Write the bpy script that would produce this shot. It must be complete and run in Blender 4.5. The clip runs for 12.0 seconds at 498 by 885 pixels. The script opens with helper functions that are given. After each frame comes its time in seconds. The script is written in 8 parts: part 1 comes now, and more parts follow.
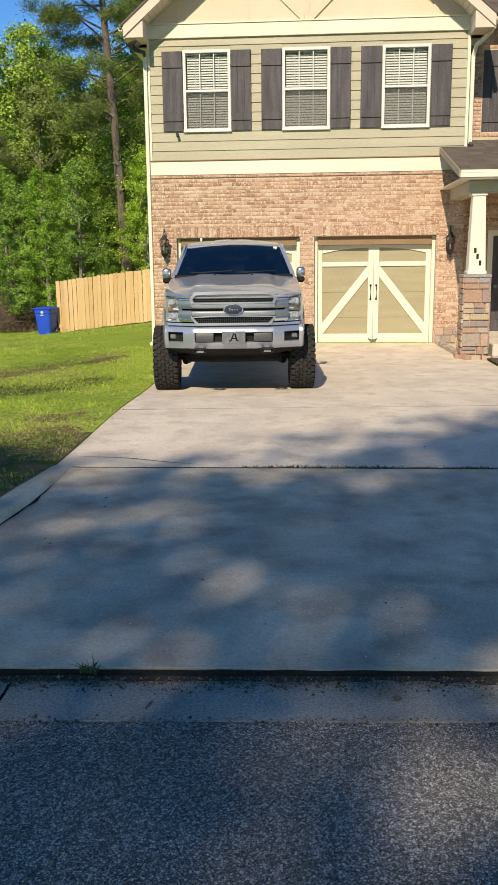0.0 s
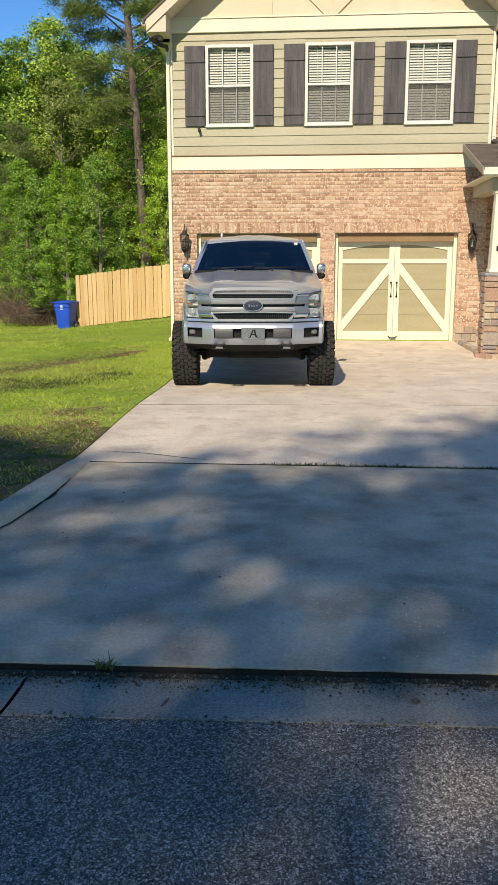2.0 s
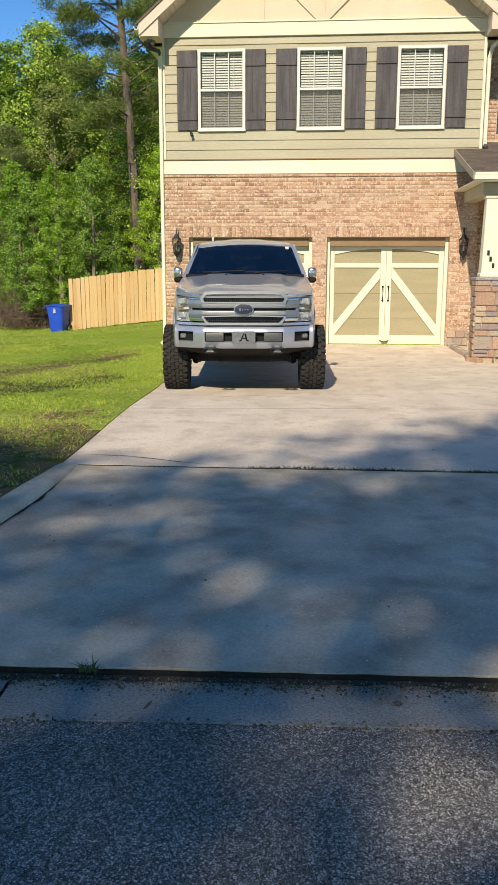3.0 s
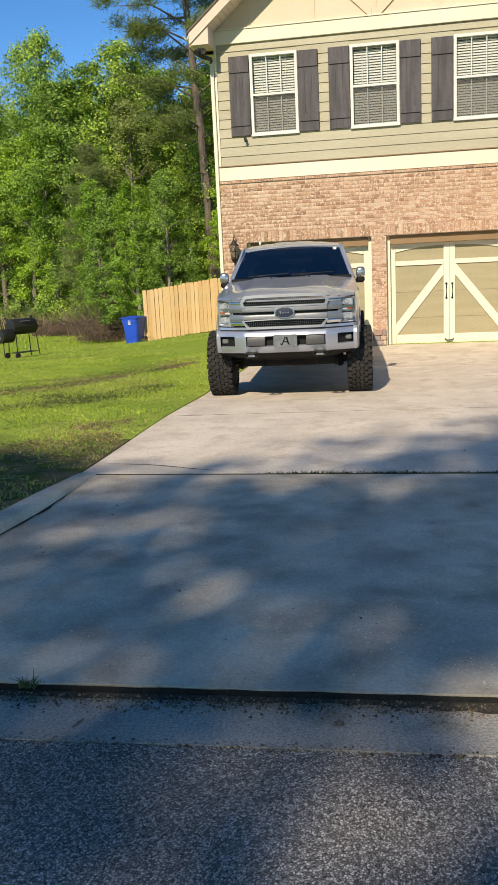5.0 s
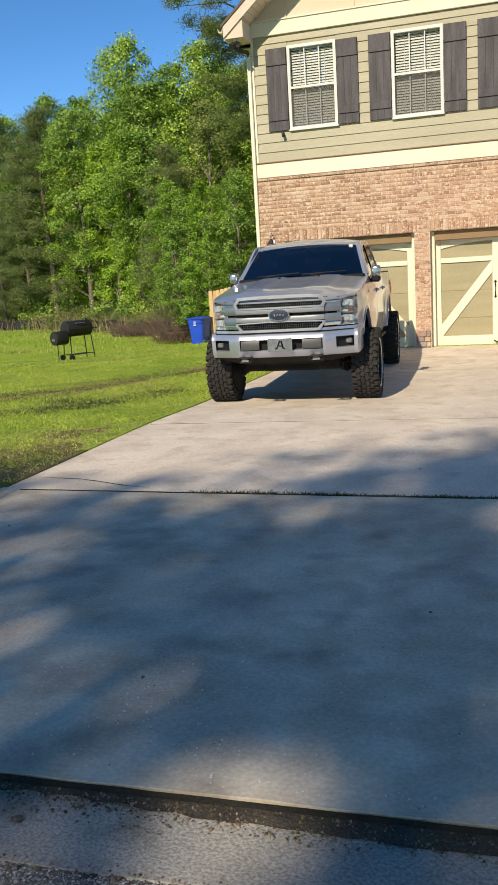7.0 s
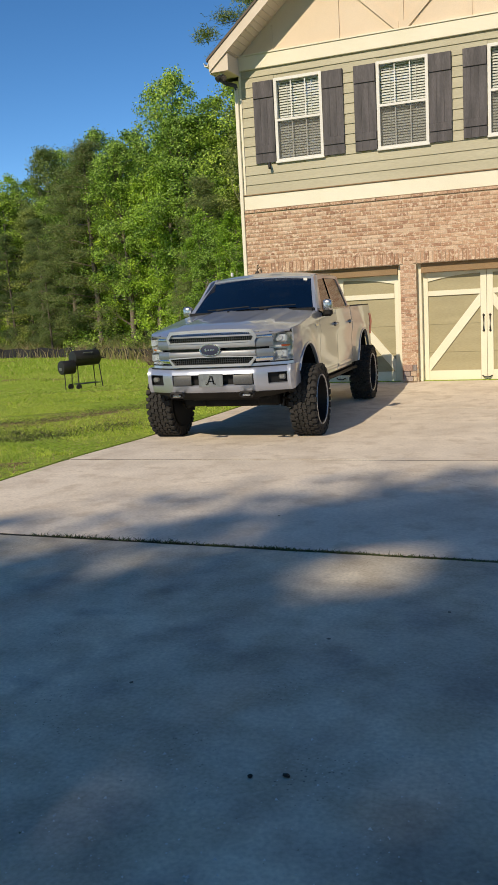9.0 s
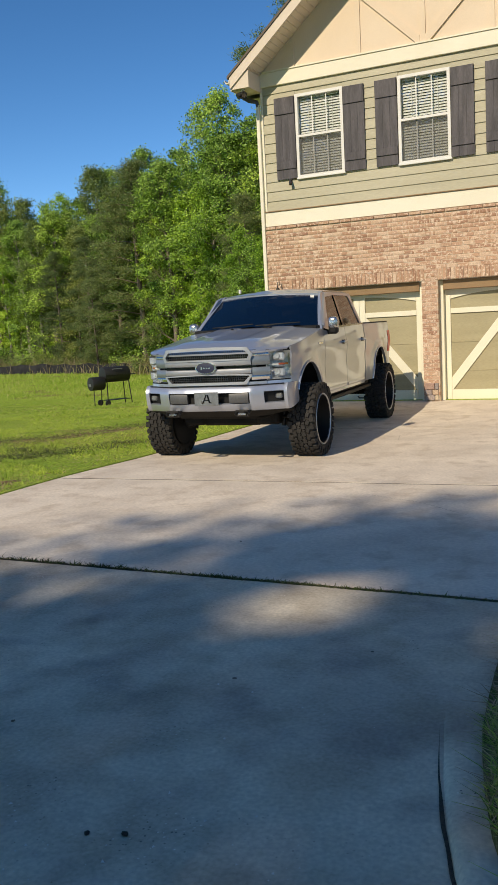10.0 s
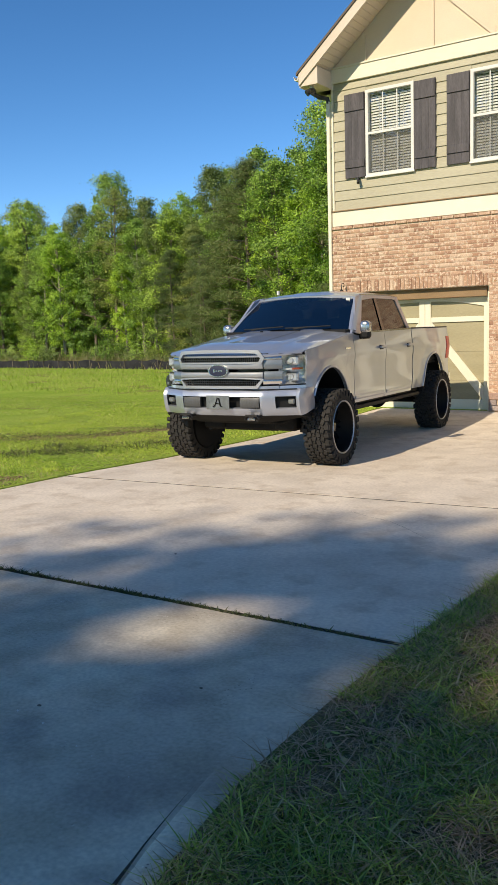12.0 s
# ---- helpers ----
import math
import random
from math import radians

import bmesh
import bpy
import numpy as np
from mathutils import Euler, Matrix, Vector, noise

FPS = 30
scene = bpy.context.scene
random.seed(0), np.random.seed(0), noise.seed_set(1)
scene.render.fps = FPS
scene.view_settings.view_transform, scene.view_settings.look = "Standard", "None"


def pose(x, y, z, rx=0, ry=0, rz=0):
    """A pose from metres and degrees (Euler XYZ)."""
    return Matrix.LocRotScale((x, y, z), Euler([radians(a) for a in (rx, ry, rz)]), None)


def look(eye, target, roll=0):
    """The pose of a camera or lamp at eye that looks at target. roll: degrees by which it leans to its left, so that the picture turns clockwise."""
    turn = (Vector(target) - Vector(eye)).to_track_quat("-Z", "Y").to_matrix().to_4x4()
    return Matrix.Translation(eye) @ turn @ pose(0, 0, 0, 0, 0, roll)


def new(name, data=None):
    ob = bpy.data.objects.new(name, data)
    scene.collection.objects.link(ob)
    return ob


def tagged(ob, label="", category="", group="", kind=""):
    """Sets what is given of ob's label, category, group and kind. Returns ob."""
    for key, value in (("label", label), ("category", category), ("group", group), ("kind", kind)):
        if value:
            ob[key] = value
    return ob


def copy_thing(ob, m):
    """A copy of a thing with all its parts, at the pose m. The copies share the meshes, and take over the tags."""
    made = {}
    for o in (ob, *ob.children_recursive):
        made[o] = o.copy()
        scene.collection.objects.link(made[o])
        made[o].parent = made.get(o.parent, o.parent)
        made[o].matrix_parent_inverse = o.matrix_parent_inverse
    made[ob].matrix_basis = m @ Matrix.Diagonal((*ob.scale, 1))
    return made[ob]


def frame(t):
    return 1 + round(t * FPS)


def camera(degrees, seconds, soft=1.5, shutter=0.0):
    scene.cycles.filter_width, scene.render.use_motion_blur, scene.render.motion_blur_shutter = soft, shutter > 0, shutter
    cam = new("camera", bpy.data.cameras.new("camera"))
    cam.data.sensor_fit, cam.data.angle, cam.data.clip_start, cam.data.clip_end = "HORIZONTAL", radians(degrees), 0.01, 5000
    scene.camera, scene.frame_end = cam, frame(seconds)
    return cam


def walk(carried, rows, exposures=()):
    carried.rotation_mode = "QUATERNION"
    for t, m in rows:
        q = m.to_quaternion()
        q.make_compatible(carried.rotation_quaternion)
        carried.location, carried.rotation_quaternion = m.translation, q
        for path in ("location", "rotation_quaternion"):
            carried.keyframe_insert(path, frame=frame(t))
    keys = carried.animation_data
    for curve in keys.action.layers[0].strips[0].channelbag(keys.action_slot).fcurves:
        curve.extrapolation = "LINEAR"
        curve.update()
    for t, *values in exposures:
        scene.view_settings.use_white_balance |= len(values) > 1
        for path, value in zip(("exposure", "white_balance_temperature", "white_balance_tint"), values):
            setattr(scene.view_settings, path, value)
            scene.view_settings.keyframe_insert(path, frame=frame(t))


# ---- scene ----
cam = camera(32.1, 12.0, 1.2)
METRES, EYE, TILT, LEAN, TURN = 6.269, 1.68, 0.0, 0.0, 4.1
ROWS = [
    (0.0, 0.0, 0.0, 0.0, -0.13, -11.84, 0.61),
    (0.5, -0.0006, 0.0052, -0.0004, 1.08, -11.9, 0.4),
    (1.0, -0.0014, 0.0076, -0.0011, 1.35, -12.01, 0.2),
    (1.5, -0.0022, 0.0073, -0.001, 1.35, -12.05, 0.12),
    (2.0, -0.0021, 0.0059, -0.0005, 1.13, -12.08, 0.06),
    (2.5, -0.0014, 0.0041, -0.0002, 0.69, -11.98, -0.07),
    (4.5, 0.0738, 0.0114, -0.0041, 3.93, -11.41, 1.31),
    (5.0, 0.1117, 0.0389, -0.0097, 6.61, -11.3, 2.7),
    (5.5, 0.1578, 0.0793, -0.0137, 9.2, -11.19, 3.91),
    (6.0, 0.2193, 0.1065, -0.0177, 12.0, -11.04, 4.31),
    (6.5, 0.2724, 0.1375, -0.0186, 13.23, -11.04, 3.73),
    (8.5, 0.5063, 0.2684, -0.0186, 14.16, -10.04, 2.97),
    (9.0, 0.57, 0.2894, -0.0223, 18.02, -8.93, 3.14),
    (9.5, 0.6157, 0.3202, -0.0254, 20.59, -8.41, 3.14),
    (10.0, 0.6631, 0.3589, -0.0249, 21.59, -7.7, 3.1),
    (10.5, 0.7135, 0.3941, -0.0269, 25.66, -7.57, 3.1),
    (11.0, 0.7576, 0.4317, -0.0313, 26.69, -7.71, 3.23),
    (11.5, 0.7966, 0.4741, -0.0301, 26.92, -7.77, 3.25),
    (12.0, 0.8343, 0.4968, -0.0281, 30.01, -7.38, 1.74),
]
EXPOSURES = [(0.0, 0.18, 7600, 10), (6.7, 0.18, 7600, 10), (8.3, -0.08, 7650, 10), (9.7, -0.08, 7650, 10), (11.0, 0.02, 7600, 10), (12.0, 0.18, 7600, 10)]
walk(cam, [(t, pose(0, 0, EYE, TILT, LEAN, TURN) @ pose(METRES * x, METRES * y, METRES * z, 90 + pitch, roll, yaw)) for t, x, y, z, yaw, pitch, roll in ROWS], EXPOSURES)

# ---------------------------------------------------------------- light
SUN_TO = Vector((-0.24, -1.33, 1.0)).normalized()
world = bpy.data.worlds.new("world")
scene.world = world
world.use_nodes = True
wn = world.node_tree.nodes
sky = wn.new("ShaderNodeTexSky")
sky.sky_type = "NISHITA"
sky.sun_disc = False
sky.sun_elevation = math.asin(SUN_TO.z)
sky.sun_rotation = math.atan2(SUN_TO.x, SUN_TO.y)
sky.air_density, sky.dust_density, sky.ozone_density = 0.6, 0.0, 3.0
wn["Background"].inputs["Strength"].default_value = 0.147
deep = wn.new("ShaderNodeHueSaturation")
deep.inputs["Saturation"].default_value = 1.19
deep.inputs["Hue"].default_value = 0.499
clear_air = wn.new("ShaderNodeGamma")
clear_air.inputs["Gamma"].default_value = 1.13
world.node_tree.links.new(sky.outputs["Color"], clear_air.inputs["Color"])
world.node_tree.links.new(clear_air.outputs["Color"], deep.inputs["Color"])
world.node_tree.links.new(deep.outputs["Color"], wn["Background"].inputs["Color"])
sun_data = bpy.data.lights.new("sun", "SUN")
sun_data.energy, sun_data.angle, sun_data.color = 4.2, radians(0.6), (1.0, 0.925, 0.805)
sun = new("sun", sun_data)
sun.matrix_world = look(SUN_TO * 60, (0, 0, 0))

# ---------------------------------------------------------------- materials


def surf(name, a, b=None, s1=2.0, s2=50.0, rough=0.6, bump=0.2, depth=0.01, metal=0.0, spread=0.2, rand="", tones=(), coat=0.0,
         stretch=(1, 1, 1), third=None, third_at=(0.58, 0.68), s3=9.0, rough_var=0.1, spec=0.5, pits=None):
    """A surface: two tones mixed by broad noise, shaded by fine noise, with relief and uneven gloss."""
    m = bpy.data.materials.new(name)
    m.use_nodes = True
    nt, nodes, link = m.node_tree, m.node_tree.nodes, m.node_tree.links.new
    bsdf = nodes["Principled BSDF"]
    geo = nodes.new("ShaderNodeNewGeometry")
    mp = nodes.new("ShaderNodeMapping")
    mp.inputs["Scale"].default_value = stretch
    link(geo.outputs["Position"], mp.inputs["Vector"])

    def noise_node(scale, detail=4.0):
        n = nodes.new("ShaderNodeTexNoise")
        n.inputs["Scale"].default_value, n.inputs["Detail"].default_value = scale, detail
        link(mp.outputs["Vector"], n.inputs["Vector"])
        return n.outputs["Fac"]

    def ramp(fac, stops):
        r = nodes.new("ShaderNodeValToRGB")
        while len(r.color_ramp.elements) < len(stops):
            r.color_ramp.elements.new(0.5)
        for e, (p, c) in zip(r.color_ramp.elements, stops):
            e.position, e.color = p, (*c, 1)
        link(fac, r.inputs["Fac"])
        return r.outputs["Color"]

    def mix(fac, x, y, kind="MIX"):
        n = nodes.new("ShaderNodeMix")
        n.data_type, n.blend_type = "RGBA", kind
        if isinstance(fac, float):
            n.inputs["Factor"].default_value = fac
        else:
            link(fac, n.inputs["Factor"])
        for sock, v in ((n.inputs["A"], x), (n.inputs["B"], y)):
            if isinstance(v, tuple):
                sock.default_value = (*v, 1)
            else:
                link(v, sock)
        return n.outputs["Result"]

    big, fine = noise_node(s1, 5.0), noise_node(s2, 6.0)
    b = b or tuple(0.8 * v for v in a)
    col = ramp(big, [(0.35, a), (0.65, b)])
    if rand:
        src = nodes.new("ShaderNodeObjectInfo").outputs["Random"] if rand == "object" else geo.outputs["Random Per Island"]
        own = ramp(src, [((i + 0.5) / len(tones), t) for i, t in enumerate(tones)])
        col = mix(0.15, own, col)
    if third:
        spots = ramp(noise_node(s3, 3.0), [(third_at[0], (0, 0, 0)), (third_at[1], (1, 1, 1))])
        col = mix(spots, col, third)
    if pits:
        scale, deep, pale = pits
        vor = nodes.new("ShaderNodeTexVoronoi")
        vor.inputs["Scale"].default_value = scale
        link(mp.outputs["Vector"], vor.inputs["Vector"])
        dots = ramp(vor.outputs["Distance"], [(0.16, (1, 1, 1)), (0.30, (0, 0, 0))])
        where = ramp(noise_node(2.6, 4.0), [(0.52, (0, 0, 0)), (0.66, (1, 1, 1))])
        sep = nodes.new("ShaderNodeSeparateColor")
        link(vor.outputs["Color"], sep.inputs["Color"])
        tone = ramp(sep.outputs["Red"], [(0.60, deep), (0.68, pale)])
        few = ramp(sep.outputs["Green"], [(0.58, (0, 0, 0)), (0.66, (1, 1, 1))])
        col = mix(mix(1.0, mix(1.0, dots, where, "MULTIPLY"), few, "MULTIPLY"), col, tone)
        grime = ramp(noise_node(4.0, 6.0), [(0.36, (0.86, 0.83, 0.79)), (0.58, (1.06, 1.06, 1.06))])
        col = mix(1.0, col, grime, "MULTIPLY")
    shade = ramp(fine, [(0.3, (1 - spread,) * 3), (0.7, (1 + spread,) * 3)])
    col = mix(1.0, col, shade, "MULTIPLY")
    link(col, bsdf.inputs["Base Color"])
    rr = nodes.new("ShaderNodeMapRange")
    rr.inputs["To Min"].default_value, rr.inputs["To Max"].default_value = max(0.02, rough - rough_var), min(1.0, rough + rough_var)
    link(big, rr.inputs["Value"])
    link(rr.outputs["Result"], bsdf.inputs["Roughness"])
    bsdf.inputs["Metallic"].default_value = metal
    bsdf.inputs["Coat Weight"].default_value = coat
    bsdf.inputs["Coat Roughness"].default_value = 0.04
    bsdf.inputs["Specular IOR Level"].default_value = spec
    if bump:
        bp = nodes.new("ShaderNodeBump")
        bp.inputs["Strength"].default_value, bp.inputs["Distance"].default_value = bump, depth
        link(fine, bp.inputs["Height"])
        link(bp.outputs["Normal"], bsdf.inputs["Normal"])
    return m


def leafy(name, tones, thru=0.35, rough=0.5):
    m = bpy.data.materials.new(name)
    m.use_nodes = True
    nodes, link = m.node_tree.nodes, m.node_tree.links.new
    bsdf, out = nodes["Principled BSDF"], nodes["Material Output"]
    geo = nodes.new("ShaderNodeNewGeometry")
    r = nodes.new("ShaderNodeValToRGB")
    while len(r.color_ramp.elements) < len(tones):
        r.color_ramp.elements.new(0.5)
    for i, (e, t) in enumerate(zip(r.color_ramp.elements, tones)):
        e.position, e.color = (i + 0.5) / len(tones), (*t, 1)
    link(geo.outputs["Random Per Island"], r.inputs["Fac"])
    info = nodes.new("ShaderNodeObjectInfo")
    hs = nodes.new("ShaderNodeHueSaturation")
    mr = nodes.new("ShaderNodeMapRange")
    mr.inputs["To Min"].default_value, mr.inputs["To Max"].default_value = 0.82, 1.38
    mh = nodes.new("ShaderNodeMapRange")
    mh.inputs["To Min"].default_value, mh.inputs["To Max"].default_value = 0.503, 0.472
    link(info.outputs["Random"], mh.inputs["Value"])
    link(mh.outputs["Result"], hs.inputs["Hue"])
    link(info.outputs["Random"], mr.inputs["Value"])
    link(mr.outputs["Result"], hs.inputs["Value"])
    link(r.outputs["Color"], hs.inputs["Color"])
    link(hs.outputs["Color"], bsdf.inputs["Base Color"])
    bsdf.inputs["Roughness"].default_value = rough
    tr = nodes.new("ShaderNodeBsdfTranslucent")
    link(hs.outputs["Color"], tr.inputs["Color"])
    mx = nodes.new("ShaderNodeMixShader")
    mx.inputs["Fac"].default_value = thru
    link(bsdf.outputs["BSDF"], mx.inputs[1])
    link(tr.outputs["BSDF"], mx.inputs[2])
    link(mx.outputs["Shader"], out.inputs["Surface"])
    return m


def glass(name, tint, rough=0.0):
    m = bpy.data.materials.new(name)
    m.use_nodes = True
    b = m.node_tree.nodes["Principled BSDF"]
    b.inputs["Base Color"].default_value = (*tint, 1)
    b.inputs["Transmission Weight"].default_value = 1.0
    b.inputs["Roughness"].default_value = rough
    b.inputs["IOR"].default_value = 1.45
    return m


def thin_glass(name, tint, gloss):
    """A thin pane: light goes straight through, part of it is mirrored."""
    m = bpy.data.materials.new(name)
    m.use_nodes = True
    nodes, link = m.node_tree.nodes, m.node_tree.links.new
    clear, shine, mx = nodes.new("ShaderNodeBsdfTransparent"), nodes.new("ShaderNodeBsdfGlossy"), nodes.new("ShaderNodeMixShader")
    clear.inputs["Color"].default_value = (*tint, 1)
    shine.inputs["Roughness"].default_value = 0.01
    mx.inputs["Fac"].default_value = gloss
    link(clear.outputs["BSDF"], mx.inputs[1])
    link(shine.outputs["BSDF"], mx.inputs[2])
    link(mx.outputs["Shader"], nodes["Material Output"].inputs["Surface"])
    return m


def stone_chips(name, scale, dark, tones, rough=0.85, depth=0.010):
    """Rolled stone chips in tar: each chip has its own tone, the gaps between them are deep and dark."""
    m = bpy.data.materials.new(name)
    m.use_nodes = True
    nodes, link = m.node_tree.nodes, m.node_tree.links.new
    bsdf = nodes["Principled BSDF"]
    geo = nodes.new("ShaderNodeNewGeometry")
    warp = nodes.new("ShaderNodeTexNoise")
    warp.inputs["Scale"].default_value, warp.inputs["Detail"].default_value = 60, 2.0
    link(geo.outputs["Position"], warp.inputs["Vector"])
    off = nodes.new("ShaderNodeMix")
    off.data_type = "VECTOR"
    off.inputs["Factor"].default_value = 0.012
    link(geo.outputs["Position"], off.inputs[4])
    link(warp.outputs["Color"], off.inputs[5])
    cell, edge = nodes.new("ShaderNodeTexVoronoi"), nodes.new("ShaderNodeTexVoronoi")
    edge.feature = "DISTANCE_TO_EDGE"
    for v in (cell, edge):
        v.inputs["Scale"].default_value = scale
        link(off.outputs[1], v.inputs["Vector"])
    tone = nodes.new("ShaderNodeValToRGB")
    while len(tone.color_ramp.elements) < len(tones):
        tone.color_ramp.elements.new(0.5)
    for e, (p, c) in zip(tone.color_ramp.elements, tones):
        e.position, e.color = p, (*c, 1)
    link(cell.outputs["Color"], tone.inputs["Fac"])
    wear = nodes.new("ShaderNodeTexNoise")
    wear.inputs["Scale"].default_value, wear.inputs["Detail"].default_value = 1.1, 4.0
    link(geo.outputs["Position"], wear.inputs["Vector"])
    worn = nodes.new("ShaderNodeMapRange")
    worn.inputs["From Min"].default_value, worn.inputs["From Max"].default_value = 0.3, 0.7
    worn.inputs["To Min"].default_value, worn.inputs["To Max"].default_value = 0.78, 1.22
    link(wear.outputs["Fac"], worn.inputs["Value"])
    shade = nodes.new("ShaderNodeVectorMath")
    shade.operation = "SCALE"
    link(tone.outputs["Color"], shade.inputs[0])
    link(worn.outputs["Result"], shade.inputs["Scale"])
    gap = nodes.new("ShaderNodeMapRange")
    gap.inputs["From Min"].default_value, gap.inputs["From Max"].default_value = 0.02, 0.16
    link(edge.outputs["Distance"], gap.inputs["Value"])
    mix = nodes.new("ShaderNodeMix")
    mix.data_type = "RGBA"
    mix.inputs["A"].default_value = (*dark, 1)
    link(gap.outputs["Result"], mix.inputs["Factor"])
    link(shade.outputs["Vector"], mix.inputs["B"])
    link(mix.outputs["Result"], bsdf.inputs["Base Color"])
    bsdf.inputs["Roughness"].default_value = rough
    bsdf.inputs["Specular IOR Level"].default_value = 0.35
    bump = nodes.new("ShaderNodeBump")
    bump.inputs["Strength"].default_value, bump.inputs["Distance"].default_value = 1.0, depth
    link(gap.outputs["Result"], bump.inputs["Height"])
    link(bump.outputs["Normal"], bsdf.inputs["Normal"])
    return m


ASPHALT = stone_chips("asphalt", 115, (0.055, 0.042, 0.042), ((0.25, (0.235, 0.225, 0.21)), (0.45, (0.415, 0.395, 0.37)), (0.62, (0.56, 0.535, 0.50)), (0.76, (0.78, 0.75, 0.70))))
CONCRETE = surf("concrete", (0.76, 0.665, 0.55), (0.62, 0.535, 0.44), s1=1.5, s2=38, rough=0.8, bump=0.2, depth=0.004, spread=0.11,
                third=(0.57, 0.475, 0.375), third_at=(0.50, 0.70), s3=4.5)
APRON = surf("apron_concrete", (0.645, 0.57, 0.45), (0.46, 0.412, 0.332), s1=1.3, s2=52, rough=0.75, bump=0.35, depth=0.005, spread=0.15,
             third=(0.36, 0.322, 0.27), third_at=(0.50, 0.68), s3=2.2, pits=(62, (0.13, 0.12, 0.11), (0.72, 0.68, 0.60)))
GUTTER = surf("gutter_concrete", (0.37, 0.35, 0.31), (0.28, 0.265, 0.233), s1=1.8, s2=85, rough=0.9, bump=0.7, depth=0.006, spread=0.38,
              third=(0.22, 0.21, 0.18), third_at=(0.56, 0.7), s3=3)
SILT_SOIL = surf("damp_silt", (0.075, 0.066, 0.052), (0.045, 0.04, 0.033), s1=7, s2=90, rough=1.0, bump=0.8, depth=0.01, spread=0.35, spec=0.2)
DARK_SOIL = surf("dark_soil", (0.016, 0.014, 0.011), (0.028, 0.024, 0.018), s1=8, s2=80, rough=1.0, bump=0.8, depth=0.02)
LAWN = surf("lawn", (0.25, 0.37, 0.046), (0.335, 0.425, 0.075), s1=0.35, s2=30, rough=1.0, bump=1.0, depth=0.05, spread=0.42,
            third=(0.24, 0.20, 0.08), third_at=(0.58, 0.72), s3=0.5, stretch=(0.75, 1.15, 1), spec=0.1)
THATCH = surf("thatch_soil", (0.15, 0.135, 0.06), (0.23, 0.175, 0.10), s1=3.0, s2=60, rough=1.0, bump=1.0, depth=0.03, spread=0.5, third=(0.10, 0.13, 0.03), third_at=(0.48, 0.6), s3=4, spec=0.1)
SOIL_SHADE = surf("soil_and_shade", (0.23, 0.16, 0.085), (0.14, 0.12, 0.05), s1=3, s2=40, rough=1, bump=0.9, depth=0.03, spread=0.3, spec=0.1)
BRICK_TONES = ((0.33, 0.18, 0.115), (0.52, 0.325, 0.215), (0.41, 0.235, 0.155), (0.60, 0.42, 0.295), (0.46, 0.27, 0.18), (0.63, 0.47, 0.345),
               (0.38, 0.215, 0.14), (0.54, 0.355, 0.24), (0.30, 0.16, 0.105), (0.49, 0.30, 0.20))
BRICK = surf("brick", (0.48, 0.29, 0.19), (0.40, 0.235, 0.15), s1=5, s2=55, rough=0.9, bump=0.6, depth=0.006, spread=0.22, rand="object",
             tones=BRICK_TONES, third=(0.66, 0.50, 0.375), third_at=(0.52, 0.62), s3=24)
BRICKS = surf("brick_joined", (0.48, 0.29, 0.19), (0.40, 0.235, 0.15), s1=5, s2=55, rough=0.9, bump=0.6, depth=0.006, spread=0.22, rand="island",
              tones=BRICK_TONES, third=(0.66, 0.50, 0.375), third_at=(0.52, 0.62), s3=24)
MORTAR = surf("mortar", (0.62, 0.50, 0.375), (0.53, 0.41, 0.30), s1=4, s2=80, rough=1.0, bump=0.5, depth=0.004)
STONE_TONES = ((0.44, 0.27, 0.18), (0.33, 0.32, 0.33), (0.54, 0.40, 0.25), (0.27, 0.24, 0.24), (0.46, 0.25, 0.17), (0.58, 0.48, 0.35))
STONE = surf("stone", (0.36, 0.29, 0.23), (0.28, 0.24, 0.2), s1=6, s2=45, rough=0.9, bump=0.9, depth=0.012, spread=0.25, rand="object",
             tones=STONE_TONES)
SIDING = surf("siding_paint", (0.46, 0.425, 0.305), (0.42, 0.387, 0.275), s1=1.6, s2=40, rough=0.65, bump=0.3, depth=0.003, spread=0.10,
              stretch=(0.3, 1, 3))
CREAM = surf("cream_paint", (0.80, 0.755, 0.61), (0.76, 0.71, 0.56), s1=1.5, s2=70, rough=0.6, bump=0.15, depth=0.002, spread=0.05)
GABLE = surf("gable_panel_paint", (0.76, 0.62, 0.47), (0.72, 0.58, 0.43), s1=1.0, s2=85, rough=0.75, bump=0.35, depth=0.003, spread=0.06)
WHITE = surf("white_vinyl", (0.74, 0.73, 0.69), (0.69, 0.68, 0.64), s1=2, s2=60, rough=0.45, bump=0.05, spread=0.03)
SHUTTER = surf("shutter_paint", (0.085, 0.075, 0.083), (0.050, 0.045, 0.050), s1=3, s2=30, rough=0.6, bump=0.3, depth=0.003, spread=0.3,
               stretch=(4, 1, 0.5))
TAN = surf("door_tan_paint", (0.39, 0.343, 0.21), (0.345, 0.305, 0.182), s1=2.0, s2=40, rough=0.6, bump=0.35, depth=0.003, spread=0.11,
           stretch=(0.4, 1, 3))
DOOR_CREAM = surf("door_cream_paint", (0.80, 0.765, 0.60), (0.76, 0.72, 0.56), s1=1.8, s2=80, rough=0.55, bump=0.15, depth=0.002, spread=0.05)
# Brown of the drip edge; on the door header it paints in lintel shade.
JAMB = surf("brown_trim_with_shade", (0.29, 0.185, 0.095), (0.25, 0.16, 0.08), s1=2, s2=60, rough=0.7, bump=0.2, spread=0.1)
TRIM_PINK = surf("warm_trim_paint", (0.70, 0.60, 0.49), (0.66, 0.56, 0.45), s1=1.6, s2=60, rough=0.65, bump=0.1, depth=0.002, spread=0.06)
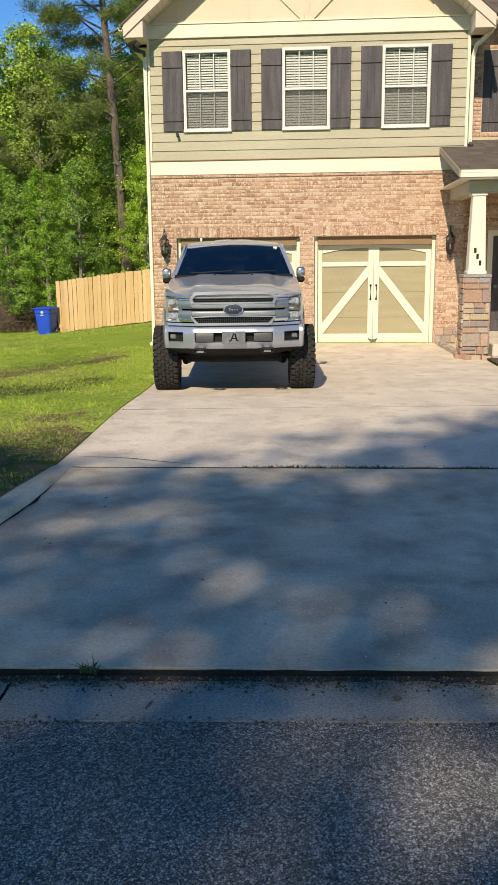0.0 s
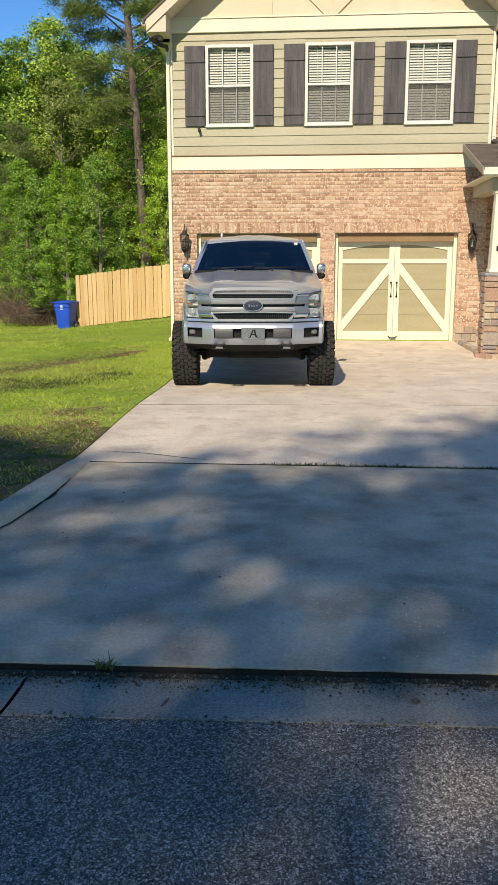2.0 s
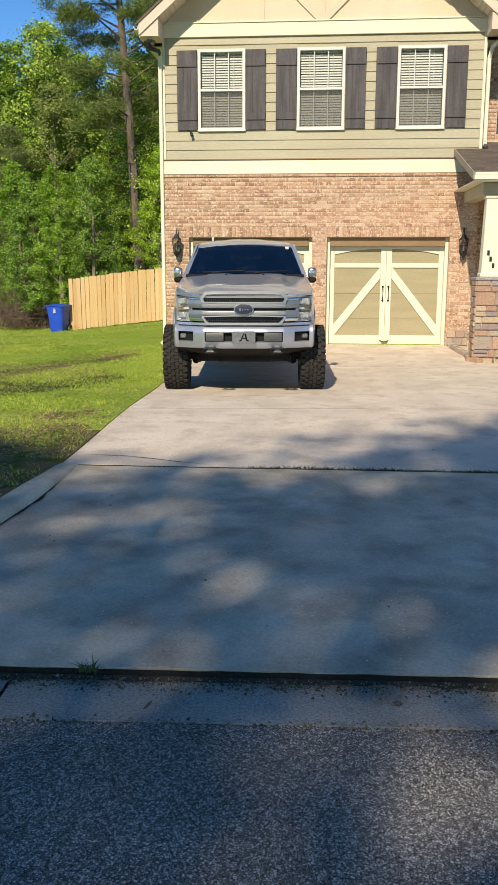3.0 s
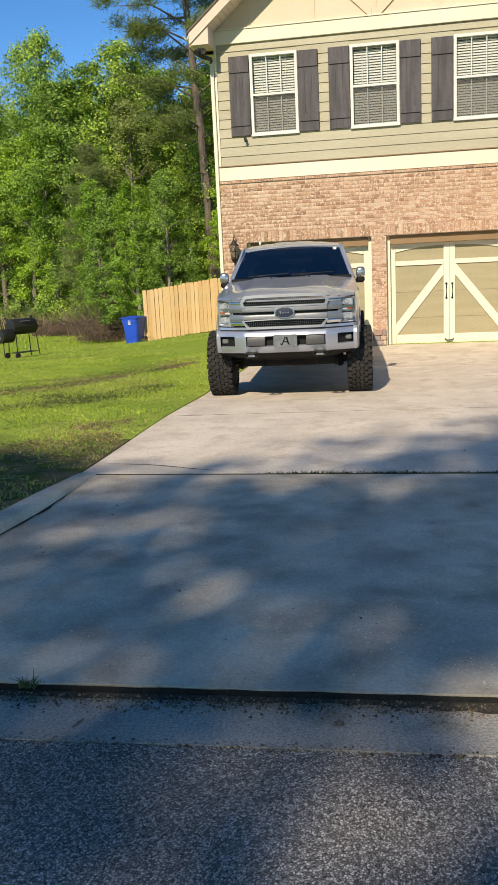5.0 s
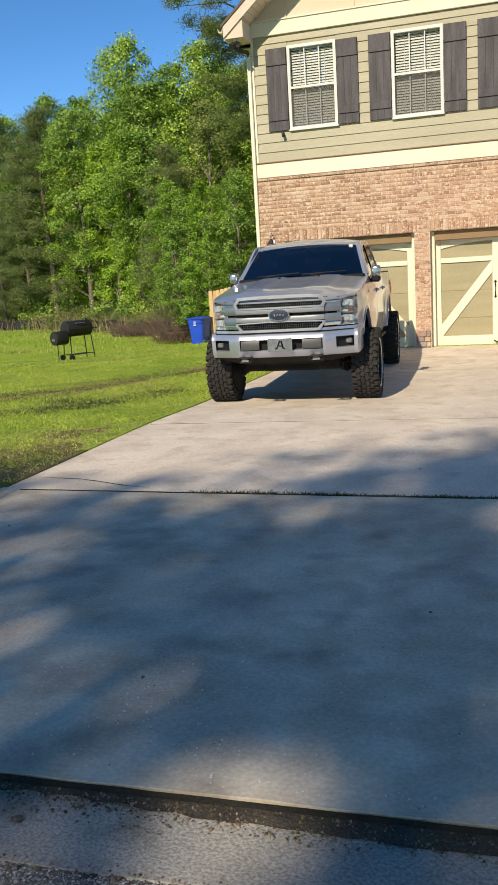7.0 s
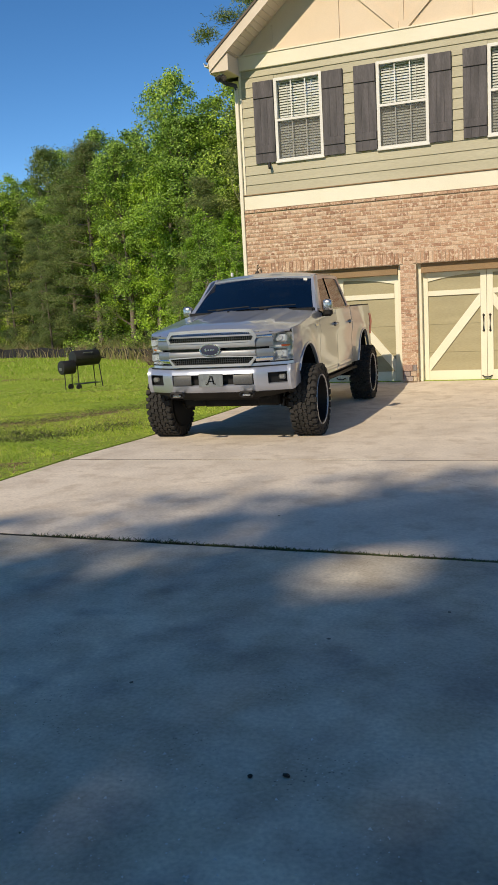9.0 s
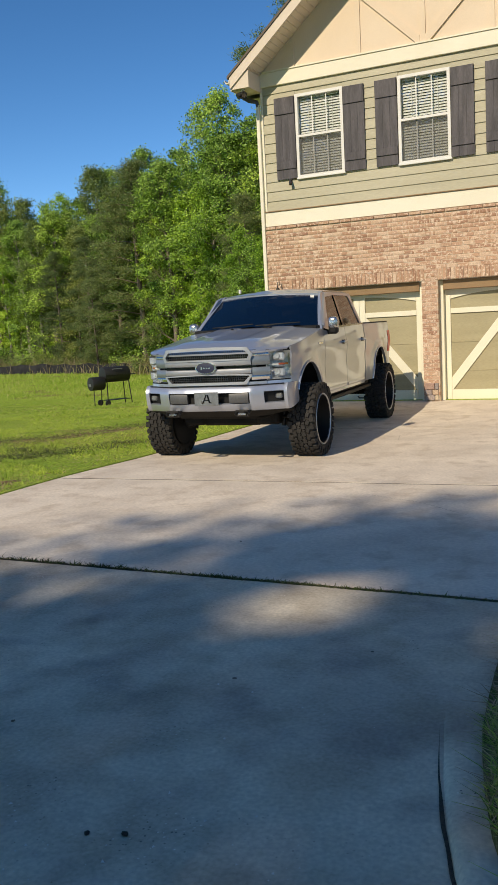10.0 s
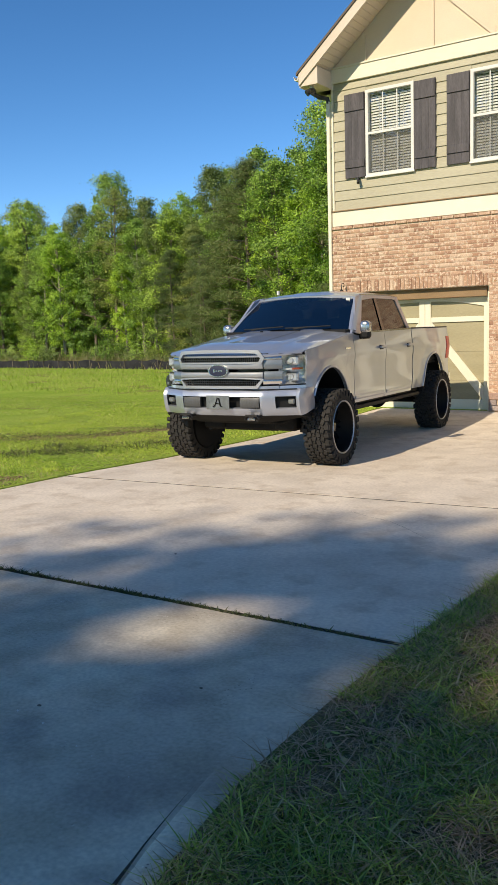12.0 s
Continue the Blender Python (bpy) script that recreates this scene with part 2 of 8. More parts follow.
RAKE = surf("taupe_trim_paint", (0.36, 0.30, 0.235), (0.31, 0.26, 0.2), s1=2, s2=60, rough=0.7, bump=0.1, spread=0.08)
SHINGLE_TONES = ((0.11, 0.085, 0.07), (0.16, 0.125, 0.10), (0.085, 0.07, 0.06), (0.135, 0.11, 0.095))
SHINGLE = surf("asphalt_shingle", (0.13, 0.10, 0.085), (0.10, 0.08, 0.07), s1=3, s2=110, rough=0.95, bump=0.8, depth=0.006, spread=0.35,
               rand="island", tones=SHINGLE_TONES)
BLACK_METAL = surf("black_metal", (0.02, 0.02, 0.02), (0.03, 0.028, 0.025), s1=6, s2=60, rough=0.5, bump=0.2, depth=0.003, metal=0.3)
GREY_METAL = surf("grey_metal", (0.30, 0.30, 0.29), (0.22, 0.22, 0.22), s1=5, s2=50, rough=0.45, bump=0.1, metal=0.7)
CLEAR = thin_glass("window_glass", (0.93, 0.95, 0.94), 0.06)
LAMP_GLASS = glass("seeded_glass", (0.85, 0.85, 0.82), 0.12)
ROOM = surf("dim_room", (0.10, 0.095, 0.085), s1=2, rough=0.9, bump=0)
FENCE_TONES = ((0.60, 0.40, 0.19), (0.66, 0.46, 0.235), (0.55, 0.35, 0.16), (0.70, 0.50, 0.27), (0.62, 0.415, 0.20))
PINE_BOARD = surf("new_pine_board", (0.62, 0.42, 0.21), (0.52, 0.33, 0.15), s1=1.2, s2=26, rough=0.8, bump=0.3, depth=0.003, spread=0.16,
                  rand="object", tones=FENCE_TONES, stretch=(5, 5, 0.6), third=(0.34, 0.19, 0.08), third_at=(0.70, 0.76), s3=3.5)
BIN_BLUE = surf("blue_plastic", (0.012, 0.085, 0.62), (0.015, 0.075, 0.54), s1=3, s2=60, rough=0.42, bump=0.1, depth=0.002, spread=0.06)
BLACK_PLASTIC = surf("black_plastic", (0.018, 0.018, 0.019), (0.026, 0.026, 0.026), s1=5, s2=90, rough=0.55, bump=0.2, depth=0.002)
SILT = surf("silt_fabric", (0.022, 0.022, 0.024), (0.04, 0.04, 0.042), s1=1.5, s2=30, rough=0.95, bump=0.5, depth=0.02, spread=0.3, spec=0.1)
WOOD_GREY = surf("weathered_stake", (0.17, 0.14, 0.105), (0.12, 0.10, 0.075), s1=5, s2=40, rough=0.9, bump=0.4)
BARK = surf("bark", (0.13, 0.10, 0.078), (0.21, 0.17, 0.135), s1=3, s2=24, rough=1.0, bump=1.0, depth=0.03, spread=0.35, stretch=(3, 3, 0.6))
PALE_BARK = surf("pale_bark", (0.30, 0.26, 0.21), (0.20, 0.175, 0.14), s1=3, s2=24, rough=1.0, bump=0.7, depth=0.02, spread=0.25,
                 stretch=(2, 2, 0.8))
TWIG = surf("dead_twig", (0.19, 0.13, 0.10), (0.13, 0.09, 0.07), s1=2, s2=20, rough=1.0, bump=0.3)
# The tone range is widened: darkest leaves paint in shaded gaps, palest the lit ones.
LEAF = leafy("spring_leaf", ((0.06, 0.115, 0.02), (0.26, 0.46, 0.06), (0.37, 0.60, 0.09), (0.15, 0.28, 0.042), (0.47, 0.70, 0.125), (0.08, 0.16, 0.028)), 0.36)
LEAF_LIME = leafy("lime_leaf", ((0.13, 0.26, 0.032), (0.31, 0.53, 0.05), (0.41, 0.65, 0.075), (0.20, 0.37, 0.042)), 0.38)
LEAF_DULL = leafy("dull_leaf", ((0.12, 0.19, 0.045), (0.18, 0.265, 0.065), (0.26, 0.34, 0.095), (0.09, 0.15, 0.036)), 0.34)
NEEDLE = leafy("pine_needle", ((0.12, 0.185, 0.04), (0.19, 0.26, 0.06), (0.28, 0.33, 0.085), (0.15, 0.215, 0.045)), 0.25, 0.6)
GRASS = leafy("grass_blade", ((0.28, 0.44, 0.05), (0.36, 0.52, 0.068), (0.225, 0.38, 0.042), (0.43, 0.55, 0.10), (0.30, 0.46, 0.054), (0.46, 0.46, 0.165)), 0.35, 0.6)
NEEDLE_DARK = leafy("dark_pine_needle", ((0.065, 0.125, 0.036), (0.115, 0.19, 0.056), (0.18, 0.25, 0.078), (0.08, 0.15, 0.045), (0.19, 0.20, 0.08)), 0.28, 0.6)
STRAW = leafy("dry_straw", ((0.38, 0.29, 0.17), (0.27, 0.205, 0.115), (0.50, 0.39, 0.24), (0.17, 0.135, 0.07)), 0.2, 0.7)
GRASS_DARK = leafy("joint_weed", ((0.035, 0.06, 0.015), (0.05, 0.085, 0.02), (0.028, 0.04, 0.012)), 0.2, 0.6)
GRASS_JOINT = leafy("joint_grass", ((0.06, 0.10, 0.025), (0.10, 0.14, 0.04), (0.16, 0.15, 0.07), (0.045, 0.06, 0.02)), 0.2, 0.7)
TAN_GRASS = leafy("tan_grass", ((0.42, 0.34, 0.19), (0.34, 0.28, 0.14), (0.30, 0.29, 0.11), (0.25, 0.27, 0.08)), 0.3, 0.7)
# Darkest tones paint in the shade between blades, brightest the lit blades.
GRASS_DEEP = leafy("long_grass_blade", ((0.09, 0.165, 0.03), (0.33, 0.50, 0.08), (0.055, 0.10, 0.02), (0.46, 0.58, 0.12), (0.32, 0.26, 0.14), (0.20, 0.36, 0.05), (0.54, 0.46, 0.25)), 0.35, 0.6)
PAINT = surf("silver_paint", (0.42, 0.46, 0.545), (0.40, 0.435, 0.52), s1=1.5, s2=900, rough=0.36, bump=0, metal=0.58, spread=0.06, coat=0.85, rough_var=0.02)
PAINT.node_tree.nodes["Principled BSDF"].inputs["Coat IOR"].default_value = 1.62
CAP_SILVER = surf("mirror_cap", (0.55, 0.555, 0.56), (0.50, 0.505, 0.51), s1=4, s2=60, rough=0.24, bump=0, metal=0.9, spread=0.03, rough_var=0.03)
MESH_DARK = surf("dark_wire", (0.075, 0.075, 0.077), (0.055, 0.055, 0.057), s1=6, s2=60, rough=0.4, bump=0, metal=0.7, spread=0.05)
BAR_SATIN = surf("satin_bar", (0.36, 0.37, 0.39), (0.33, 0.34, 0.36), s1=3, s2=60, rough=0.42, bump=0, metal=0.6, spread=0.03, rough_var=0.03)
CHROME = surf("chrome", (0.80, 0.80, 0.80), (0.72, 0.72, 0.72), s1=4, s2=60, rough=0.20, bump=0, metal=1.0, spread=0.03, rough_var=0.04)
SATIN = surf("satin_silver", (0.50, 0.505, 0.52), (0.46, 0.465, 0.48), s1=3, s2=60, rough=0.42, bump=0, metal=0.7, spread=0.03, rough_var=0.03)
STEEL_BLUE = surf("grey_blue_bar", (0.24, 0.275, 0.305), (0.215, 0.245, 0.275), s1=3, s2=60, rough=0.5, bump=0, metal=0.6, spread=0.03, coat=0.6, rough_var=0.03)
RUBBER = surf("tyre_rubber", (0.022, 0.021, 0.020), (0.036, 0.033, 0.031), s1=6, s2=70, rough=0.85, bump=0.4, depth=0.003, spread=0.25, spec=0.3)
GLOSS_BLACK = surf("gloss_black", (0.006, 0.006, 0.007), (0.008, 0.008, 0.008), s1=4, s2=60, rough=0.18, bump=0, spread=0.05, coat=0.5, rough_var=0.05)
RIM_BLACK = surf("satin_black", (0.008, 0.008, 0.009), (0.011, 0.011, 0.011), s1=5, s2=60, rough=0.5, bump=0, spread=0.05, spec=0.2)
TRIM_BLACK = surf("trim_black", (0.010, 0.010, 0.011), (0.015, 0.015, 0.015), s1=5, s2=90, rough=0.6, bump=0.2, depth=0.002, spec=0.22)
DARK_STEEL = surf("chassis_steel", (0.008, 0.008, 0.008), (0.020, 0.018, 0.016), s1=5, s2=60, rough=0.75, bump=0.3, depth=0.004, spec=0.15)
TINT = glass("tinted_glass", (0.09, 0.125, 0.17))
SIDE_TINT = glass("dark_side_glass", (0.035, 0.04, 0.045), 0.06)
LAMP_SILVER = surf("lamp_silver", (0.66, 0.67, 0.69), (0.40, 0.41, 0.43), s1=14, s2=60, rough=0.30, bump=0, metal=0.55, spread=0.08)
LENS = thin_glass("clear_lens", (0.97, 0.98, 0.98), 0.05)
TINT.node_tree.nodes["Principled BSDF"].inputs["IOR"].default_value = 2.3
AMBER = surf("amber_lens", (0.55, 0.11, 0.05), (0.5, 0.09, 0.045), s1=9, s2=90, rough=0.15, bump=0, spread=0.05, coat=0.5)
RED_LENS = surf("red_lens", (0.66, 0.02, 0.02), (0.58, 0.015, 0.015), s1=9, s2=90, rough=0.35, bump=0, spread=0.05, coat=0.2, spec=0.3)
BADGE_BLUE = surf("badge_blue", (0.018, 0.024, 0.055), (0.014, 0.018, 0.045), s1=20, s2=90, rough=0.5, bump=0, spread=0.05, coat=0.05)
BLOCK_GREY = surf("grey_inlet_plastic", (0.085, 0.088, 0.09), (0.07, 0.072, 0.075), s1=5, s2=90, rough=0.45, bump=0.1, depth=0.002)
PLATE_GREY = surf("plate_grey", (0.36, 0.36, 0.35), (0.26, 0.26, 0.26), s1=9, s2=40, rough=0.3, bump=0, metal=0.7, spread=0.1)
SEAT = surf("cabin_fabric", (0.03, 0.03, 0.032), (0.04, 0.04, 0.042), s1=5, s2=80, rough=0.9, bump=0.2)
MULCH = surf("mulch", (0.11, 0.07, 0.045), (0.07, 0.045, 0.03), s1=6, s2=35, rough=1, bump=1, depth=0.03, spread=0.4)

# ---------------------------------------------------------------- makers
INVERSE = {}


def thing(name, label, category, m=None, group="", kind=""):
    ob = new(name)
    m = m or Matrix()
    ob.matrix_basis = m
    INVERSE[ob.name] = m.inverted()
    return tagged(ob, label, category, group, kind)


def finish(me, material, smooth):
    for mt in (material if isinstance(material, (list, tuple)) else (material,)):
        me.materials.append(mt)
    if smooth:
        me.polygons.foreach_set("use_smooth", [True] * len(me.polygons))
        me.set_sharp_from_angle(angle=radians(smooth))


def part(name, bm, material, parent, label="", smooth=0, world_space=False, kind=""):
    """Links a bmesh as one mesh object under a thing or a part."""
    me = bpy.data.meshes.new(name)
    inv = INVERSE.get(parent.name) if parent else None
    if world_space and inv is not None:
        bm.transform(inv)
    bmesh.ops.recalc_face_normals(bm, faces=bm.faces[:])
    bm.to_mesh(me)
    bm.free()
    finish(me, material, smooth)
    ob = new(name, me)
    if parent:
        ob.parent = parent
        if inv is not None:
            INVERSE[ob.name] = inv
    if label:
        ob["label"] = label
    if kind:
        ob["kind"] = kind
    return ob


def piece(name, me, parent, m):
    """One of many alike pieces on a shared mesh."""
    ob = new(name, me)
    ob.parent = parent
    inv = INVERSE.get(parent.name)
    ob.matrix_basis = (inv @ m) if inv is not None else m
    return ob


def solo(name, bm, material, label, category, kind="", smooth=0, group=""):
    ob = part(name, bm, material, None, "", smooth)
    return tagged(ob, label, category, group, kind)


def add_box(bm, c, s, bevel=0.0, m=None, seg=1):
    r = bmesh.ops.create_cube(bm, size=1.0)
    vs = r["verts"]
    bmesh.ops.scale(bm, vec=s, verts=vs)
    if bevel:
        es = list({e for v in vs for e in v.link_edges})
        out = bmesh.ops.bevel(bm, geom=es, offset=bevel, segments=seg, affect="EDGES", profile=0.5)
        vs = list({v for f in out["faces"] for v in f.verts} | {v for v in vs if v.is_valid})
    bmesh.ops.translate(bm, vec=c, verts=vs)
    if m is not None:
        bmesh.ops.transform(bm, matrix=m, verts=vs)
    return vs


def box(c, s, bevel=0.0, m=None):
    bm = bmesh.new()
    add_box(bm, c, s, bevel, m)
    return bm


def span(x0, x1, y0, y1, z0, z1, bevel=0.0):
    return box(((x0 + x1) / 2, (y0 + y1) / 2, (z0 + z1) / 2), (x1 - x0, y1 - y0, z1 - z0), bevel)


def add_span(bm, x0, x1, y0, y1, z0, z1, bevel=0.0):
    return add_box(bm, ((x0 + x1) / 2, (y0 + y1) / 2, (z0 + z1) / 2), (x1 - x0, y1 - y0, z1 - z0), bevel)


def add_cyl(bm, a, b, r0, r1=None, n=16, caps=True):
    a, b = Vector(a), Vector(b)
    r1 = r0 if r1 is None else r1
    d = b - a
    q = d.to_track_quat("Z", "Y").to_matrix().to_4x4()
    out = bmesh.ops.create_cone(bm, cap_ends=caps, segments=n, radius1=r0, radius2=max(r1, 1e-4), depth=d.length)
    bmesh.ops.transform(bm, matrix=Matrix.Translation((a + b) / 2) @ q, verts=out["verts"])
    return out["verts"]


def cyl(a, b, r0, r1=None, n=16):
    bm = bmesh.new()
    add_cyl(bm, a, b, r0, r1, n)
    return bm


def add_tube(bm, pts, radii, n=8):
    """A bent tube through points."""
    pts = [Vector(p) for p in pts]
    if isinstance(radii, (int, float)):
        radii = [radii] * len(pts)
    rings = []
    for i, p in enumerate(pts):
        d = (pts[min(i + 1, len(pts) - 1)] - pts[max(i - 1, 0)]).normalized()
        q = d.to_track_quat("Z", "Y")
        rings.append([bm.verts.new(p + q @ Vector((radii[i] * math.cos(k * math.tau / n), radii[i] * math.sin(k * math.tau / n), 0))) for k in range(n)])
    for r0, r1 in zip(rings, rings[1:]):
        for k in range(n):
            bm.faces.new((r0[k], r0[(k + 1) % n], r1[(k + 1) % n], r1[k]))
    bm.faces.new(rings[0][::-1])
    bm.faces.new(rings[-1])


def tube(pts, radii, n=8):
    bm = bmesh.new()
    add_tube(bm, pts, radii, n)
    return bm


def add_lathe(bm, profile, n=24, m=None):
    """Turns (radius, height) pairs about z."""
    rings = []
    for r, h in profile:
        rings.append([bm.verts.new((r * math.cos(k * math.tau / n), r * math.sin(k * math.tau / n), h)) for k in range(n)])
    made = [v for r in rings for v in r]
    for r0, r1 in zip(rings, rings[1:]):
        for k in range(n):
            bm.faces.new((r0[k], r0[(k + 1) % n], r1[(k + 1) % n], r1[k]))
    bm.faces.new(rings[0][::-1])
    bm.faces.new(rings[-1])
    if m is not None:
        bmesh.ops.transform(bm, matrix=m, verts=made)
    return made


def add_prism(bm, outline, y0, y1):
    """An outline of (x, z) pairs, drawn out along y."""
    a = [bm.verts.new((x, y0, z)) for x, z in outline]
    b = [bm.verts.new((x, y1, z)) for x, z in outline]
    bm.faces.new(a)
    bm.faces.new(b[::-1])
    for i in range(len(a)):
        j = (i + 1) % len(a)
        bm.faces.new((a[j], a[i], b[i], b[j]))
    return a + b


def prism(outline, y0, y1, bevel=0.0):
    bm = bmesh.new()
    add_prism(bm, outline, y0, y1)
    if bevel:
        bmesh.ops.bevel(bm, geom=bm.edges[:], offset=bevel, segments=2, affect="EDGES", profile=0.5)
    return bm


def sheet(us, vs, f, thick=0.0):
    """A surface of points f(u, v), with thickness behind it."""
    bm = bmesh.new()
    g = [[bm.verts.new(f(u, v)) for v in vs] for u in us]
    for i in range(len(us) - 1):
        for j in range(len(vs) - 1):
            bm.faces.new((g[i][j], g[i + 1][j], g[i + 1][j + 1], g[i][j + 1]))
    if thick:
        bmesh.ops.recalc_face_normals(bm, faces=bm.faces[:])
        bmesh.ops.solidify(bm, geom=bm.faces[:], thickness=thick)
    return bm


def steps(a, b, n):
    return [a + (b - a) * i / n for i in range(n + 1)]


def arrays(name, verts, polys, material, smooth=False):
    """A mesh from arrays: vertices (n, 3), polygons (m, k)."""
    verts, polys = np.asarray(verts, dtype=np.float32), np.asarray(polys, dtype=np.int32)
    me = bpy.data.meshes.new(name)
    me.vertices.add(len(verts))
    me.vertices.foreach_set("co", verts.ravel())
    k = polys.shape[1]
    me.loops.add(polys.size)
    me.loops.foreach_set("vertex_index", polys.ravel())
    me.polygons.add(len(polys))
    me.polygons.foreach_set("loop_start", np.arange(0, polys.size, k, dtype=np.int32))
    me.materials.append(material)
    if smooth:
        me.polygons.foreach_set("use_smooth", np.ones(len(polys), dtype=bool))
    me.update(calc_edges=True)
    me.validate()
    return me


def ease(a, b, x):
    t = min(1.0, max(0.0, (x - a) / (b - a)))
    return t * t * (3 - 2 * t)


def lerp(table, x):
    """Straight lines between the pairs of a table."""
    if x <= table[0][0]:
        return table[0][1]
    for (x0, y0), (x1, y1) in zip(table, table[1:]):
        if x <= x1:
            return y0 + (y1 - y0) * (x - x0) / (x1 - x0)
    return table[-1][1]


# ---------------------------------------------------------------- ground
DRIVE = -0.08
WALL = 18.89
LEFT_EDGE = ((3.0, -4.6), (3.5, -3.75), (4.0, -3.15), (4.5, -2.82), (5.0, -2.45), (5.5, -2.30), (6.1, -2.25), (6.8, -2.24), (8.0, -2.27), (10.0, -2.35), (13.0, -2.41), (19.5, -2.45))
RIGHT_EDGE = ((3.0, 5.3), (3.5, 4.75), (4.0, 4.25), (4.5, 3.74), (4.85, 3.575), (5.1, 3.495), (5.4, 3.42), (5.8, 3.345), (6.2, 3.31), (6.6, 3.28), (7.2, 3.27), (16.2, 3.27), (19.5, 3.27))


def drive_z(y):
    """Height of the driveway: it dips before the garage."""
    return lerp(((7.4, DRIVE), (10.6, -0.105), (12.4, -0.160), (16.0, -0.172), (17.8, -0.135), (18.9, -0.092)), y)


def land(x, y):
    """Height of the lawn."""
    fall = min(1.35, max(0.0, (-x - 2.6) / 8)) * min(1.3, max(0.0, (y - 8) / 22) ** 1.8)
    rise = 0.06 * ease(7.5, 4.0, y) if y < 8 else 0.0
    far = 5.0 * ease(90, 400, math.hypot(x, y)) + 0.45 * ease(33, 46, y) * ease(-4, -12, x)
    return drive_z(y) * ease(40, 3, abs(x)) + DRIVE * (1 - ease(40, 3, abs(x))) + 0.012 - 0.85 * fall + rise + 0.035 * noise.noise((x * 0.35, y * 0.35, 0)) * ease(0, 2, min(abs(x + 2.4), abs(x - 3.3))) + far


def ground_sheet():
    offs = [0.0, 0.06, 0.14, 0.25, 0.4, 0.6, 0.85, 1.15, 1.5, 2, 2.6, 3.3, 4.1, 5, 6, 7, 8, 9, 10, 11.5, 13, 15, 17, 20, 23, 27, 32, 38, 46, 56, 70, 95, 140, 220, 400, 900]
    ys = ([-900, -400, -200, -100, -60, -40, -28, -20, -15, -11, -8, -6.4, -5.6, -5.2] + [-5.14, 2.8, 3.3, 3.47] + steps(3.52, 8.0, 18) + steps(8.4, 20, 24)[0:] +
          steps(20.8, 44, 28) + [46, 48, 51, 54, 58, 63, 70, 80, 95, 120, 170, 260, 420, 900])
    bm = bmesh.new()
    rows = []
    for y in ys:
        lo, hi = lerp(LEFT_EDGE, y), lerp(RIGHT_EDGE, y)
        row = []
        for o in reversed(offs):
            row.append((lo - o, y))
        row += [(lo + 0.05, y), (hi - 0.05, y)]
        for o in offs:
            row.append((hi + o, y))
        n = len(offs)
        vs = []
        for i, (x, yy) in enumerate(row):
            inside = i in (n, n + 1) and 3.4 < yy < 19.0
            road = -5.16 < yy < 3.5
            z = -0.34 if (inside or road) else land(x, yy)
            vs.append(bm.verts.new((x, yy, z)))
        rows.append(vs)
    for a, b in zip(rows, rows[1:]):
        for i in range(len(a) - 1):
            bm.faces.new((a[i], a[i + 1], b[i + 1], b[i]))
    ob = solo("ground", bm, (LAWN, THATCH), "sunlit green lawn with thin brownish patches beside the driveway", "lawn", "structure", smooth=60)
    for p in ob.data.polygons:
        if p.center.x > 3.0 and 3.0 < p.center.y < 14:
            p.material_index = 1
        # Brown thatch by the kerb: thin ground, with some tree shade put into it.
        if -6.5 < p.center.x < -2.2 and 3.4 < p.center.y < 8.9 + 0.12 * (p.center.x + 2.2) + 0.7 * noise.noise((p.center.x * 1.3, p.center.y * 1.3, 9)):
            p.material_index = 1
    return ob


ground = ground_sheet()


def wobble_slab(bm, y0, y1, z_top, thick, edge=0.006):
    """A driveway slab between two joints y0(x), y1(x) and the lawn edges."""
    n = 40
    us = steps(0, 1, n)
    ts = steps(0, 1, 14)
    top = []
    for u in us:
        row = []
        for t in ts:
            y = y0(u) + (y1(u) - y0(u)) * t
            lo, hi = lerp(LEFT_EDGE, y), lerp(RIGHT_EDGE, y)
            x = lo + (hi - lo) * u
            if t in (0.0, 1.0):
                y += edge * noise.noise((x * 5, y, 3)) * 1.6
            row.append(bm.verts.new((x, y, drive_z(y) + 0.0015 * noise.noise((x * 0.8, y * 0.8, 7)))))
        top.append(row)
    for i in range(n):
        for j in range(len(ts) - 1):
            bm.faces.new((top[i][j], top[i + 1][j], top[i + 1][j + 1], top[i][j + 1]))
    ring = [r[0] for r in top] + top[-1][1:] + [r[-1] for r in top[-2::-1]] + top[0][-2:0:-1]
    low = [bm.verts.new(v.co + Vector((0, 0, -thick))) for v in ring]
    for i in range(len(ring)):
        j = (i + 1) % len(ring)
        bm.faces.new((ring[i], low[i], low[j], ring[j]))


driveway = thing("driveway", "pale concrete driveway of wide slabs with dark joints", "driveway", Matrix.Translation((0.4, 11, DRIVE)), kind="structure")
JOINTS = [(3.40, 3.715), (7.30, 7.34), (10.45, 10.92), (15.35, 15.55), (19.02, 19.02)]
for i in range(4):
    a, b = JOINTS[i], JOINTS[i + 1]
    g0, g1 = (0.0, 0.034, 0.030, 0.018)[i], (0.034, 0.030, 0.018, 0.0)[i]
    if i == 1:
        g0 = 0.034
    if i == 0:
        g1 = 0.036
    bm = bmesh.new()
    wobble_slab(bm, lambda u, a=a, g=g0: a[0] + (a[1] - a[0]) * u + g * 0.7, lambda u, b=b, g=g1: b[0] + (b[1] - b[0]) * u - g * 0.7, DRIVE, 0.1)
    part("slab", bm, APRON if i == 0 else CONCRETE, driveway, "rougher greyish apron slab" if i == 0 else "", 40, world_space=True)
bm = bmesh.new()
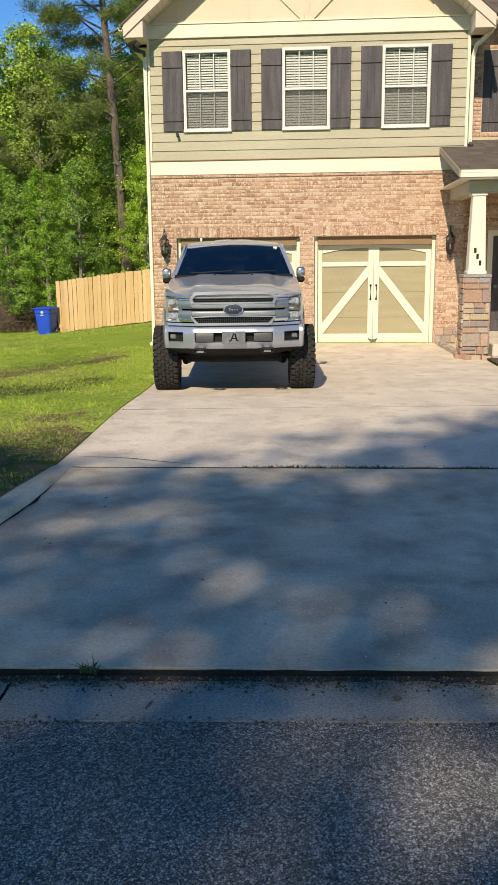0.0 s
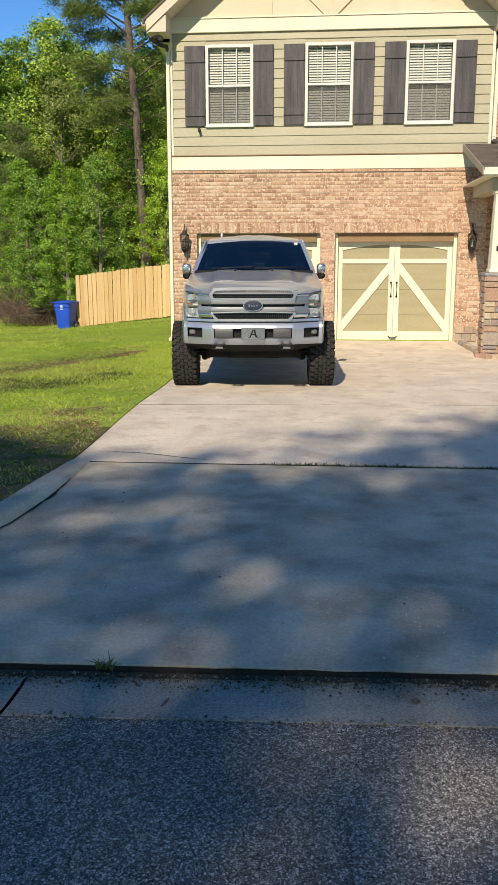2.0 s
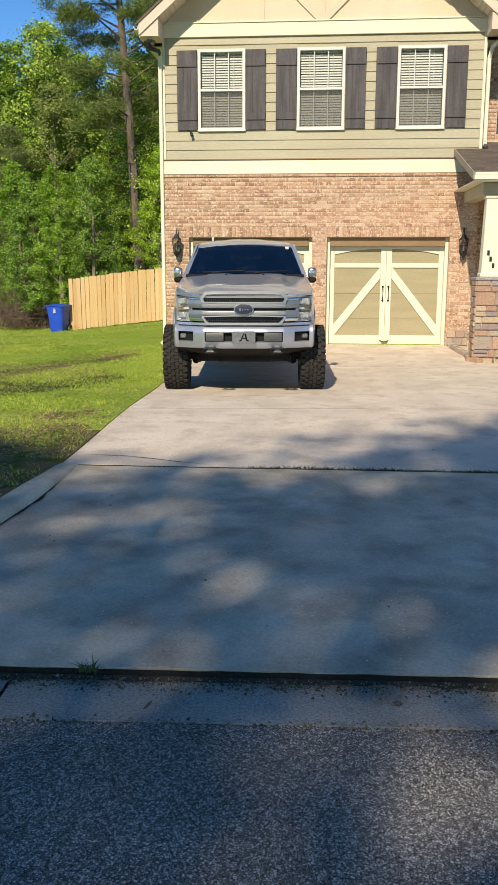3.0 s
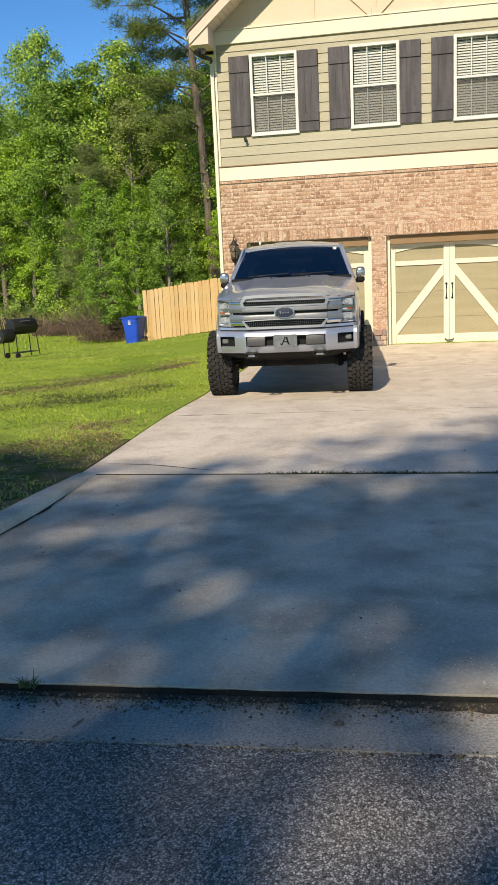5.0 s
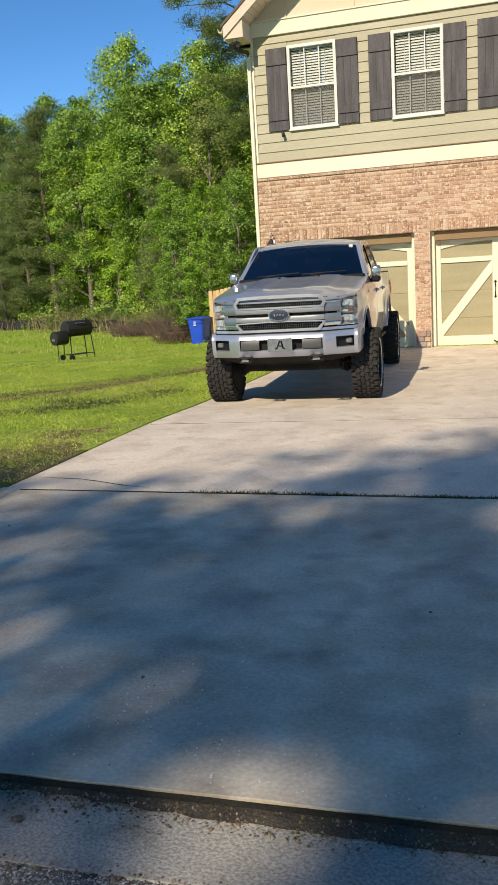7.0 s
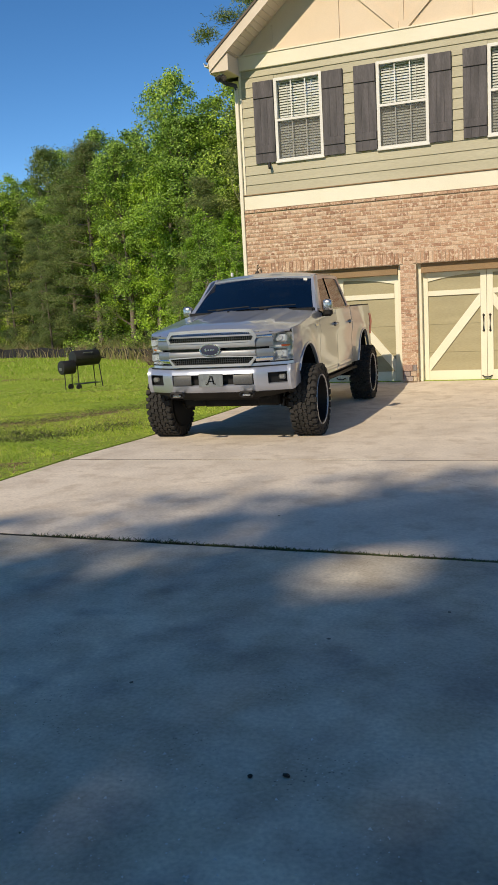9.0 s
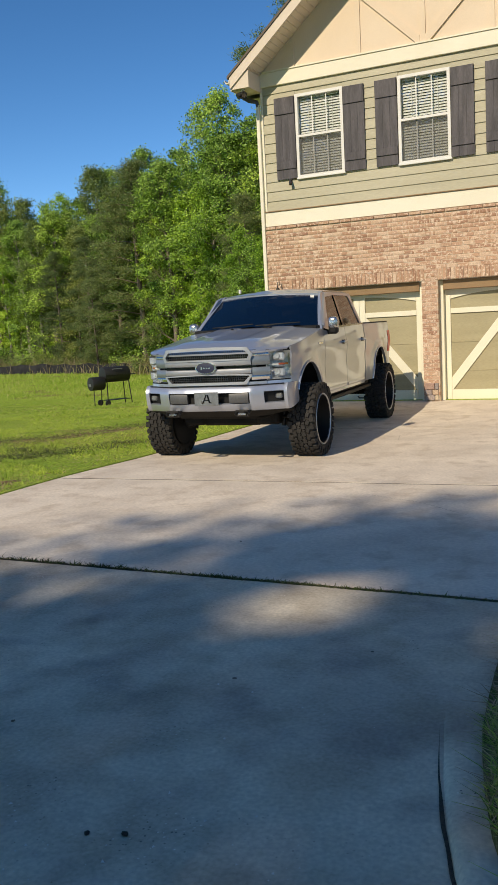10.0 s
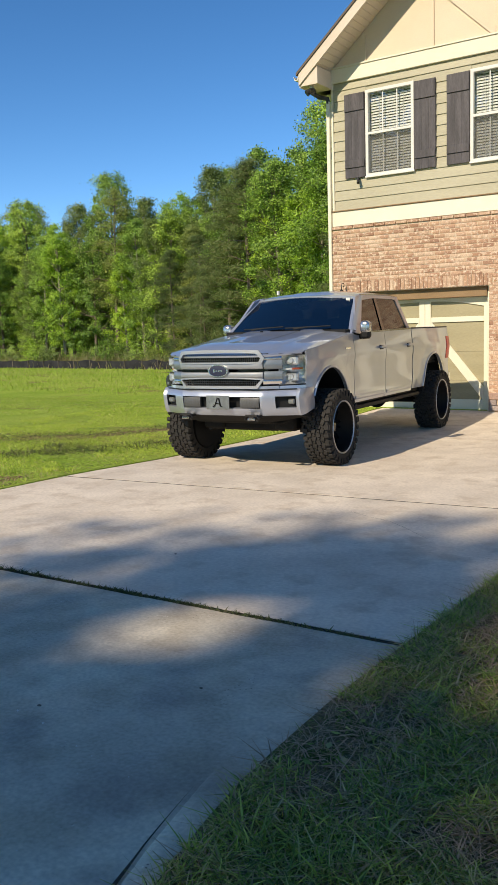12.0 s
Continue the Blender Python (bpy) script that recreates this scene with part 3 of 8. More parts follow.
for a, b in zip(steps(3.7, 19.0, 51), steps(3.7, 19.0, 51)[1:]):
    za, zb = drive_z(a) - 0.003, drive_z(b) - 0.003
    lo, hi = lerp(LEFT_EDGE, a) + 0.03, lerp(RIGHT_EDGE, a) - 0.03
    bm.faces.new([bm.verts.new(p) for p in ((lo, a, za), (hi, a, za), (hi, b, zb), (lo, b, zb))])
part("joint_soil", bm, DARK_SOIL, driveway, "dark soil in the joints", world_space=True)


# Black sheet over the slab's front face: dirt plus the lip's shade as colour.
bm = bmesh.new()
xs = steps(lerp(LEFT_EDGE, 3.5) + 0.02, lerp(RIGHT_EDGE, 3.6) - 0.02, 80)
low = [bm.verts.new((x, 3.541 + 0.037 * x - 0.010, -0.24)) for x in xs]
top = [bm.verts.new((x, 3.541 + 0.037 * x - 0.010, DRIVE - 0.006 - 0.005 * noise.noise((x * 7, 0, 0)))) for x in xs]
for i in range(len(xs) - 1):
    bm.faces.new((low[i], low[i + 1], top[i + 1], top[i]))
part("edge_dirt", bm, DARK_SOIL, driveway, "dirty edge of the apron slab, gap shade coloured in black", world_space=True)


def crack(points, width):
    """A wandering hairline of dark dirt, lying in the slab's skin."""
    bm = bmesh.new()
    left, right = [], []
    fine = []
    for (x0, y0), (x1, y1) in zip(points, points[1:]):
        for t in steps(0, 1, 8)[:-1]:
            fine.append((x0 + (x1 - x0) * t, y0 + (y1 - y0) * t))
    fine.append(points[-1])
    for i, (x, y) in enumerate(fine):
        w = width * (0.35 + 0.9 * abs(noise.noise((x * 6, y * 6, 1)))) * min(1, i / 4, (len(fine) - 1 - i) / 4 + 0.1)
        y += 0.025 * noise.noise((x * 3, y * 3, 5))
        z = drive_z(y) + 0.0055
        left.append(bm.verts.new((x, y - w, z)))
        right.append(bm.verts.new((x, y + w, z)))
    for i in range(len(fine) - 1):
        bm.faces.new((left[i], left[i + 1], right[i + 1], right[i]))
    return part("crack", bm, DARK_SOIL, driveway, "thin dark crack in the slab", world_space=True)


def askew(x):
    """The road runs slightly askew to the house."""
    return 0.042 * max(-2.4, min(2.6, x))


crack([(-2.2, 7.72), (-1.75, 7.68), (-1.4, 7.55), (-0.95, 7.40)], 0.011)
crack([(0.75, 15.2), (0.5, 14.6), (0.62, 14.1)], 0.006)
crack([(2.6, 9.4), (2.0, 9.9), (1.3, 10.2)], 0.003)

road = solo("road", sheet(steps(-120, -6, 20) + steps(-5.95, 8, 420) + steps(9, 120, 20), [-4.9, -3.5, -2, -1, 0, 1, 2, 2.6, 2.95, 3.085], lambda x, y: (x, y + (0.10 + askew(x) if y > 2.5 else 0) + (0.008 * noise.noise((x * 2.3, 0, 0)) + 0.012 * noise.noise((x * 14, 0, 3)) if y > 3 else 0), -0.128 + 0.05 * ease(3.07, -0.9, y) - 0.05 * ease(-0.9, -4.9, y))),
            ASPHALT, "dark grey coarse asphalt road in tree shade", "road", "structure", smooth=60)
gutter = thing("gutter_pan", "stained grey concrete gutter strip along the road", "gutter", Matrix.Translation((0, 3.28, -0.13)), kind="structure")
PAN = [(0.0, 0.07), (0.0, 0.0)] + [(k / 7, 0.0) for k in range(1, 7)] + [(1.0, 0.0), (1.0, 0.07)]
GUTTER_CUTS = [-60, -30, -16, -8, -4.6, -1.31, 1.95, 5.2, 9, 16, 30, 60]
for x0, x1 in zip(GUTTER_CUTS, GUTTER_CUTS[1:]):
    def pan(u, k):
        v, drop = PAN[int(k)]
        x = x0 + 0.008 + (x1 - x0 - 0.016) * u
        y = 3.165 + askew(x) + 0.352 * v + 0.004 * noise.noise((x * 4, v, 2))
        return (x, y, -0.122 - 0.010 * math.sin(v * math.pi) - drop + 0.0015 * noise.noise((x * 9, v * 3, 4)))
    part("gutter_slab", sheet(steps(0, 1, max(8, int((x1 - x0) * 5))), range(len(PAN)), pan), GUTTER, gutter, "", 40, world_space=True)
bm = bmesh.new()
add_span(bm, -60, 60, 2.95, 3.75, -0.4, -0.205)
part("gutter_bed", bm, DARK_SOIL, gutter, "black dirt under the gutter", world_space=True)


def lip_dirt(x, v):
    y1 = 3.524 + askew(x)
    y0 = y1 - 0.030 - 0.025 * noise.noise((x * 1.7, 0, 4)) - 0.014 * noise.noise((x * 11, 0, 6)) - 0.045 * ease(0.7, 1.5, x)
    y = y0 + (y1 - y0) * v
    return (x, y, -0.122 - 0.010 * math.sin(max(0.0, min(1.0, (y - 3.165 - askew(x)) / 0.352)) * math.pi) + 0.003 + 0.010 * v + 0.004 * noise.noise((x * 13, v * 3, 1)))


part("lip_dirt", sheet(steps(-4.3, 5.0, 240), steps(0, 1, 5), lip_dirt), SILT_SOIL, gutter, "band of dark silt along the slab's lip", 60, world_space=True)


def kerb(edge, side, name, wide=1.0, far=6.4, high=0.07):
    """The rounded kerb that turns from the road into the driveway's edge."""
    ys = steps(3.52, far - 0.3 if far > 7 else far, 44)
    prof = [(-0.02, -0.16), (0.0, 0.0), (0.025, 0.010), (0.075, 0.012), (0.105, 0.006), (0.120, -0.02), (0.130, -0.09)]

    def swell(y):
        return 1.0 + 0.24 * ease(4.9, far - 0.1, y) if side < 0 else 1.0

    def f(y, k):
        e = lerp(edge, y)
        de = (lerp(edge, y + 0.05) - lerp(edge, y - 0.05)) / 0.1
        nrm = Vector((1, -de, 0)).normalized() * side
        h = high * ease(far, far - 1.6, y)
        o, z = prof[int(k)]
        o *= wide * swell(y)
        p = Vector((e, y, 0)) + nrm * (o - 0.02)
        zz = DRIVE + (h + z * ease(far, far - 0.5, y) if z > -0.05 else -0.05) + 0.002
        return (p.x, p.y, zz)
    
    def foot(y, k):
        e = lerp(edge, y)
        de = (lerp(edge, y + 0.05) - lerp(edge, y - 0.05)) / 0.1
        nrm = Vector((1, -de, 0)).normalized() * side
        w = (0.012 + (0.045 if side > 0 else 0.022) * abs(noise.noise((y * 3, side, 0)))) * ease(min(far, 7.1) - 0.2, min(far, 7.1) - 1.0, y)
        p = Vector((e, y, 0)) + nrm * (0.130 * wide * swell(y) - 0.028 + (w if k else 0.0))
        return (p.x, p.y, drive_z(y) + 0.0065)
    part("kerb_dirt", sheet(ys, (0, 1), foot), SILT_SOIL if side < 0 else DARK_SOIL, driveway, "dark dirt line at the kerb's foot", world_space=True)
    return solo(name, sheet(ys, range(len(prof)), f), APRON, "low rounded concrete kerb curving from the road along the drive", "kerb", "structure", smooth=50)


kerb(LEFT_EDGE, 1, "kerb_left", 1.5, 7.6)
kerb(RIGHT_EDGE, -1, "kerb_right", 1.22, 6.0, 0.03)

# ---------------------------------------------------------------- house
CX = -0.085
XL, XR = -3.37, 3.20
BASE = -0.085
DOORS = [(-2.86, -0.225), (0.08, 2.635)]
DOOR_TOP = 2.17
BAND0, BAND1 = 3.455, 3.745
FRIEZE0, FRIEZE1 = 6.155, 6.41
WINS = [(-2.635, -1.655), (-0.585, 0.385), (1.445, 2.412)]
WIN0, WIN1 = 4.34, 5.925
house = thing("house", "two-storey brick and sage-siding house with cream trim and twin garage doors", "house", Matrix.Translation((CX, WALL, BASE)))


def wall_with_holes(x0, x1, z0, z1, y0, y1, holes):
    """Wall boxes round rectangular openings (hx0, hx1, hz0, hz1)."""
    bm = bmesh.new()
    xs = sorted({x0, x1, *[h[0] for h in holes], *[h[1] for h in holes]})
    zs = sorted({z0, z1, *[h[2] for h in holes], *[h[3] for h in holes]})
    cells = {}
    for i in range(len(xs) - 1):
        for j in range(len(zs) - 1):
            mx, mz = (xs[i] + xs[i + 1]) / 2, (zs[j] + zs[j + 1]) / 2
            cells[i, j] = not any(h[0] < mx < h[1] and h[2] < mz < h[3] for h in holes)
    vert = {}

    def v(x, y, z):
        key = (round(x, 4), round(y, 4), round(z, 4))
        if key not in vert:
            vert[key] = bm.verts.new((x, y, z))
        return vert[key]
    for (i, j), solid in cells.items():
        if not solid:
            continue
        a, b, c, d = xs[i], xs[i + 1], zs[j], zs[j + 1]
        bm.faces.new((v(a, y0, c), v(b, y0, c), v(b, y0, d), v(a, y0, d)))
        bm.faces.new((v(a, y1, c), v(a, y1, d), v(b, y1, d), v(b, y1, c)))
        for di, dj, q in ((-1, 0, ((a, y0, c), (a, y0, d), (a, y1, d), (a, y1, c))), (1, 0, ((b, y0, c), (b, y1, c), (b, y1, d), (b, y0, d))),
                          (0, -1, ((a, y0, c), (a, y1, c), (b, y1, c), (b, y0, c))), (0, 1, ((a, y0, d), (b, y0, d), (b, y1, d), (a, y1, d)))):
            if not cells.get((i + di, j + dj), False):
                bm.faces.new([v(*p) for p in q])
    return bm


# lower brick wall: a mortar core with two garage openings; the bricks stand proud of it
brick_wall = part("brick_wall", wall_with_holes(XL + 0.012, XR - 0.012, BASE - 0.25, BAND0, WALL - 0.026, WALL + 0.26, [(a, b, BASE - 0.3, DOOR_TOP) for a, b in DOORS]),
                  MORTAR, house, "tan and brown brick wall with cream mortar", world_space=True)
side_l = part("side_wall", span(XL, XL + 0.2, WALL + 0.262, 29.0, BASE - 0.9, 6.35), SIDING, house, "side wall", world_space=True)
part("side_wall", span(XR - 0.2, XR, WALL + 0.262, 29.0, BASE - 0.9, 6.35), SIDING, house, "side wall", world_space=True)
part("rear_wall", span(XL + 0.2, XR - 0.2, 28.8, 29.0, BASE - 0.9, 6.35), SIDING, house, "rear wall", world_space=True)
part("upper_wall", wall_with_holes(XL + 0.004, XR - 0.004, BAND0 + 0.002, FRIEZE1, WALL + 0.035, WALL + 0.26, [(a + 0.03, b - 0.03, WIN0 + 0.03, WIN1 - 0.03) for a, b in WINS]),
     SIDING, house, "upper wall behind the lap siding", world_space=True)
part("garage_floor", span(XL + 0.2, XR - 0.2, WALL + 0.27, 28.8, BASE - 0.1, BASE), CONCRETE, house, world_space=True)
part("upper_floor", span(XL + 0.2, XR - 0.2, WALL + 0.27, 28.8, 3.1, 3.3), ROOM, house, world_space=True)
part("garage_divider", span(XL + 0.2, XR - 0.2, WALL + 1.2, WALL + 1.3, 3.31, 6.3), ROOM, house, "dim room wall behind the upper windows", world_space=True)


def flashing_band(x0, x1):
    bm = bmesh.new()
    add_span(bm, x0, x1, WALL - 0.022, WALL + 0.03, BAND0 + 0.012, BAND1, 0.006)
    part("trim_band", bm, CREAM, house, "wide cream trim board between brick and siding", world_space=True)
    part("flashing", span(x0, x1, WALL - 0.045, WALL + 0.03, BAND1 + 0.002, BAND1 + 0.022, 0.003), JAMB, house, "thin brown drip edge above the band", world_space=True)


flashing_band(XL, XR)


def lap_board(x0, x1, z0, pitch):
    """One lap-siding board: thin at the top, thick at its lower edge."""
    bm = bmesh.new()
    y = WALL + 0.034
    prof = [(y, z0 + pitch + 0.02), (y - 0.004, z0 + pitch + 0.02), (y - 0.024, z0 + 0.004), (y - 0.022, z0), (y, z0)]
    a = [bm.verts.new((x0, p, q)) for p, q in prof]
    b = [bm.verts.new((x1, p, q)) for p, q in prof]
    bm.faces.new(a)
    bm.faces.new(b[::-1])
    for i in range(len(prof)):
        j = (i + 1) % len(prof)
        bm.faces.new((a[i], b[i], b[j], a[j]))
    return bm


PITCH = 0.1865
z = BAND1 + 0.026
while z < FRIEZE0 - 0.02:
    h = min(PITCH, FRIEZE0 - 0.03 - z)
    cuts = [(XL + 0.047, XR - 0.062)]
    if z + h > WIN0 + 0.045 and z < WIN1 - 0.03:
        xs = [XL + 0.047] + [v for a, b in WINS for v in (a, b)] + [XR - 0.062]
        cuts = list(zip(xs[0::2], xs[1::2]))
    for x0, x1 in cuts:
        part("siding_board", lap_board(x0, x1, z, h), SIDING, house, world_space=True)
    z += PITCH
for x0, x1 in ((XL, XL + 0.045), (XR - 0.06, XR)):
    part("corner_board", span(x0, x1, WALL - 0.004, WALL + 0.034, BAND1 + 0.024, FRIEZE0 - 0.002, 0.004), CREAM, house, "cream corner board", world_space=True)
part("frieze_board", span(XL, XR, WALL - 0.02, WALL + 0.034, FRIEZE0, FRIEZE1, 0.006), CREAM, house, "cream frieze board under the gable", world_space=True)
part("frieze_ledge", span(XL, XR, WALL - 0.04, WALL + 0.034, FRIEZE1 + 0.002, FRIEZE1 + 0.03, 0.004), CREAM, house, world_space=True)

# gable and roof
SLOPE = 0.84
EAVE_X, EAVE_Z, RAKE_Y = 3.645, 6.26, 18.30
APEX = EAVE_Z + EAVE_X * SLOPE


def gable_z(x):
    return APEX - abs(x - CX) * SLOPE


part("gable_panel", prism([(XL + 0.02, FRIEZE1 + 0.032), (XR - 0.02, FRIEZE1 + 0.032), (XR - 0.02, gable_z(XR) - 0.12), (CX, APEX - 0.14), (XL + 0.02, gable_z(XL) - 0.12)], WALL + 0.012, WALL + 0.2),
     GABLE, house, "peach-cream gable panel with flat battens", world_space=True)
for x in (-2.66, -1.31, CX, 1.14, 2.49):
    part("batten", prism([(x - 0.05, FRIEZE1 + 0.034), (x + 0.05, FRIEZE1 + 0.034), (x + 0.05, gable_z(x) - 0.25), (x - 0.05, gable_z(x) - 0.25)], WALL - 0.012, WALL + 0.01),
         GABLE, house, world_space=True)
for s in (-1, 1):
    w = 0.075
    x0, z0, x1, z1 = CX + s * 0.06, FRIEZE1 + 0.034, CX + s * 1.3, FRIEZE1 + 1.27
    part("brace", prism([(CX + s * 0.052, z0), (CX + s * 0.13, z0), (CX + s * 1.42, z0 + 1.22), (CX + s * 1.22, z0 + 1.22), (CX + s * 0.052, z0 + 0.115)], WALL - 0.024, WALL + 0.01),
         GABLE, house, "diagonal gable brace", world_space=True)
for s in (-1, 1):
    ex = CX + s * EAVE_X

    def slab(z0, z1, y0, y1, x_in=0.0, x_out=0.0):
        return prism([(CX + s * x_in, APEX + z0 - x_in * SLOPE), (ex + s * x_out, EAVE_Z + z0 - x_out * SLOPE), (ex + s * x_out, EAVE_Z + z1 - x_out * SLOPE), (CX + s * x_in, APEX + z1 - x_in * SLOPE)], y0, y1)
    roof = part("roof", slab(-0.02, 0.034, RAKE_Y + 0.02, 29.4), SHINGLE, house, "brown asphalt-shingle roof slope", world_space=True)
    part("roof_edge", slab(0.038, 0.088, RAKE_Y - 0.035, RAKE_Y + 0.5, 0, 0.045), SHINGLE, house, "dark shingle edge", world_space=True)
    part("rake_board", slab(-0.185, 0.034, RAKE_Y - 0.012, RAKE_Y + 0.018), TRIM_PINK, house, "pinkish cream rake board", world_space=True)
    part("soffit", slab(-0.175, -0.155, RAKE_Y + 0.02, WALL + 0.01), TRIM_PINK, house, "cream rake soffit", world_space=True)
    for k in range(40):
        u = (k + 0.5) / 40 * EAVE_X
        bm = bmesh.new()
        x = CX + s * u
        add_prism(bm, [(x - 0.008, gable_z(x) - 0.186), (x + 0.008, gable_z(x) - 0.186), (x + 0.008, gable_z(x) - 0.172), (x - 0.008, gable_z(x) - 0.172)], RAKE_Y + 0.05, WALL)
        part("soffit_slat", bm, TRIM_PINK, house, world_space=True)
    # boxed eave return
    part("eave_return", prism([(ex - s * 0.02, EAVE_Z - 0.20), (CX + s * (abs(XL - CX) - 0.03), EAVE_Z - 0.20), (CX + s * (abs(XL - CX) - 0.03), gable_z(XL) - 0.19), (ex - s * 0.02, EAVE_Z - 0.03)], RAKE_Y + 0.02, WALL + 0.012, 0.004),
         TRIM_PINK, house, "pinkish cream boxed eave return", world_space=True)
    part("fascia", span(min(ex - s * 0.02, ex), max(ex - s * 0.02, ex), RAKE_Y + 0.02, 29.3, EAVE_Z - 0.22, EAVE_Z - 0.01), CREAM, house, world_space=True)
    part("eave_soffit", span(min(ex - s * 0.02, CX + s * 3.2), max(ex - s * 0.02, CX + s * 3.2), WALL + 0.27, 29.3, EAVE_Z - 0.215, EAVE_Z - 0.20), CREAM, house, world_space=True)
    bm = bmesh.new()
    gp = [(0, 0), (s * 0.02, -0.075), (s * 0.085, -0.07), (s * 0.11, 0.0), (s * 0.10, 0.0), (s * 0.08, -0.055), (s * 0.03, -0.06), (s * 0.012, 0.0)]
    add_prism(bm, [(ex + s * 0.002 + p, EAVE_Z - 0.01 + q) for p, q in gp], RAKE_Y - 0.01, 29.3)
    part("roof_gutter", bm, CREAM, house, "cream metal gutter at the eave", world_space=True)
    px = CX + s * (abs(XL - CX) + 0.045)
    if s < 0:
        part("downspout_elbow", tube([(ex - 0.05, WALL - 0.05, EAVE_Z - 0.09), (ex - 0.02, WALL - 0.05, EAVE_Z - 0.21), (ex + 0.13, WALL - 0.04, EAVE_Z - 0.31), (px - 0.02, WALL - 0.02, EAVE_Z - 0.36), (px, WALL - 0.02, EAVE_Z - 0.46)], 0.042, 10),
             SHUTTER, house, "dark downspout elbow under the eave", 40, world_space=True)
        part("downspout", span(px - 0.036, px + 0.036, WALL - 0.055, WALL + 0.015, -0.02, EAVE_Z - 0.42, 0.008), CREAM, house, "cream downspout at the house corner", world_space=True)
        part("downspout_shoe", tube([(px, WALL - 0.02, 0.02), (px, WALL - 0.05, -0.03), (px - 0.02, WALL - 0.26, -0.06)], 0.04, 10), CREAM, house, "", 40, world_space=True)
    else:
        part("downspout_elbow", tube([(ex + 0.05, WALL - 0.25, EAVE_Z - 0.08), (ex - 0.02, WALL - 0.22, EAVE_Z - 0.2), (px + 0.04, WALL - 0.1, EAVE_Z - 0.42), (px, WALL - 0.03, EAVE_Z - 0.62)], 0.042, 10),
             CREAM, house, "cream downspout elbow", 40, world_space=True)
        part("downspout", span(px - 0.036, px + 0.036, WALL - 0.07, WALL + 0.0, 3.98, EAVE_Z - 0.58, 0.008), CREAM, house, "cream downspout", world_space=True)
        part("downspout_shoe", tube([(px, WALL - 0.04, 4.06), (px, WALL - 0.04, 4.0), (px + 0.02, WALL - 0.16, 3.93)], 0.036, 10), SHUTTER, house, "dark downspout outlet", 40, world_space=True)


def window(x0, x1, z0, z1, y, screen=True):
    w = part("window", wall_with_holes(x0, x1, z0, z1, y - 0.012, y + 0.06, [(x0 + 0.055, x1 - 0.055, z0 + 0.055, (z0 + z1) / 2 - 0.022), (x0 + 0.055, x1 - 0.055, (z0 + z1) / 2 + 0.022, z1 - 0.055)]),
             WHITE, house, "white double-hung window with closed blinds", world_space=True)
    part("sill", span(x0 - 0.012, x1 + 0.012, y - 0.03, y + 0.02, z0 - 0.02, z0 + 0.012, 0.004), WHITE, w, world_space=True)
    zm = (z0 + z1) / 2
    for lo, hi in ((z0 + 0.055, zm - 0.022), (zm + 0.022, z1 - 0.055)):
        dy = 0.012 if lo < zm else 0.0
        pane = part("pane", span(x0 + 0.054, x1 - 0.054, y + 0.03 + dy, y + 0.034 + dy, lo, hi), CLEAR, w, world_space=True)
        pane.visible_shadow = False
        for k in (1, 2):
            x = x0 + 0.055 + (x1 - x0 - 0.11) * k / 3
            part("muntin", span(x - 0.009, x + 0.009, y + 0.020 + dy, y + 0.029 + dy, lo, hi), WHITE, w, world_space=True)
    bm = bmesh.new()
    n = 30
    for k in range(n):
        z = z0 + 0.07 + (z1 - z0 - 0.14) * k / (n - 1)
        add_box(bm, (0, 0, 0), (x1 - x0 - 0.13, 0.050, 0.003), 0, Matrix.Translation(((x0 + x1) / 2, y + 0.105, z)) @ Matrix.Rotation(radians(58), 4, "X"))
    for k in (0.25, 0.75):
        add_span(bm, x0 + (x1 - x0) * k - 0.004, x0 + (x1 - x0) * k + 0.004, y + 0.084, y + 0.087, z0 + 0.07, z1 - 0.07)
    part("blind", bm, WHITE, w, "white slatted blind", world_space=True)
    if screen:
        part("insect_screen", span(x0 + 0.056, x1 - 0.056, y + 0.0245, y + 0.0255, z0 + 0.056, zm - 0.024), SCREEN, w, "dark insect screen on the lower sash", world_space=True)
    part("lining", wall_with_holes(x0 + 0.03, x1 - 0.03, z0 + 0.03, z1 - 0.03, y + 0.062, y + 0.22, [(x0 + 0.045, x1 - 0.045, z0 + 0.045, z1 - 0.045)]), WHITE, w, world_space=True)
    return w


def screen_cloth():
    """A fine dark mesh, half open."""
    m = bpy.data.materials.new("screen_cloth")
    m.use_nodes = True
    nodes, link = m.node_tree.nodes, m.node_tree.links.new
    b = nodes["Principled BSDF"]
    b.inputs["Base Color"].default_value = (0.16, 0.155, 0.14, 1)
    b.inputs["Roughness"].default_value = 0.8
    t = nodes.new("ShaderNodeBsdfTransparent")
    mx = nodes.new("ShaderNodeMixShader")
    mx.inputs["Fac"].default_value = 0.24
    link(t.outputs["BSDF"], mx.inputs[1])
    link(b.outputs["BSDF"], mx.inputs[2])
    link(mx.outputs["Shader"], nodes["Material Output"].inputs["Surface"])
    return m


SCREEN = screen_cloth()
for a, b in WINS:
    window(a, b, WIN0, WIN1, WALL)


def shutter(x0, x1, z0, z1, y):
    bm = bmesh.new()
    n = 3
    w = (x1 - x0) / n
    for k in range(n):
        add_span(bm, x0 + k * w + 0.0006, x0 + (k + 1) * w - 0.0006, y, y + 0.022, z0, z1, 0.0016)
    s = part("shutter", bm, SHUTTER, house, "dark charcoal board-and-batten shutter", world_space=True)
    for a, b in ((z1 - 0.32, z1 - 0.015), (z0 + 0.19, z0 + 0.335)):
        part("shutter_batten", span(x0 + 0.006, x1 - 0.006, y - 0.021, y - 0.001, a, b, 0.003), SHUTTER, s, world_space=True)
    return s


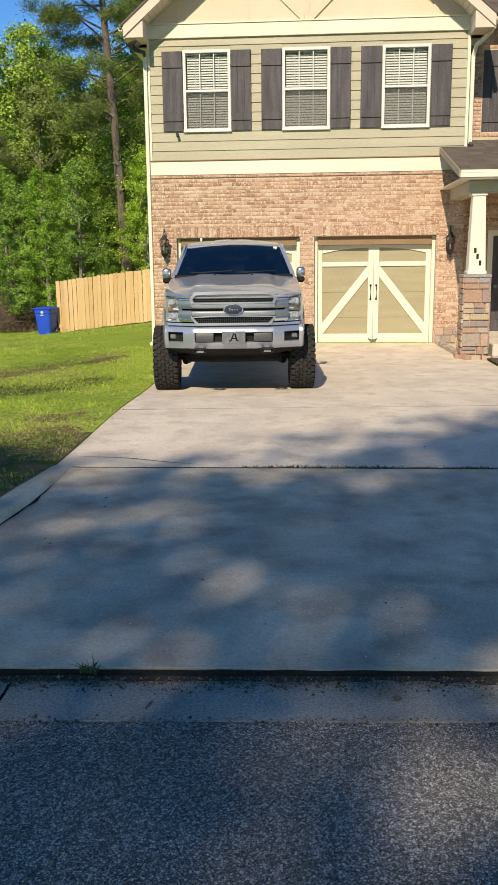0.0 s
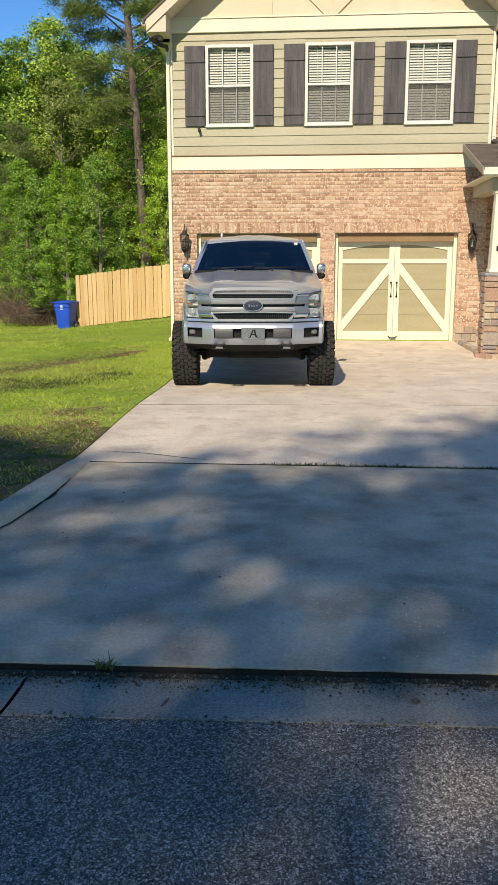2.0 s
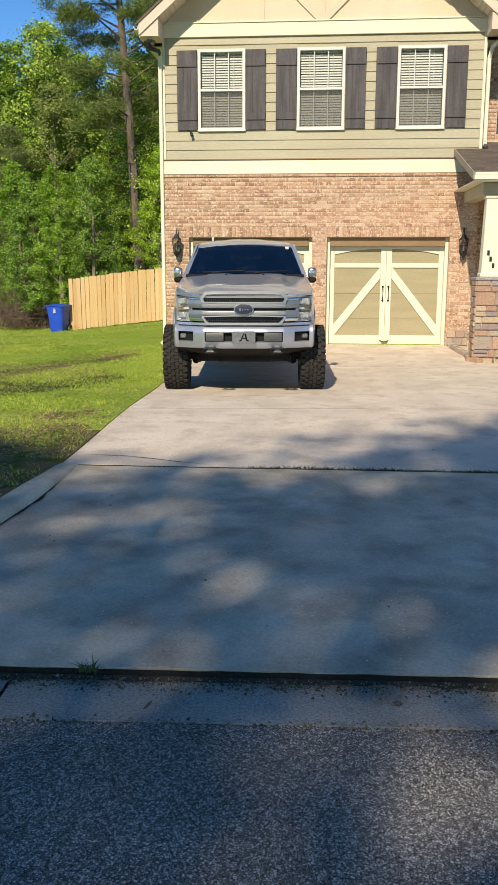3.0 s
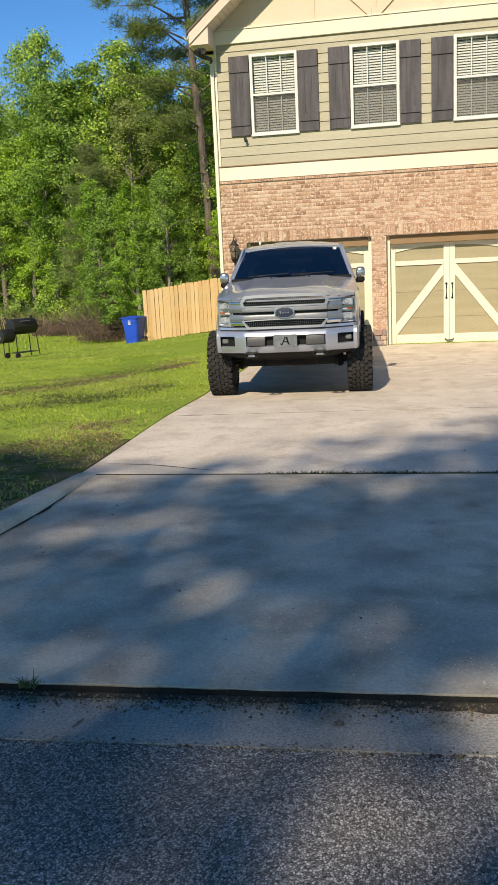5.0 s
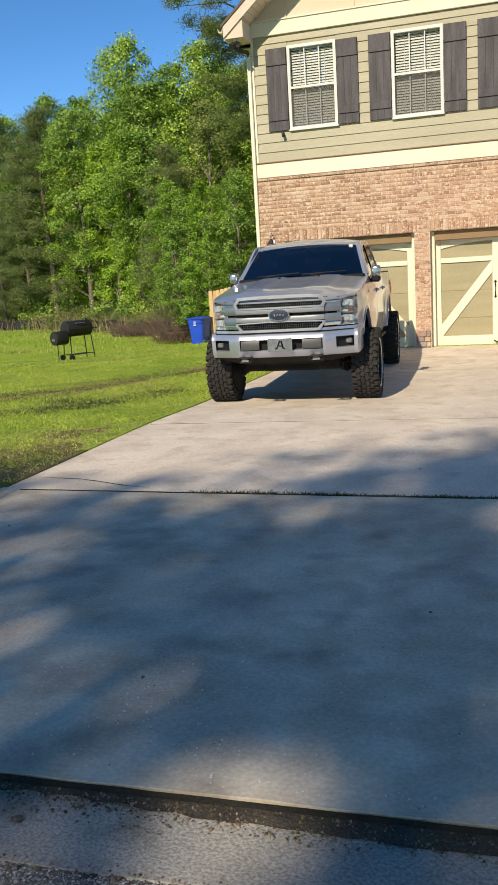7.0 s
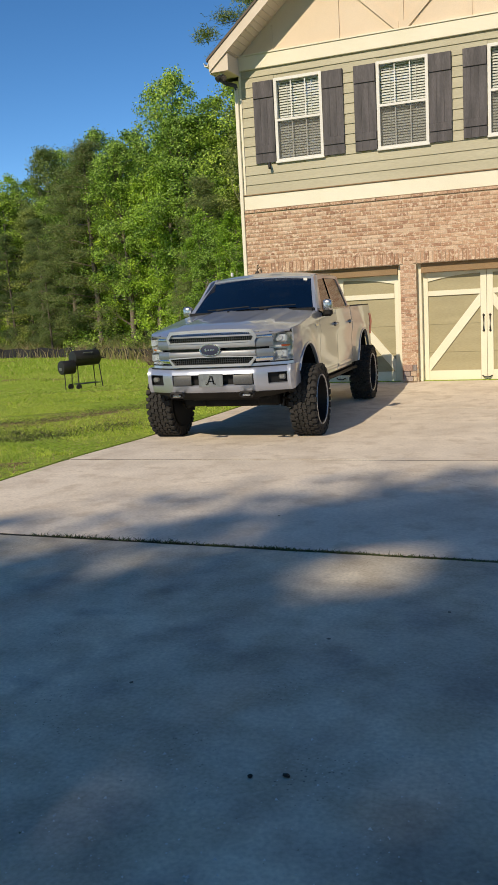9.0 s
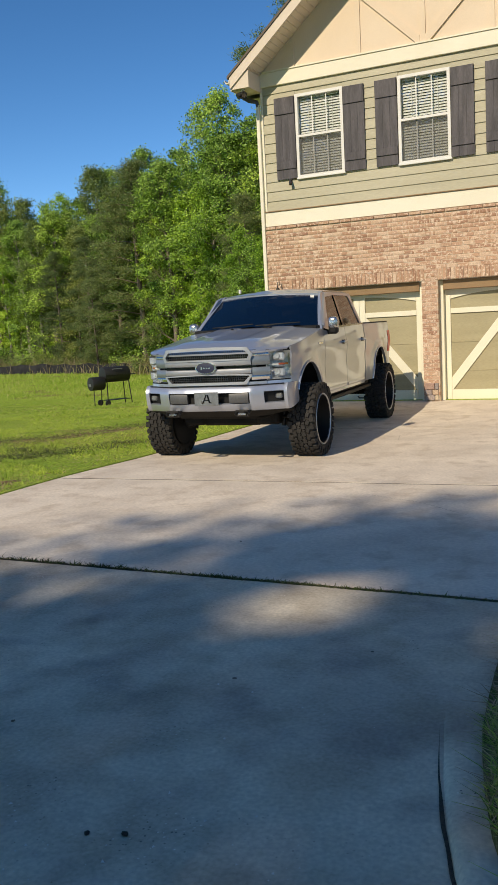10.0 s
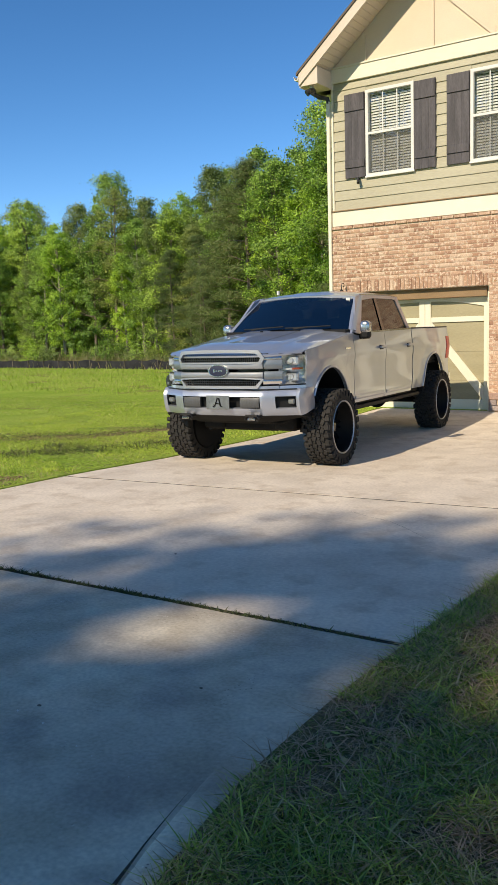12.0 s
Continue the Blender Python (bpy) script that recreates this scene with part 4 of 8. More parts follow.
for a, b in WINS:
    shutter(a - 0.435, a - 0.012, WIN0 + 0.01, WIN1 - 0.02, WALL - 0.02)
    shutter(b + 0.012, b + 0.425, WIN0 + 0.01, WIN1 - 0.02, WALL - 0.02)


def garage_door(x0, x1, z1, y):
    """A carriage-style door: tan grooved sections under flat cream boards."""
    w = x1 - x0
    cx = (x0 + x1) / 2
    z0 = BASE + 0.004
    top = z1 - 0.20
    zs = steps(z0, top + 0.1, 4)
    d = part("garage_door", span(x0 + 0.05, x1 - 0.05, y + 0.055, y + 0.08, z0, top + 0.1), TAN, house, "tan carriage-style garage door with cream cross boards", world_space=True)
    for a, b in zip(zs, zs[1:]):
        part("section", span(x0 + 0.05, x1 - 0.05, y + 0.02, y + 0.054, a + 0.0015, b - 0.0015, 0.003), TAN, d, world_space=True)
    yb = (y - 0.006, y + 0.019)

    def board(name, outline, lift=0.0):
        return part(name, prism(outline, yb[0] - lift, yb[1], 0.003), DOOR_CREAM, d, world_space=True)
    ix0, ix1 = x0 + 0.075, x1 - 0.075
    board("stile", [(ix0, z0), (ix0 + 0.10, z0), (ix0 + 0.10, top + 0.02), (ix0, top + 0.02)])
    board("stile", [(ix1 - 0.10, z0), (ix1, z0), (ix1, top + 0.02), (ix1 - 0.10, top + 0.02)])
    for s in (-1, 1):
        xa, xb = cx + s * 0.003, cx + s * 0.115
        board("centre_stile", [(min(xa, xb), z0 + 0.002), (max(xa, xb), z0 + 0.002), (max(xa, xb), top + 0.02), (min(xa, xb), top + 0.02)], 0.002)
        xi, xo = cx + s * 0.117, (ix1 - 0.102 if s > 0 else ix0 + 0.102)
        lo, hi = min(xi, xo), max(xi, xo)
        board("bottom_rail", [(lo, z0), (hi, z0), (hi, z0 + 0.185), (lo, z0 + 0.185)])
        board("middle_rail", [(lo, 1.545), (hi, 1.545), (hi, 1.64), (lo, 1.64)])
        pts = []
        for u in steps(0, 1, 10):
            x = xi + (xo - xi) * u
            pts.append((x, top - 0.035 - 0.115 * u ** 2))
        if s > 0:
            arch = [(xi, top + 0.02)] + pts + [(xo, top + 0.02)]
        else:
            arch = [(xo, top + 0.02)] + pts[::-1] + [(xi, top + 0.02)]
        board("arched_rail", arch)
        # diagonal from the outer foot to the inner head
        zb, zt = z0 + 0.187, 1.543
        dw = 0.185
        board("diagonal", [(xo, zb), (xo - s * 0.001, zb + dw * 1.25), (xi + s * 0.02, zt), (xi, zt), (xi, zt - dw * 1.2), (xo - s * 0.02, zb)], 0.001)
    for s in (-1, 1):
        bm = bmesh.new()
        hx = cx + s * 0.06
        add_tube(bm, [(hx, y - 0.014, 0.86), (hx, y - 0.05, 0.90), (hx, y - 0.05, 1.09), (hx, y - 0.014, 1.13)], 0.011, 8)
        for zz in (0.85, 1.14):
            add_lathe(bm, [(0.002, -0.03), (0.02, -0.01), (0.026, 0.0), (0.02, 0.01), (0.002, 0.03)], 8, Matrix.Translation((hx, y - 0.014, zz)))
        part("handle", bm, BLACK_METAL, d, "black iron pull handle", 40, world_space=True)
    part("lift_handle", tube([(cx - 0.09, y - 0.014, z0 + 0.075), (cx - 0.05, y - 0.05, z0 + 0.05), (cx + 0.05, y - 0.05, z0 + 0.05), (cx + 0.09, y - 0.014, z0 + 0.075)], 0.012, 8), BLACK_METAL, d, "black lift handle", 40, world_space=True)
    # casing and header in the reveal
    for xa, xb in ((x0 + 0.002, x0 + 0.072), (x1 - 0.072, x1 - 0.002)):
        part("door_jamb", span(xa, xb, WALL + 0.10, y + 0.1, BASE, z1 - 0.004, 0.004), DOOR_CREAM, house, "cream door jamb", world_space=True)
    part("door_header", span(x0 + 0.074, x1 - 0.074, WALL + 0.065, y + 0.1, top + 0.022, z1 - 0.004, 0.004), JAMB, house, "door header with lintel shade put in as brown", world_space=True)
    part("bottom_seal", span(x0 + 0.05, x1 - 0.05, y + 0.0, y + 0.07, BASE - 0.02, z0 - 0.001), BLACK_PLASTIC, d, world_space=True)
    return d


for a, b in DOORS:
    garage_door(a, b, DOOR_TOP, WALL + 0.215)

# ---- wing beside the garage, with the porch
WING_Y, WING_X1 = 19.75, 11.0
wing = part("wing_wall", span(XR + 0.002, WING_X1, WING_Y - 0.021, WING_Y + 0.3, BASE - 0.3, 6.5), MORTAR, house, "recessed brick wing wall", world_space=True)
part("wing_block", span(XR + 0.002, WING_X1, WING_Y + 0.31, 29.0, BASE - 0.3, 6.45), SIDING, house, world_space=True)
shutter(3.62, 4.02, 4.32, 5.95, WING_Y - 0.024)
shutter(5.05, 5.45, 4.32, 5.95, WING_Y - 0.024)
window(4.04, 5.03, 4.32, 5.95, WING_Y - 0.03, False)
bm = bmesh.new()
add_prism(bm, [(XR - 0.4, 6.50), (WING_X1, 6.50), (WING_X1, 6.54), (XR - 0.4, 6.54)], WING_Y - 0.45, WING_Y + 0.3)
part("wing_soffit", bm, CREAM, house, world_space=True)


def roof_slope(x0, x1, y0, z0, y1, z1, thick=0.05):
    bm = bmesh.new()
    rows = int(math.hypot(y1 - y0, z1 - z0) / 0.145)
    rnd = random.Random(5)
    dy, dz = (y1 - y0) / rows, (z1 - z0) / rows
    for r in range(rows):
        ya, za = y0 + dy * r, z0 + dz * r
        x = x0 - rnd.random() * 0.25
        while x < x1:
            w = rnd.choice((0.16, 0.22, 0.3, 0.26))
            a, b = max(x0, x), min(x1, x + w - 0.004)
            if b > a + 0.01:
                t = 0.014 + 0.008 * rnd.random()
                pts = [(a, ya, za), (b, ya, za), (b, ya, za + t), (a, ya, za + t)]
                back = [(p, ya + dy * 1.05, za + dz * 1.05 + (0.0 if i < 2 else 0.003)) for i, (p, _, _) in enumerate(pts)]
                va = [bm.verts.new(p) for p in pts]
                vb = [bm.verts.new(p) for p in back]
                bm.faces.new(va)
                for i in range(4):
                    j = (i + 1) % 4
                    bm.faces.new((va[j], va[i], vb[i], vb[j]))
            x += w
    ob = part("shingle_field", bm, SHINGLE, house, "rows of brown asphalt shingles", world_space=True, kind="stuff")
    bm = bmesh.new()
    vs = [bm.verts.new(p) for p in ((x0, y0, z0 - thick), (x1, y0, z0 - thick), (x1, y0, z0 - 0.002), (x0, y0, z0 - 0.002), (x0, y1, z1 - thick), (x1, y1, z1 - thick), (x1, y1, z1 - 0.002), (x0, y1, z1 - 0.002))]
    for q in ((0, 1, 2, 3), (5, 4, 7, 6), (3, 2, 6, 7), (1, 0, 4, 5), (0, 3, 7, 4), (2, 1, 5, 6)):
        bm.faces.new([vs[i] for i in q])
    part("roof_deck", bm, CREAM, house, world_space=True)
    return ob


roof_slope(XR + 0.15, WING_X1, WING_Y - 0.5, 6.56, WING_Y + 3.2, 9.0)
part("wing_gutter", span(XR + 0.42, WING_X1, WING_Y - 0.60, WING_Y - 0.50, 6.46, 6.56, 0.012), CREAM, house, "cream gutter along the wing eave", world_space=True)
PX0, PY0, PZ0 = 2.66, 16.28, 3.20
roof_slope(PX0, WING_X1, PY0, PZ0 + 0.03, WALL - 0.002, 3.93)
roof_slope(XR + 0.05, WING_X1, WALL, 3.93, WING_Y - 0.002, 4.16)
bm = bmesh.new()
for za, zb, ya, yb in ((PZ0 - 0.10, PZ0 - 0.025, PY0 - 0.015, PY0 + 0.012),):
    add_span(bm, PX0, WING_X1, ya, yb, za, zb, 0.004)
part("porch_fascia", bm, CREAM, house, "cream porch fascia", world_space=True)
bm = bmesh.new()
vs = [bm.verts.new(p) for p in ((PX0 - 0.022, PY0, PZ0 - 0.10), (PX0 - 0.022, WALL - 0.026, 3.93 - 0.13), (PX0 - 0.022, WALL - 0.026, 3.93 + 0.0), (PX0 - 0.022, PY0, PZ0 + 0.03),
                                (PX0 + 0.012, PY0, PZ0 - 0.10), (PX0 + 0.012, WALL - 0.026, 3.93 - 0.13), (PX0 + 0.012, WALL - 0.026, 3.93 + 0.0), (PX0 + 0.012, PY0, PZ0 + 0.03))]
for q in ((0, 1, 2, 3), (5, 4, 7, 6), (3, 2, 6, 7), (1, 0, 4, 5), (0, 3, 7, 4), (2, 1, 5, 6)):
    bm.faces.new([vs[i] for i in q])
part("porch_rake", bm, RAKE, house, "cream porch rake board", world_space=True)
part("porch_soffit", span(PX0 + 0.014, WING_X1, PY0 + 0.014, WALL - 0.03, PZ0 - 0.12, PZ0 - 0.102), CREAM, house, "cream porch ceiling", world_space=True)
part("porch_soffit", span(XR + 0.01, WING_X1, WALL - 0.028, WING_Y - 0.002, PZ0 - 0.12, PZ0 - 0.102), CREAM, house, "cream porch ceiling", world_space=True)
part("porch_beam", span(2.88, WING_X1, 16.62, 16.90, 2.86, PZ0 - 0.124, 0.01), SIDING, house, "sage boxed porch beam", world_space=True)
part("porch_beam", span(2.88, 3.14, 16.902, WALL - 0.01, 2.86, PZ0 - 0.124, 0.01), SIDING, house, "sage boxed porch beam", world_space=True)


def porch_column(x, y):
    bm = bmesh.new()
    a, b = 0.158, 0.115
    vs = [bm.verts.new((x + sx * r, y + sy * r, z)) for z, r in ((1.44, a), (2.86, b)) for sx, sy in ((-1, -1), (1, -1), (1, 1), (-1, 1))]
    for q in ((0, 1, 2, 3), (7, 6, 5, 4), (0, 4, 5, 1), (1, 5, 6, 2), (2, 6, 7, 3), (3, 7, 4, 0)):
        bm.faces.new([vs[i] for i in q])
    bmesh.ops.bevel(bm, geom=bm.edges[:], offset=0.008, segments=1, affect="EDGES")
    c = part("porch_column", bm, CREAM, house, "tapered cream porch column on a stone base", world_space=True)
    part("column_cap", span(x - 0.14, x + 0.14, y - 0.14, y + 0.14, 2.80, 2.858, 0.01), CREAM, c, world_space=True)
    part("column_foot", span(x - 0.178, x + 0.178, y - 0.178, y + 0.178, 1.395, 1.46, 0.01), CREAM, c, world_space=True)
    part("stone_cap", span(x - 0.262, x + 0.262, y - 0.262, y + 0.262, 1.335, 1.393, 0.012), STONE, c, "tan stone cap", world_space=True)
    core = part("stone_base", span(x - 0.215, x + 0.215, y - 0.215, y + 0.215, BASE - 0.1, 1.333), MORTAR, c, "stacked fieldstone base", world_space=True)
    return c


COLUMN = (3.08, 16.76)
porch_column(*COLUMN)
porch_column(7.6, 16.80)
part("porch_floor", span(3.42, WING_X1, 16.55, WING_Y - 0.002, BASE - 0.2, 0.10, 0.012), CONCRETE, house, "pale concrete porch slab", world_space=True)
d = part("front_door", span(3.98, 4.93, WING_Y - 0.06, WING_Y - 0.0, 0.11, 2.16, 0.006), SHUTTER, house, "dark front door in the porch shade", world_space=True)
for za, zb in ((0.35, 1.0), (1.12, 1.95)):
    for xa in (4.10, 4.50):
        part("door_panel", span(xa, xa + 0.31, WING_Y - 0.075, WING_Y - 0.062, za, zb, 0.006), SHUTTER, d, world_space=True)
part("door_knob", cyl((4.05, WING_Y - 0.062, 1.08), (4.05, WING_Y - 0.13, 1.08), 0.03, 0.035, 12), GREY_METAL, d, "brass-grey knob", world_space=True)
for xa, xb in ((3.86, 3.978), (4.932, 5.05)):
    part("door_casing", span(xa, xb, WING_Y - 0.05, WING_Y - 0.0, 0.102, 2.28, 0.005), CREAM, house, world_space=True)
part("door_casing", span(3.98, 4.93, WING_Y - 0.05, WING_Y - 0.0, 2.165, 2.28, 0.005), CREAM, house, world_space=True)
# number plaques on the column, as plain bars
for k, (dx, z) in enumerate(((-0.045, 1.83), (0.0, 1.72), (0.05, 1.60))):
    part("number_bar", span(COLUMN[0] + dx - 0.022, COLUMN[0] + dx + 0.022, COLUMN[1] - 0.165, COLUMN[1] - 0.135, z - 0.045, z + 0.045, 0.004), BLACK_METAL, house, "dark bar on the column face", world_space=True)

mulch = solo("mulch_bed", sheet(steps(3.26, 8.0, 30), steps(13.6, 16.40, 14), lambda x, y: (x, y + 0.15 * ease(3.9, 3.28, x), drive_z(y) + 0.045 + 0.03 * noise.noise((x * 6, y * 6, 0)))), MULCH, "brown mulch bed in front of the porch", "mulch bed", "structure")


def edging():
    """Rough stones that edge the bed from the garage pier round the column's foot."""
    t = thing("stone_edging", "row of rough tan stones edging the planting bed", "edging", Matrix.Translation((3.0, 16.6, drive_z(16.6))), kind="structure")
    line = ((2.74, 18.72), (2.80, 18.0), (2.86, 17.2), (2.80, 16.62), (2.92, 16.38), (3.25, 16.32), (5.2, 16.34))
    seg = [math.dist(a, b) for a, b in zip(line, line[1:])]
    rnd = random.Random(14)
    d, total = 0.0, sum(seg)
    while d < total - 0.1:
        w = rnd.uniform(0.16, 0.30)
        q = d + w / 2
        for (a, b), L in zip(zip(line, line[1:]), seg):
            if q <= L:
                break
            q -= L
        q = min(q, L)
        x, y = a[0] + (b[0] - a[0]) * q / L, a[1] + (b[1] - a[1]) * q / L
        h = rnd.uniform(0.075, 0.11)
        bm = box((0, 0, 0), (w - 0.012, 0.14, h), 0.014)
        for v in bm.verts:
            v.co += 0.010 * noise.noise_vector(v.co * 14 + Vector((d, 3, 0)))
        me = bpy.data.meshes.new("edging_stone")
        bm.to_mesh(me)
        bm.free()
        me.materials.append(STONE)
        piece("edging_stone", me, t, Matrix.Translation((x, y, drive_z(y) + h / 2 - 0.012)) @ Matrix.Rotation(math.atan2(b[1] - a[1], b[0] - a[0]), 4, "Z"))
        d += w


edging()


def wall_lantern(x, z, label):
    t = thing("wall_lantern", label, "lantern", Matrix.Translation((x, WALL - 0.03, z)) @ Matrix.Scale(1.15, 4), group="lanterns beside the garage doors")
    bm = bmesh.new()
    add_lathe(bm, [(0.002, 0), (0.05, 0.0), (0.055, 0.012), (0.03, 0.03), (0.002, 0.032)], 16, Matrix.Translation((0, 0.0, -0.04)) @ Matrix.Rotation(radians(90), 4, "X") @ Matrix.Scale(1.8, 4, (0, 1, 0)))
    part("backplate", bm, BLACK_METAL, t, "", 40)
    part("top_scroll", tube([(0, -0.15, 0.29), (0, -0.13, 0.35), (0, -0.07, 0.36), (0, -0.05, 0.31), (0, -0.085, 0.295)], 0.008, 6), BLACK_METAL, t, "curled iron top", 40)
    part("arm", tube([(0, -0.02, -0.08), (0, -0.07, -0.16), (0, -0.13, -0.17), (0, -0.15, -0.12)], 0.012, 8), BLACK_METAL, t, "curled iron arm", 40)
    bm = bmesh.new()
    add_lathe(bm, [(0.004, 0.30), (0.012, 0.285), (0.006, 0.265), (0.016, 0.25), (0.035, 0.235), (0.05, 0.20), (0.088, 0.165), (0.092, 0.15), (0.002, 0.149)], 6, Matrix.Translation((0, -0.15, 0)))
    part("roof_cap", bm, BLACK_METAL, t, "peaked lantern cap", 30)
    bm = bmesh.new()
    for k in range(6):
        a = k * math.tau / 6
        add_cyl(bm, (0.052 * math.cos(a), -0.15 + 0.052 * math.sin(a), -0.08), (0.08 * math.cos(a), -0.15 + 0.08 * math.sin(a), 0.15), 0.006, n=6)
    for zz, r in ((-0.08, 0.056), (0.05, 0.070)):
        for k in range(6):
            a, b = k * math.tau / 6, (k + 1) * math.tau / 6
            add_cyl(bm, (r * math.cos(a), -0.15 + r * math.sin(a), zz), (r * math.cos(b), -0.15 + r * math.sin(b), zz), 0.006, n=6)
    part("cage", bm, BLACK_METAL, t, "", 40)
    bm = bmesh.new()
    add_lathe(bm, [(0.046, -0.078), (0.074, 0.146), (0.070, 0.146), (0.043, -0.078)], 6, Matrix.Translation((0, -0.15, 0)))
    part("lantern_glass", bm, LAMP_GLASS, t)
    part("bulb", cyl((0, -0.15, -0.05), (0, -0.15, 0.07), 0.018, 0.012, 10), WHITE, t)
    bm = bmesh.new()
    add_lathe(bm, [(0.002, -0.20), (0.012, -0.19), (0.008, -0.165), (0.025, -0.145), (0.05, -0.11), (0.06, -0.085), (0.002, -0.084)], 12, Matrix.Translation((0, -0.15, 0)))
    part("finial", bm, BLACK_METAL, t, "", 40)
    return t


wall_lantern(-3.10, 1.95, "black iron lantern on the brick beside a garage door")
wall_lantern(2.90, 1.94, "black iron lantern on the brick near the porch")
cam_t = thing("security_camera", "small black camera under an upstairs window", "camera", Matrix.Translation((-2.79, WALL - 0.002, 4.30)))
part("mount", cyl((0, 0.01, 0.02), (0, -0.03, 0.02), 0.024, 0.018, 12), BLACK_PLASTIC, cam_t)
part("barrel", cyl((0.0, -0.035, 0.03), (0.03, -0.09, -0.07), 0.026, 0.03, 12), BLACK_PLASTIC, cam_t, "", 40)
fl = thing("floodlight", "dark floodlight under the corner of the eave", "floodlight", Matrix.Translation((CX - EAVE_X + 0.20, RAKE_Y + 0.14, EAVE_Z - 0.20)))
part("mount", cyl((0, 0, 0), (0, 0, -0.05), 0.045, 0.035, 12), WHITE, fl)
part("lamp_head", cyl((0.0, 0.02, -0.05), (0.07, -0.08, -0.12), 0.04, 0.06, 14), BLACK_PLASTIC, fl, "", 40)
part("lamp_head", cyl((-0.0, 0.02, -0.05), (-0.08, -0.06, -0.13), 0.04, 0.06, 14), BLACK_PLASTIC, fl, "", 40)
part("lamp_lens", cyl((0.071, -0.081, -0.121), (0.074, -0.085, -0.124), 0.05, 0.05, 14), LENS, fl)

# ---------------------------------------------------------------- pickup truck
TRUCK = pose(-1.03, 11.70, DRIVE - 0.012, 0, 0, 4.6)
FOOT = -0.072
truck = thing("pickup_truck", "lifted silver crew-cab pickup truck with mud tyres on the driveway", "truck", TRUCK)
INVERSE.pop(truck.name)
AX_F, AX_R, TYRE_R, TRACK = 1.02, 5.08, 0.468, 0.985
ARCHES = ((AX_F, 0.515, 0.615), (AX_R, 0.535, 0.615))


def flank(y, z):
    """Half width of the body side."""
    w = lerp(((0.50, 0.925), (0.62, 0.955), (0.80, 0.975), (1.02, 0.968), (1.10, 0.972), (1.24, 0.992), (1.30, 0.985), (1.42, 0.967), (1.60, 0.947)), z)
    w *= 1 - 0.075 * ease(0.75, 0.1, y) - 0.02 * ease(5.0, 5.9, y)
    for c, r, zc in ARCHES:
        d = math.hypot(y - c, z - zc)
        w += 0.024 * ease(r + 0.19, r + 0.03, d)
    return w


def hem(y, low=0.60):
    z = low
    for c, r, zc in ARCHES:
        if abs(y - c) < r:
            z = max(z, zc + math.sqrt(max(0.0, r * r - (y - c) ** 2)))
    return z


def panel_columns(y0, y1):
    ys = set(steps(y0, y1, max(6, int((y1 - y0) / 0.09))))
    for c, r, _ in ARCHES:
        for k in range(33):
            y = c - r * math.cos(math.pi * k / 32)
            if y0 < y < y1:
                ys.add(y)
    return sorted(ys)


def side_panel(name, side, y0, y1, low, top, label=""):
    def f(y, t):
        a, b = low(y), top(y)
        z = a + (b - a) * t
        return (side * flank(y, z), y, z)
    bm = sheet(panel_columns(y0, y1), [0, .04, .1, .18, .27, .36, .45, .54, .62, .70, .78, .86, .93, 1], f, 0.022)
    return part(name, bm, PAINT, truck, label, 32)


def belt(y):
    return lerp(((0.2, 1.318), (0.9, 1.405), (1.74, 1.525), (1.95, 1.495), (2.28, 1.495), (2.50, 1.528), (2.95, 1.533), (4.06, 1.55)), y)


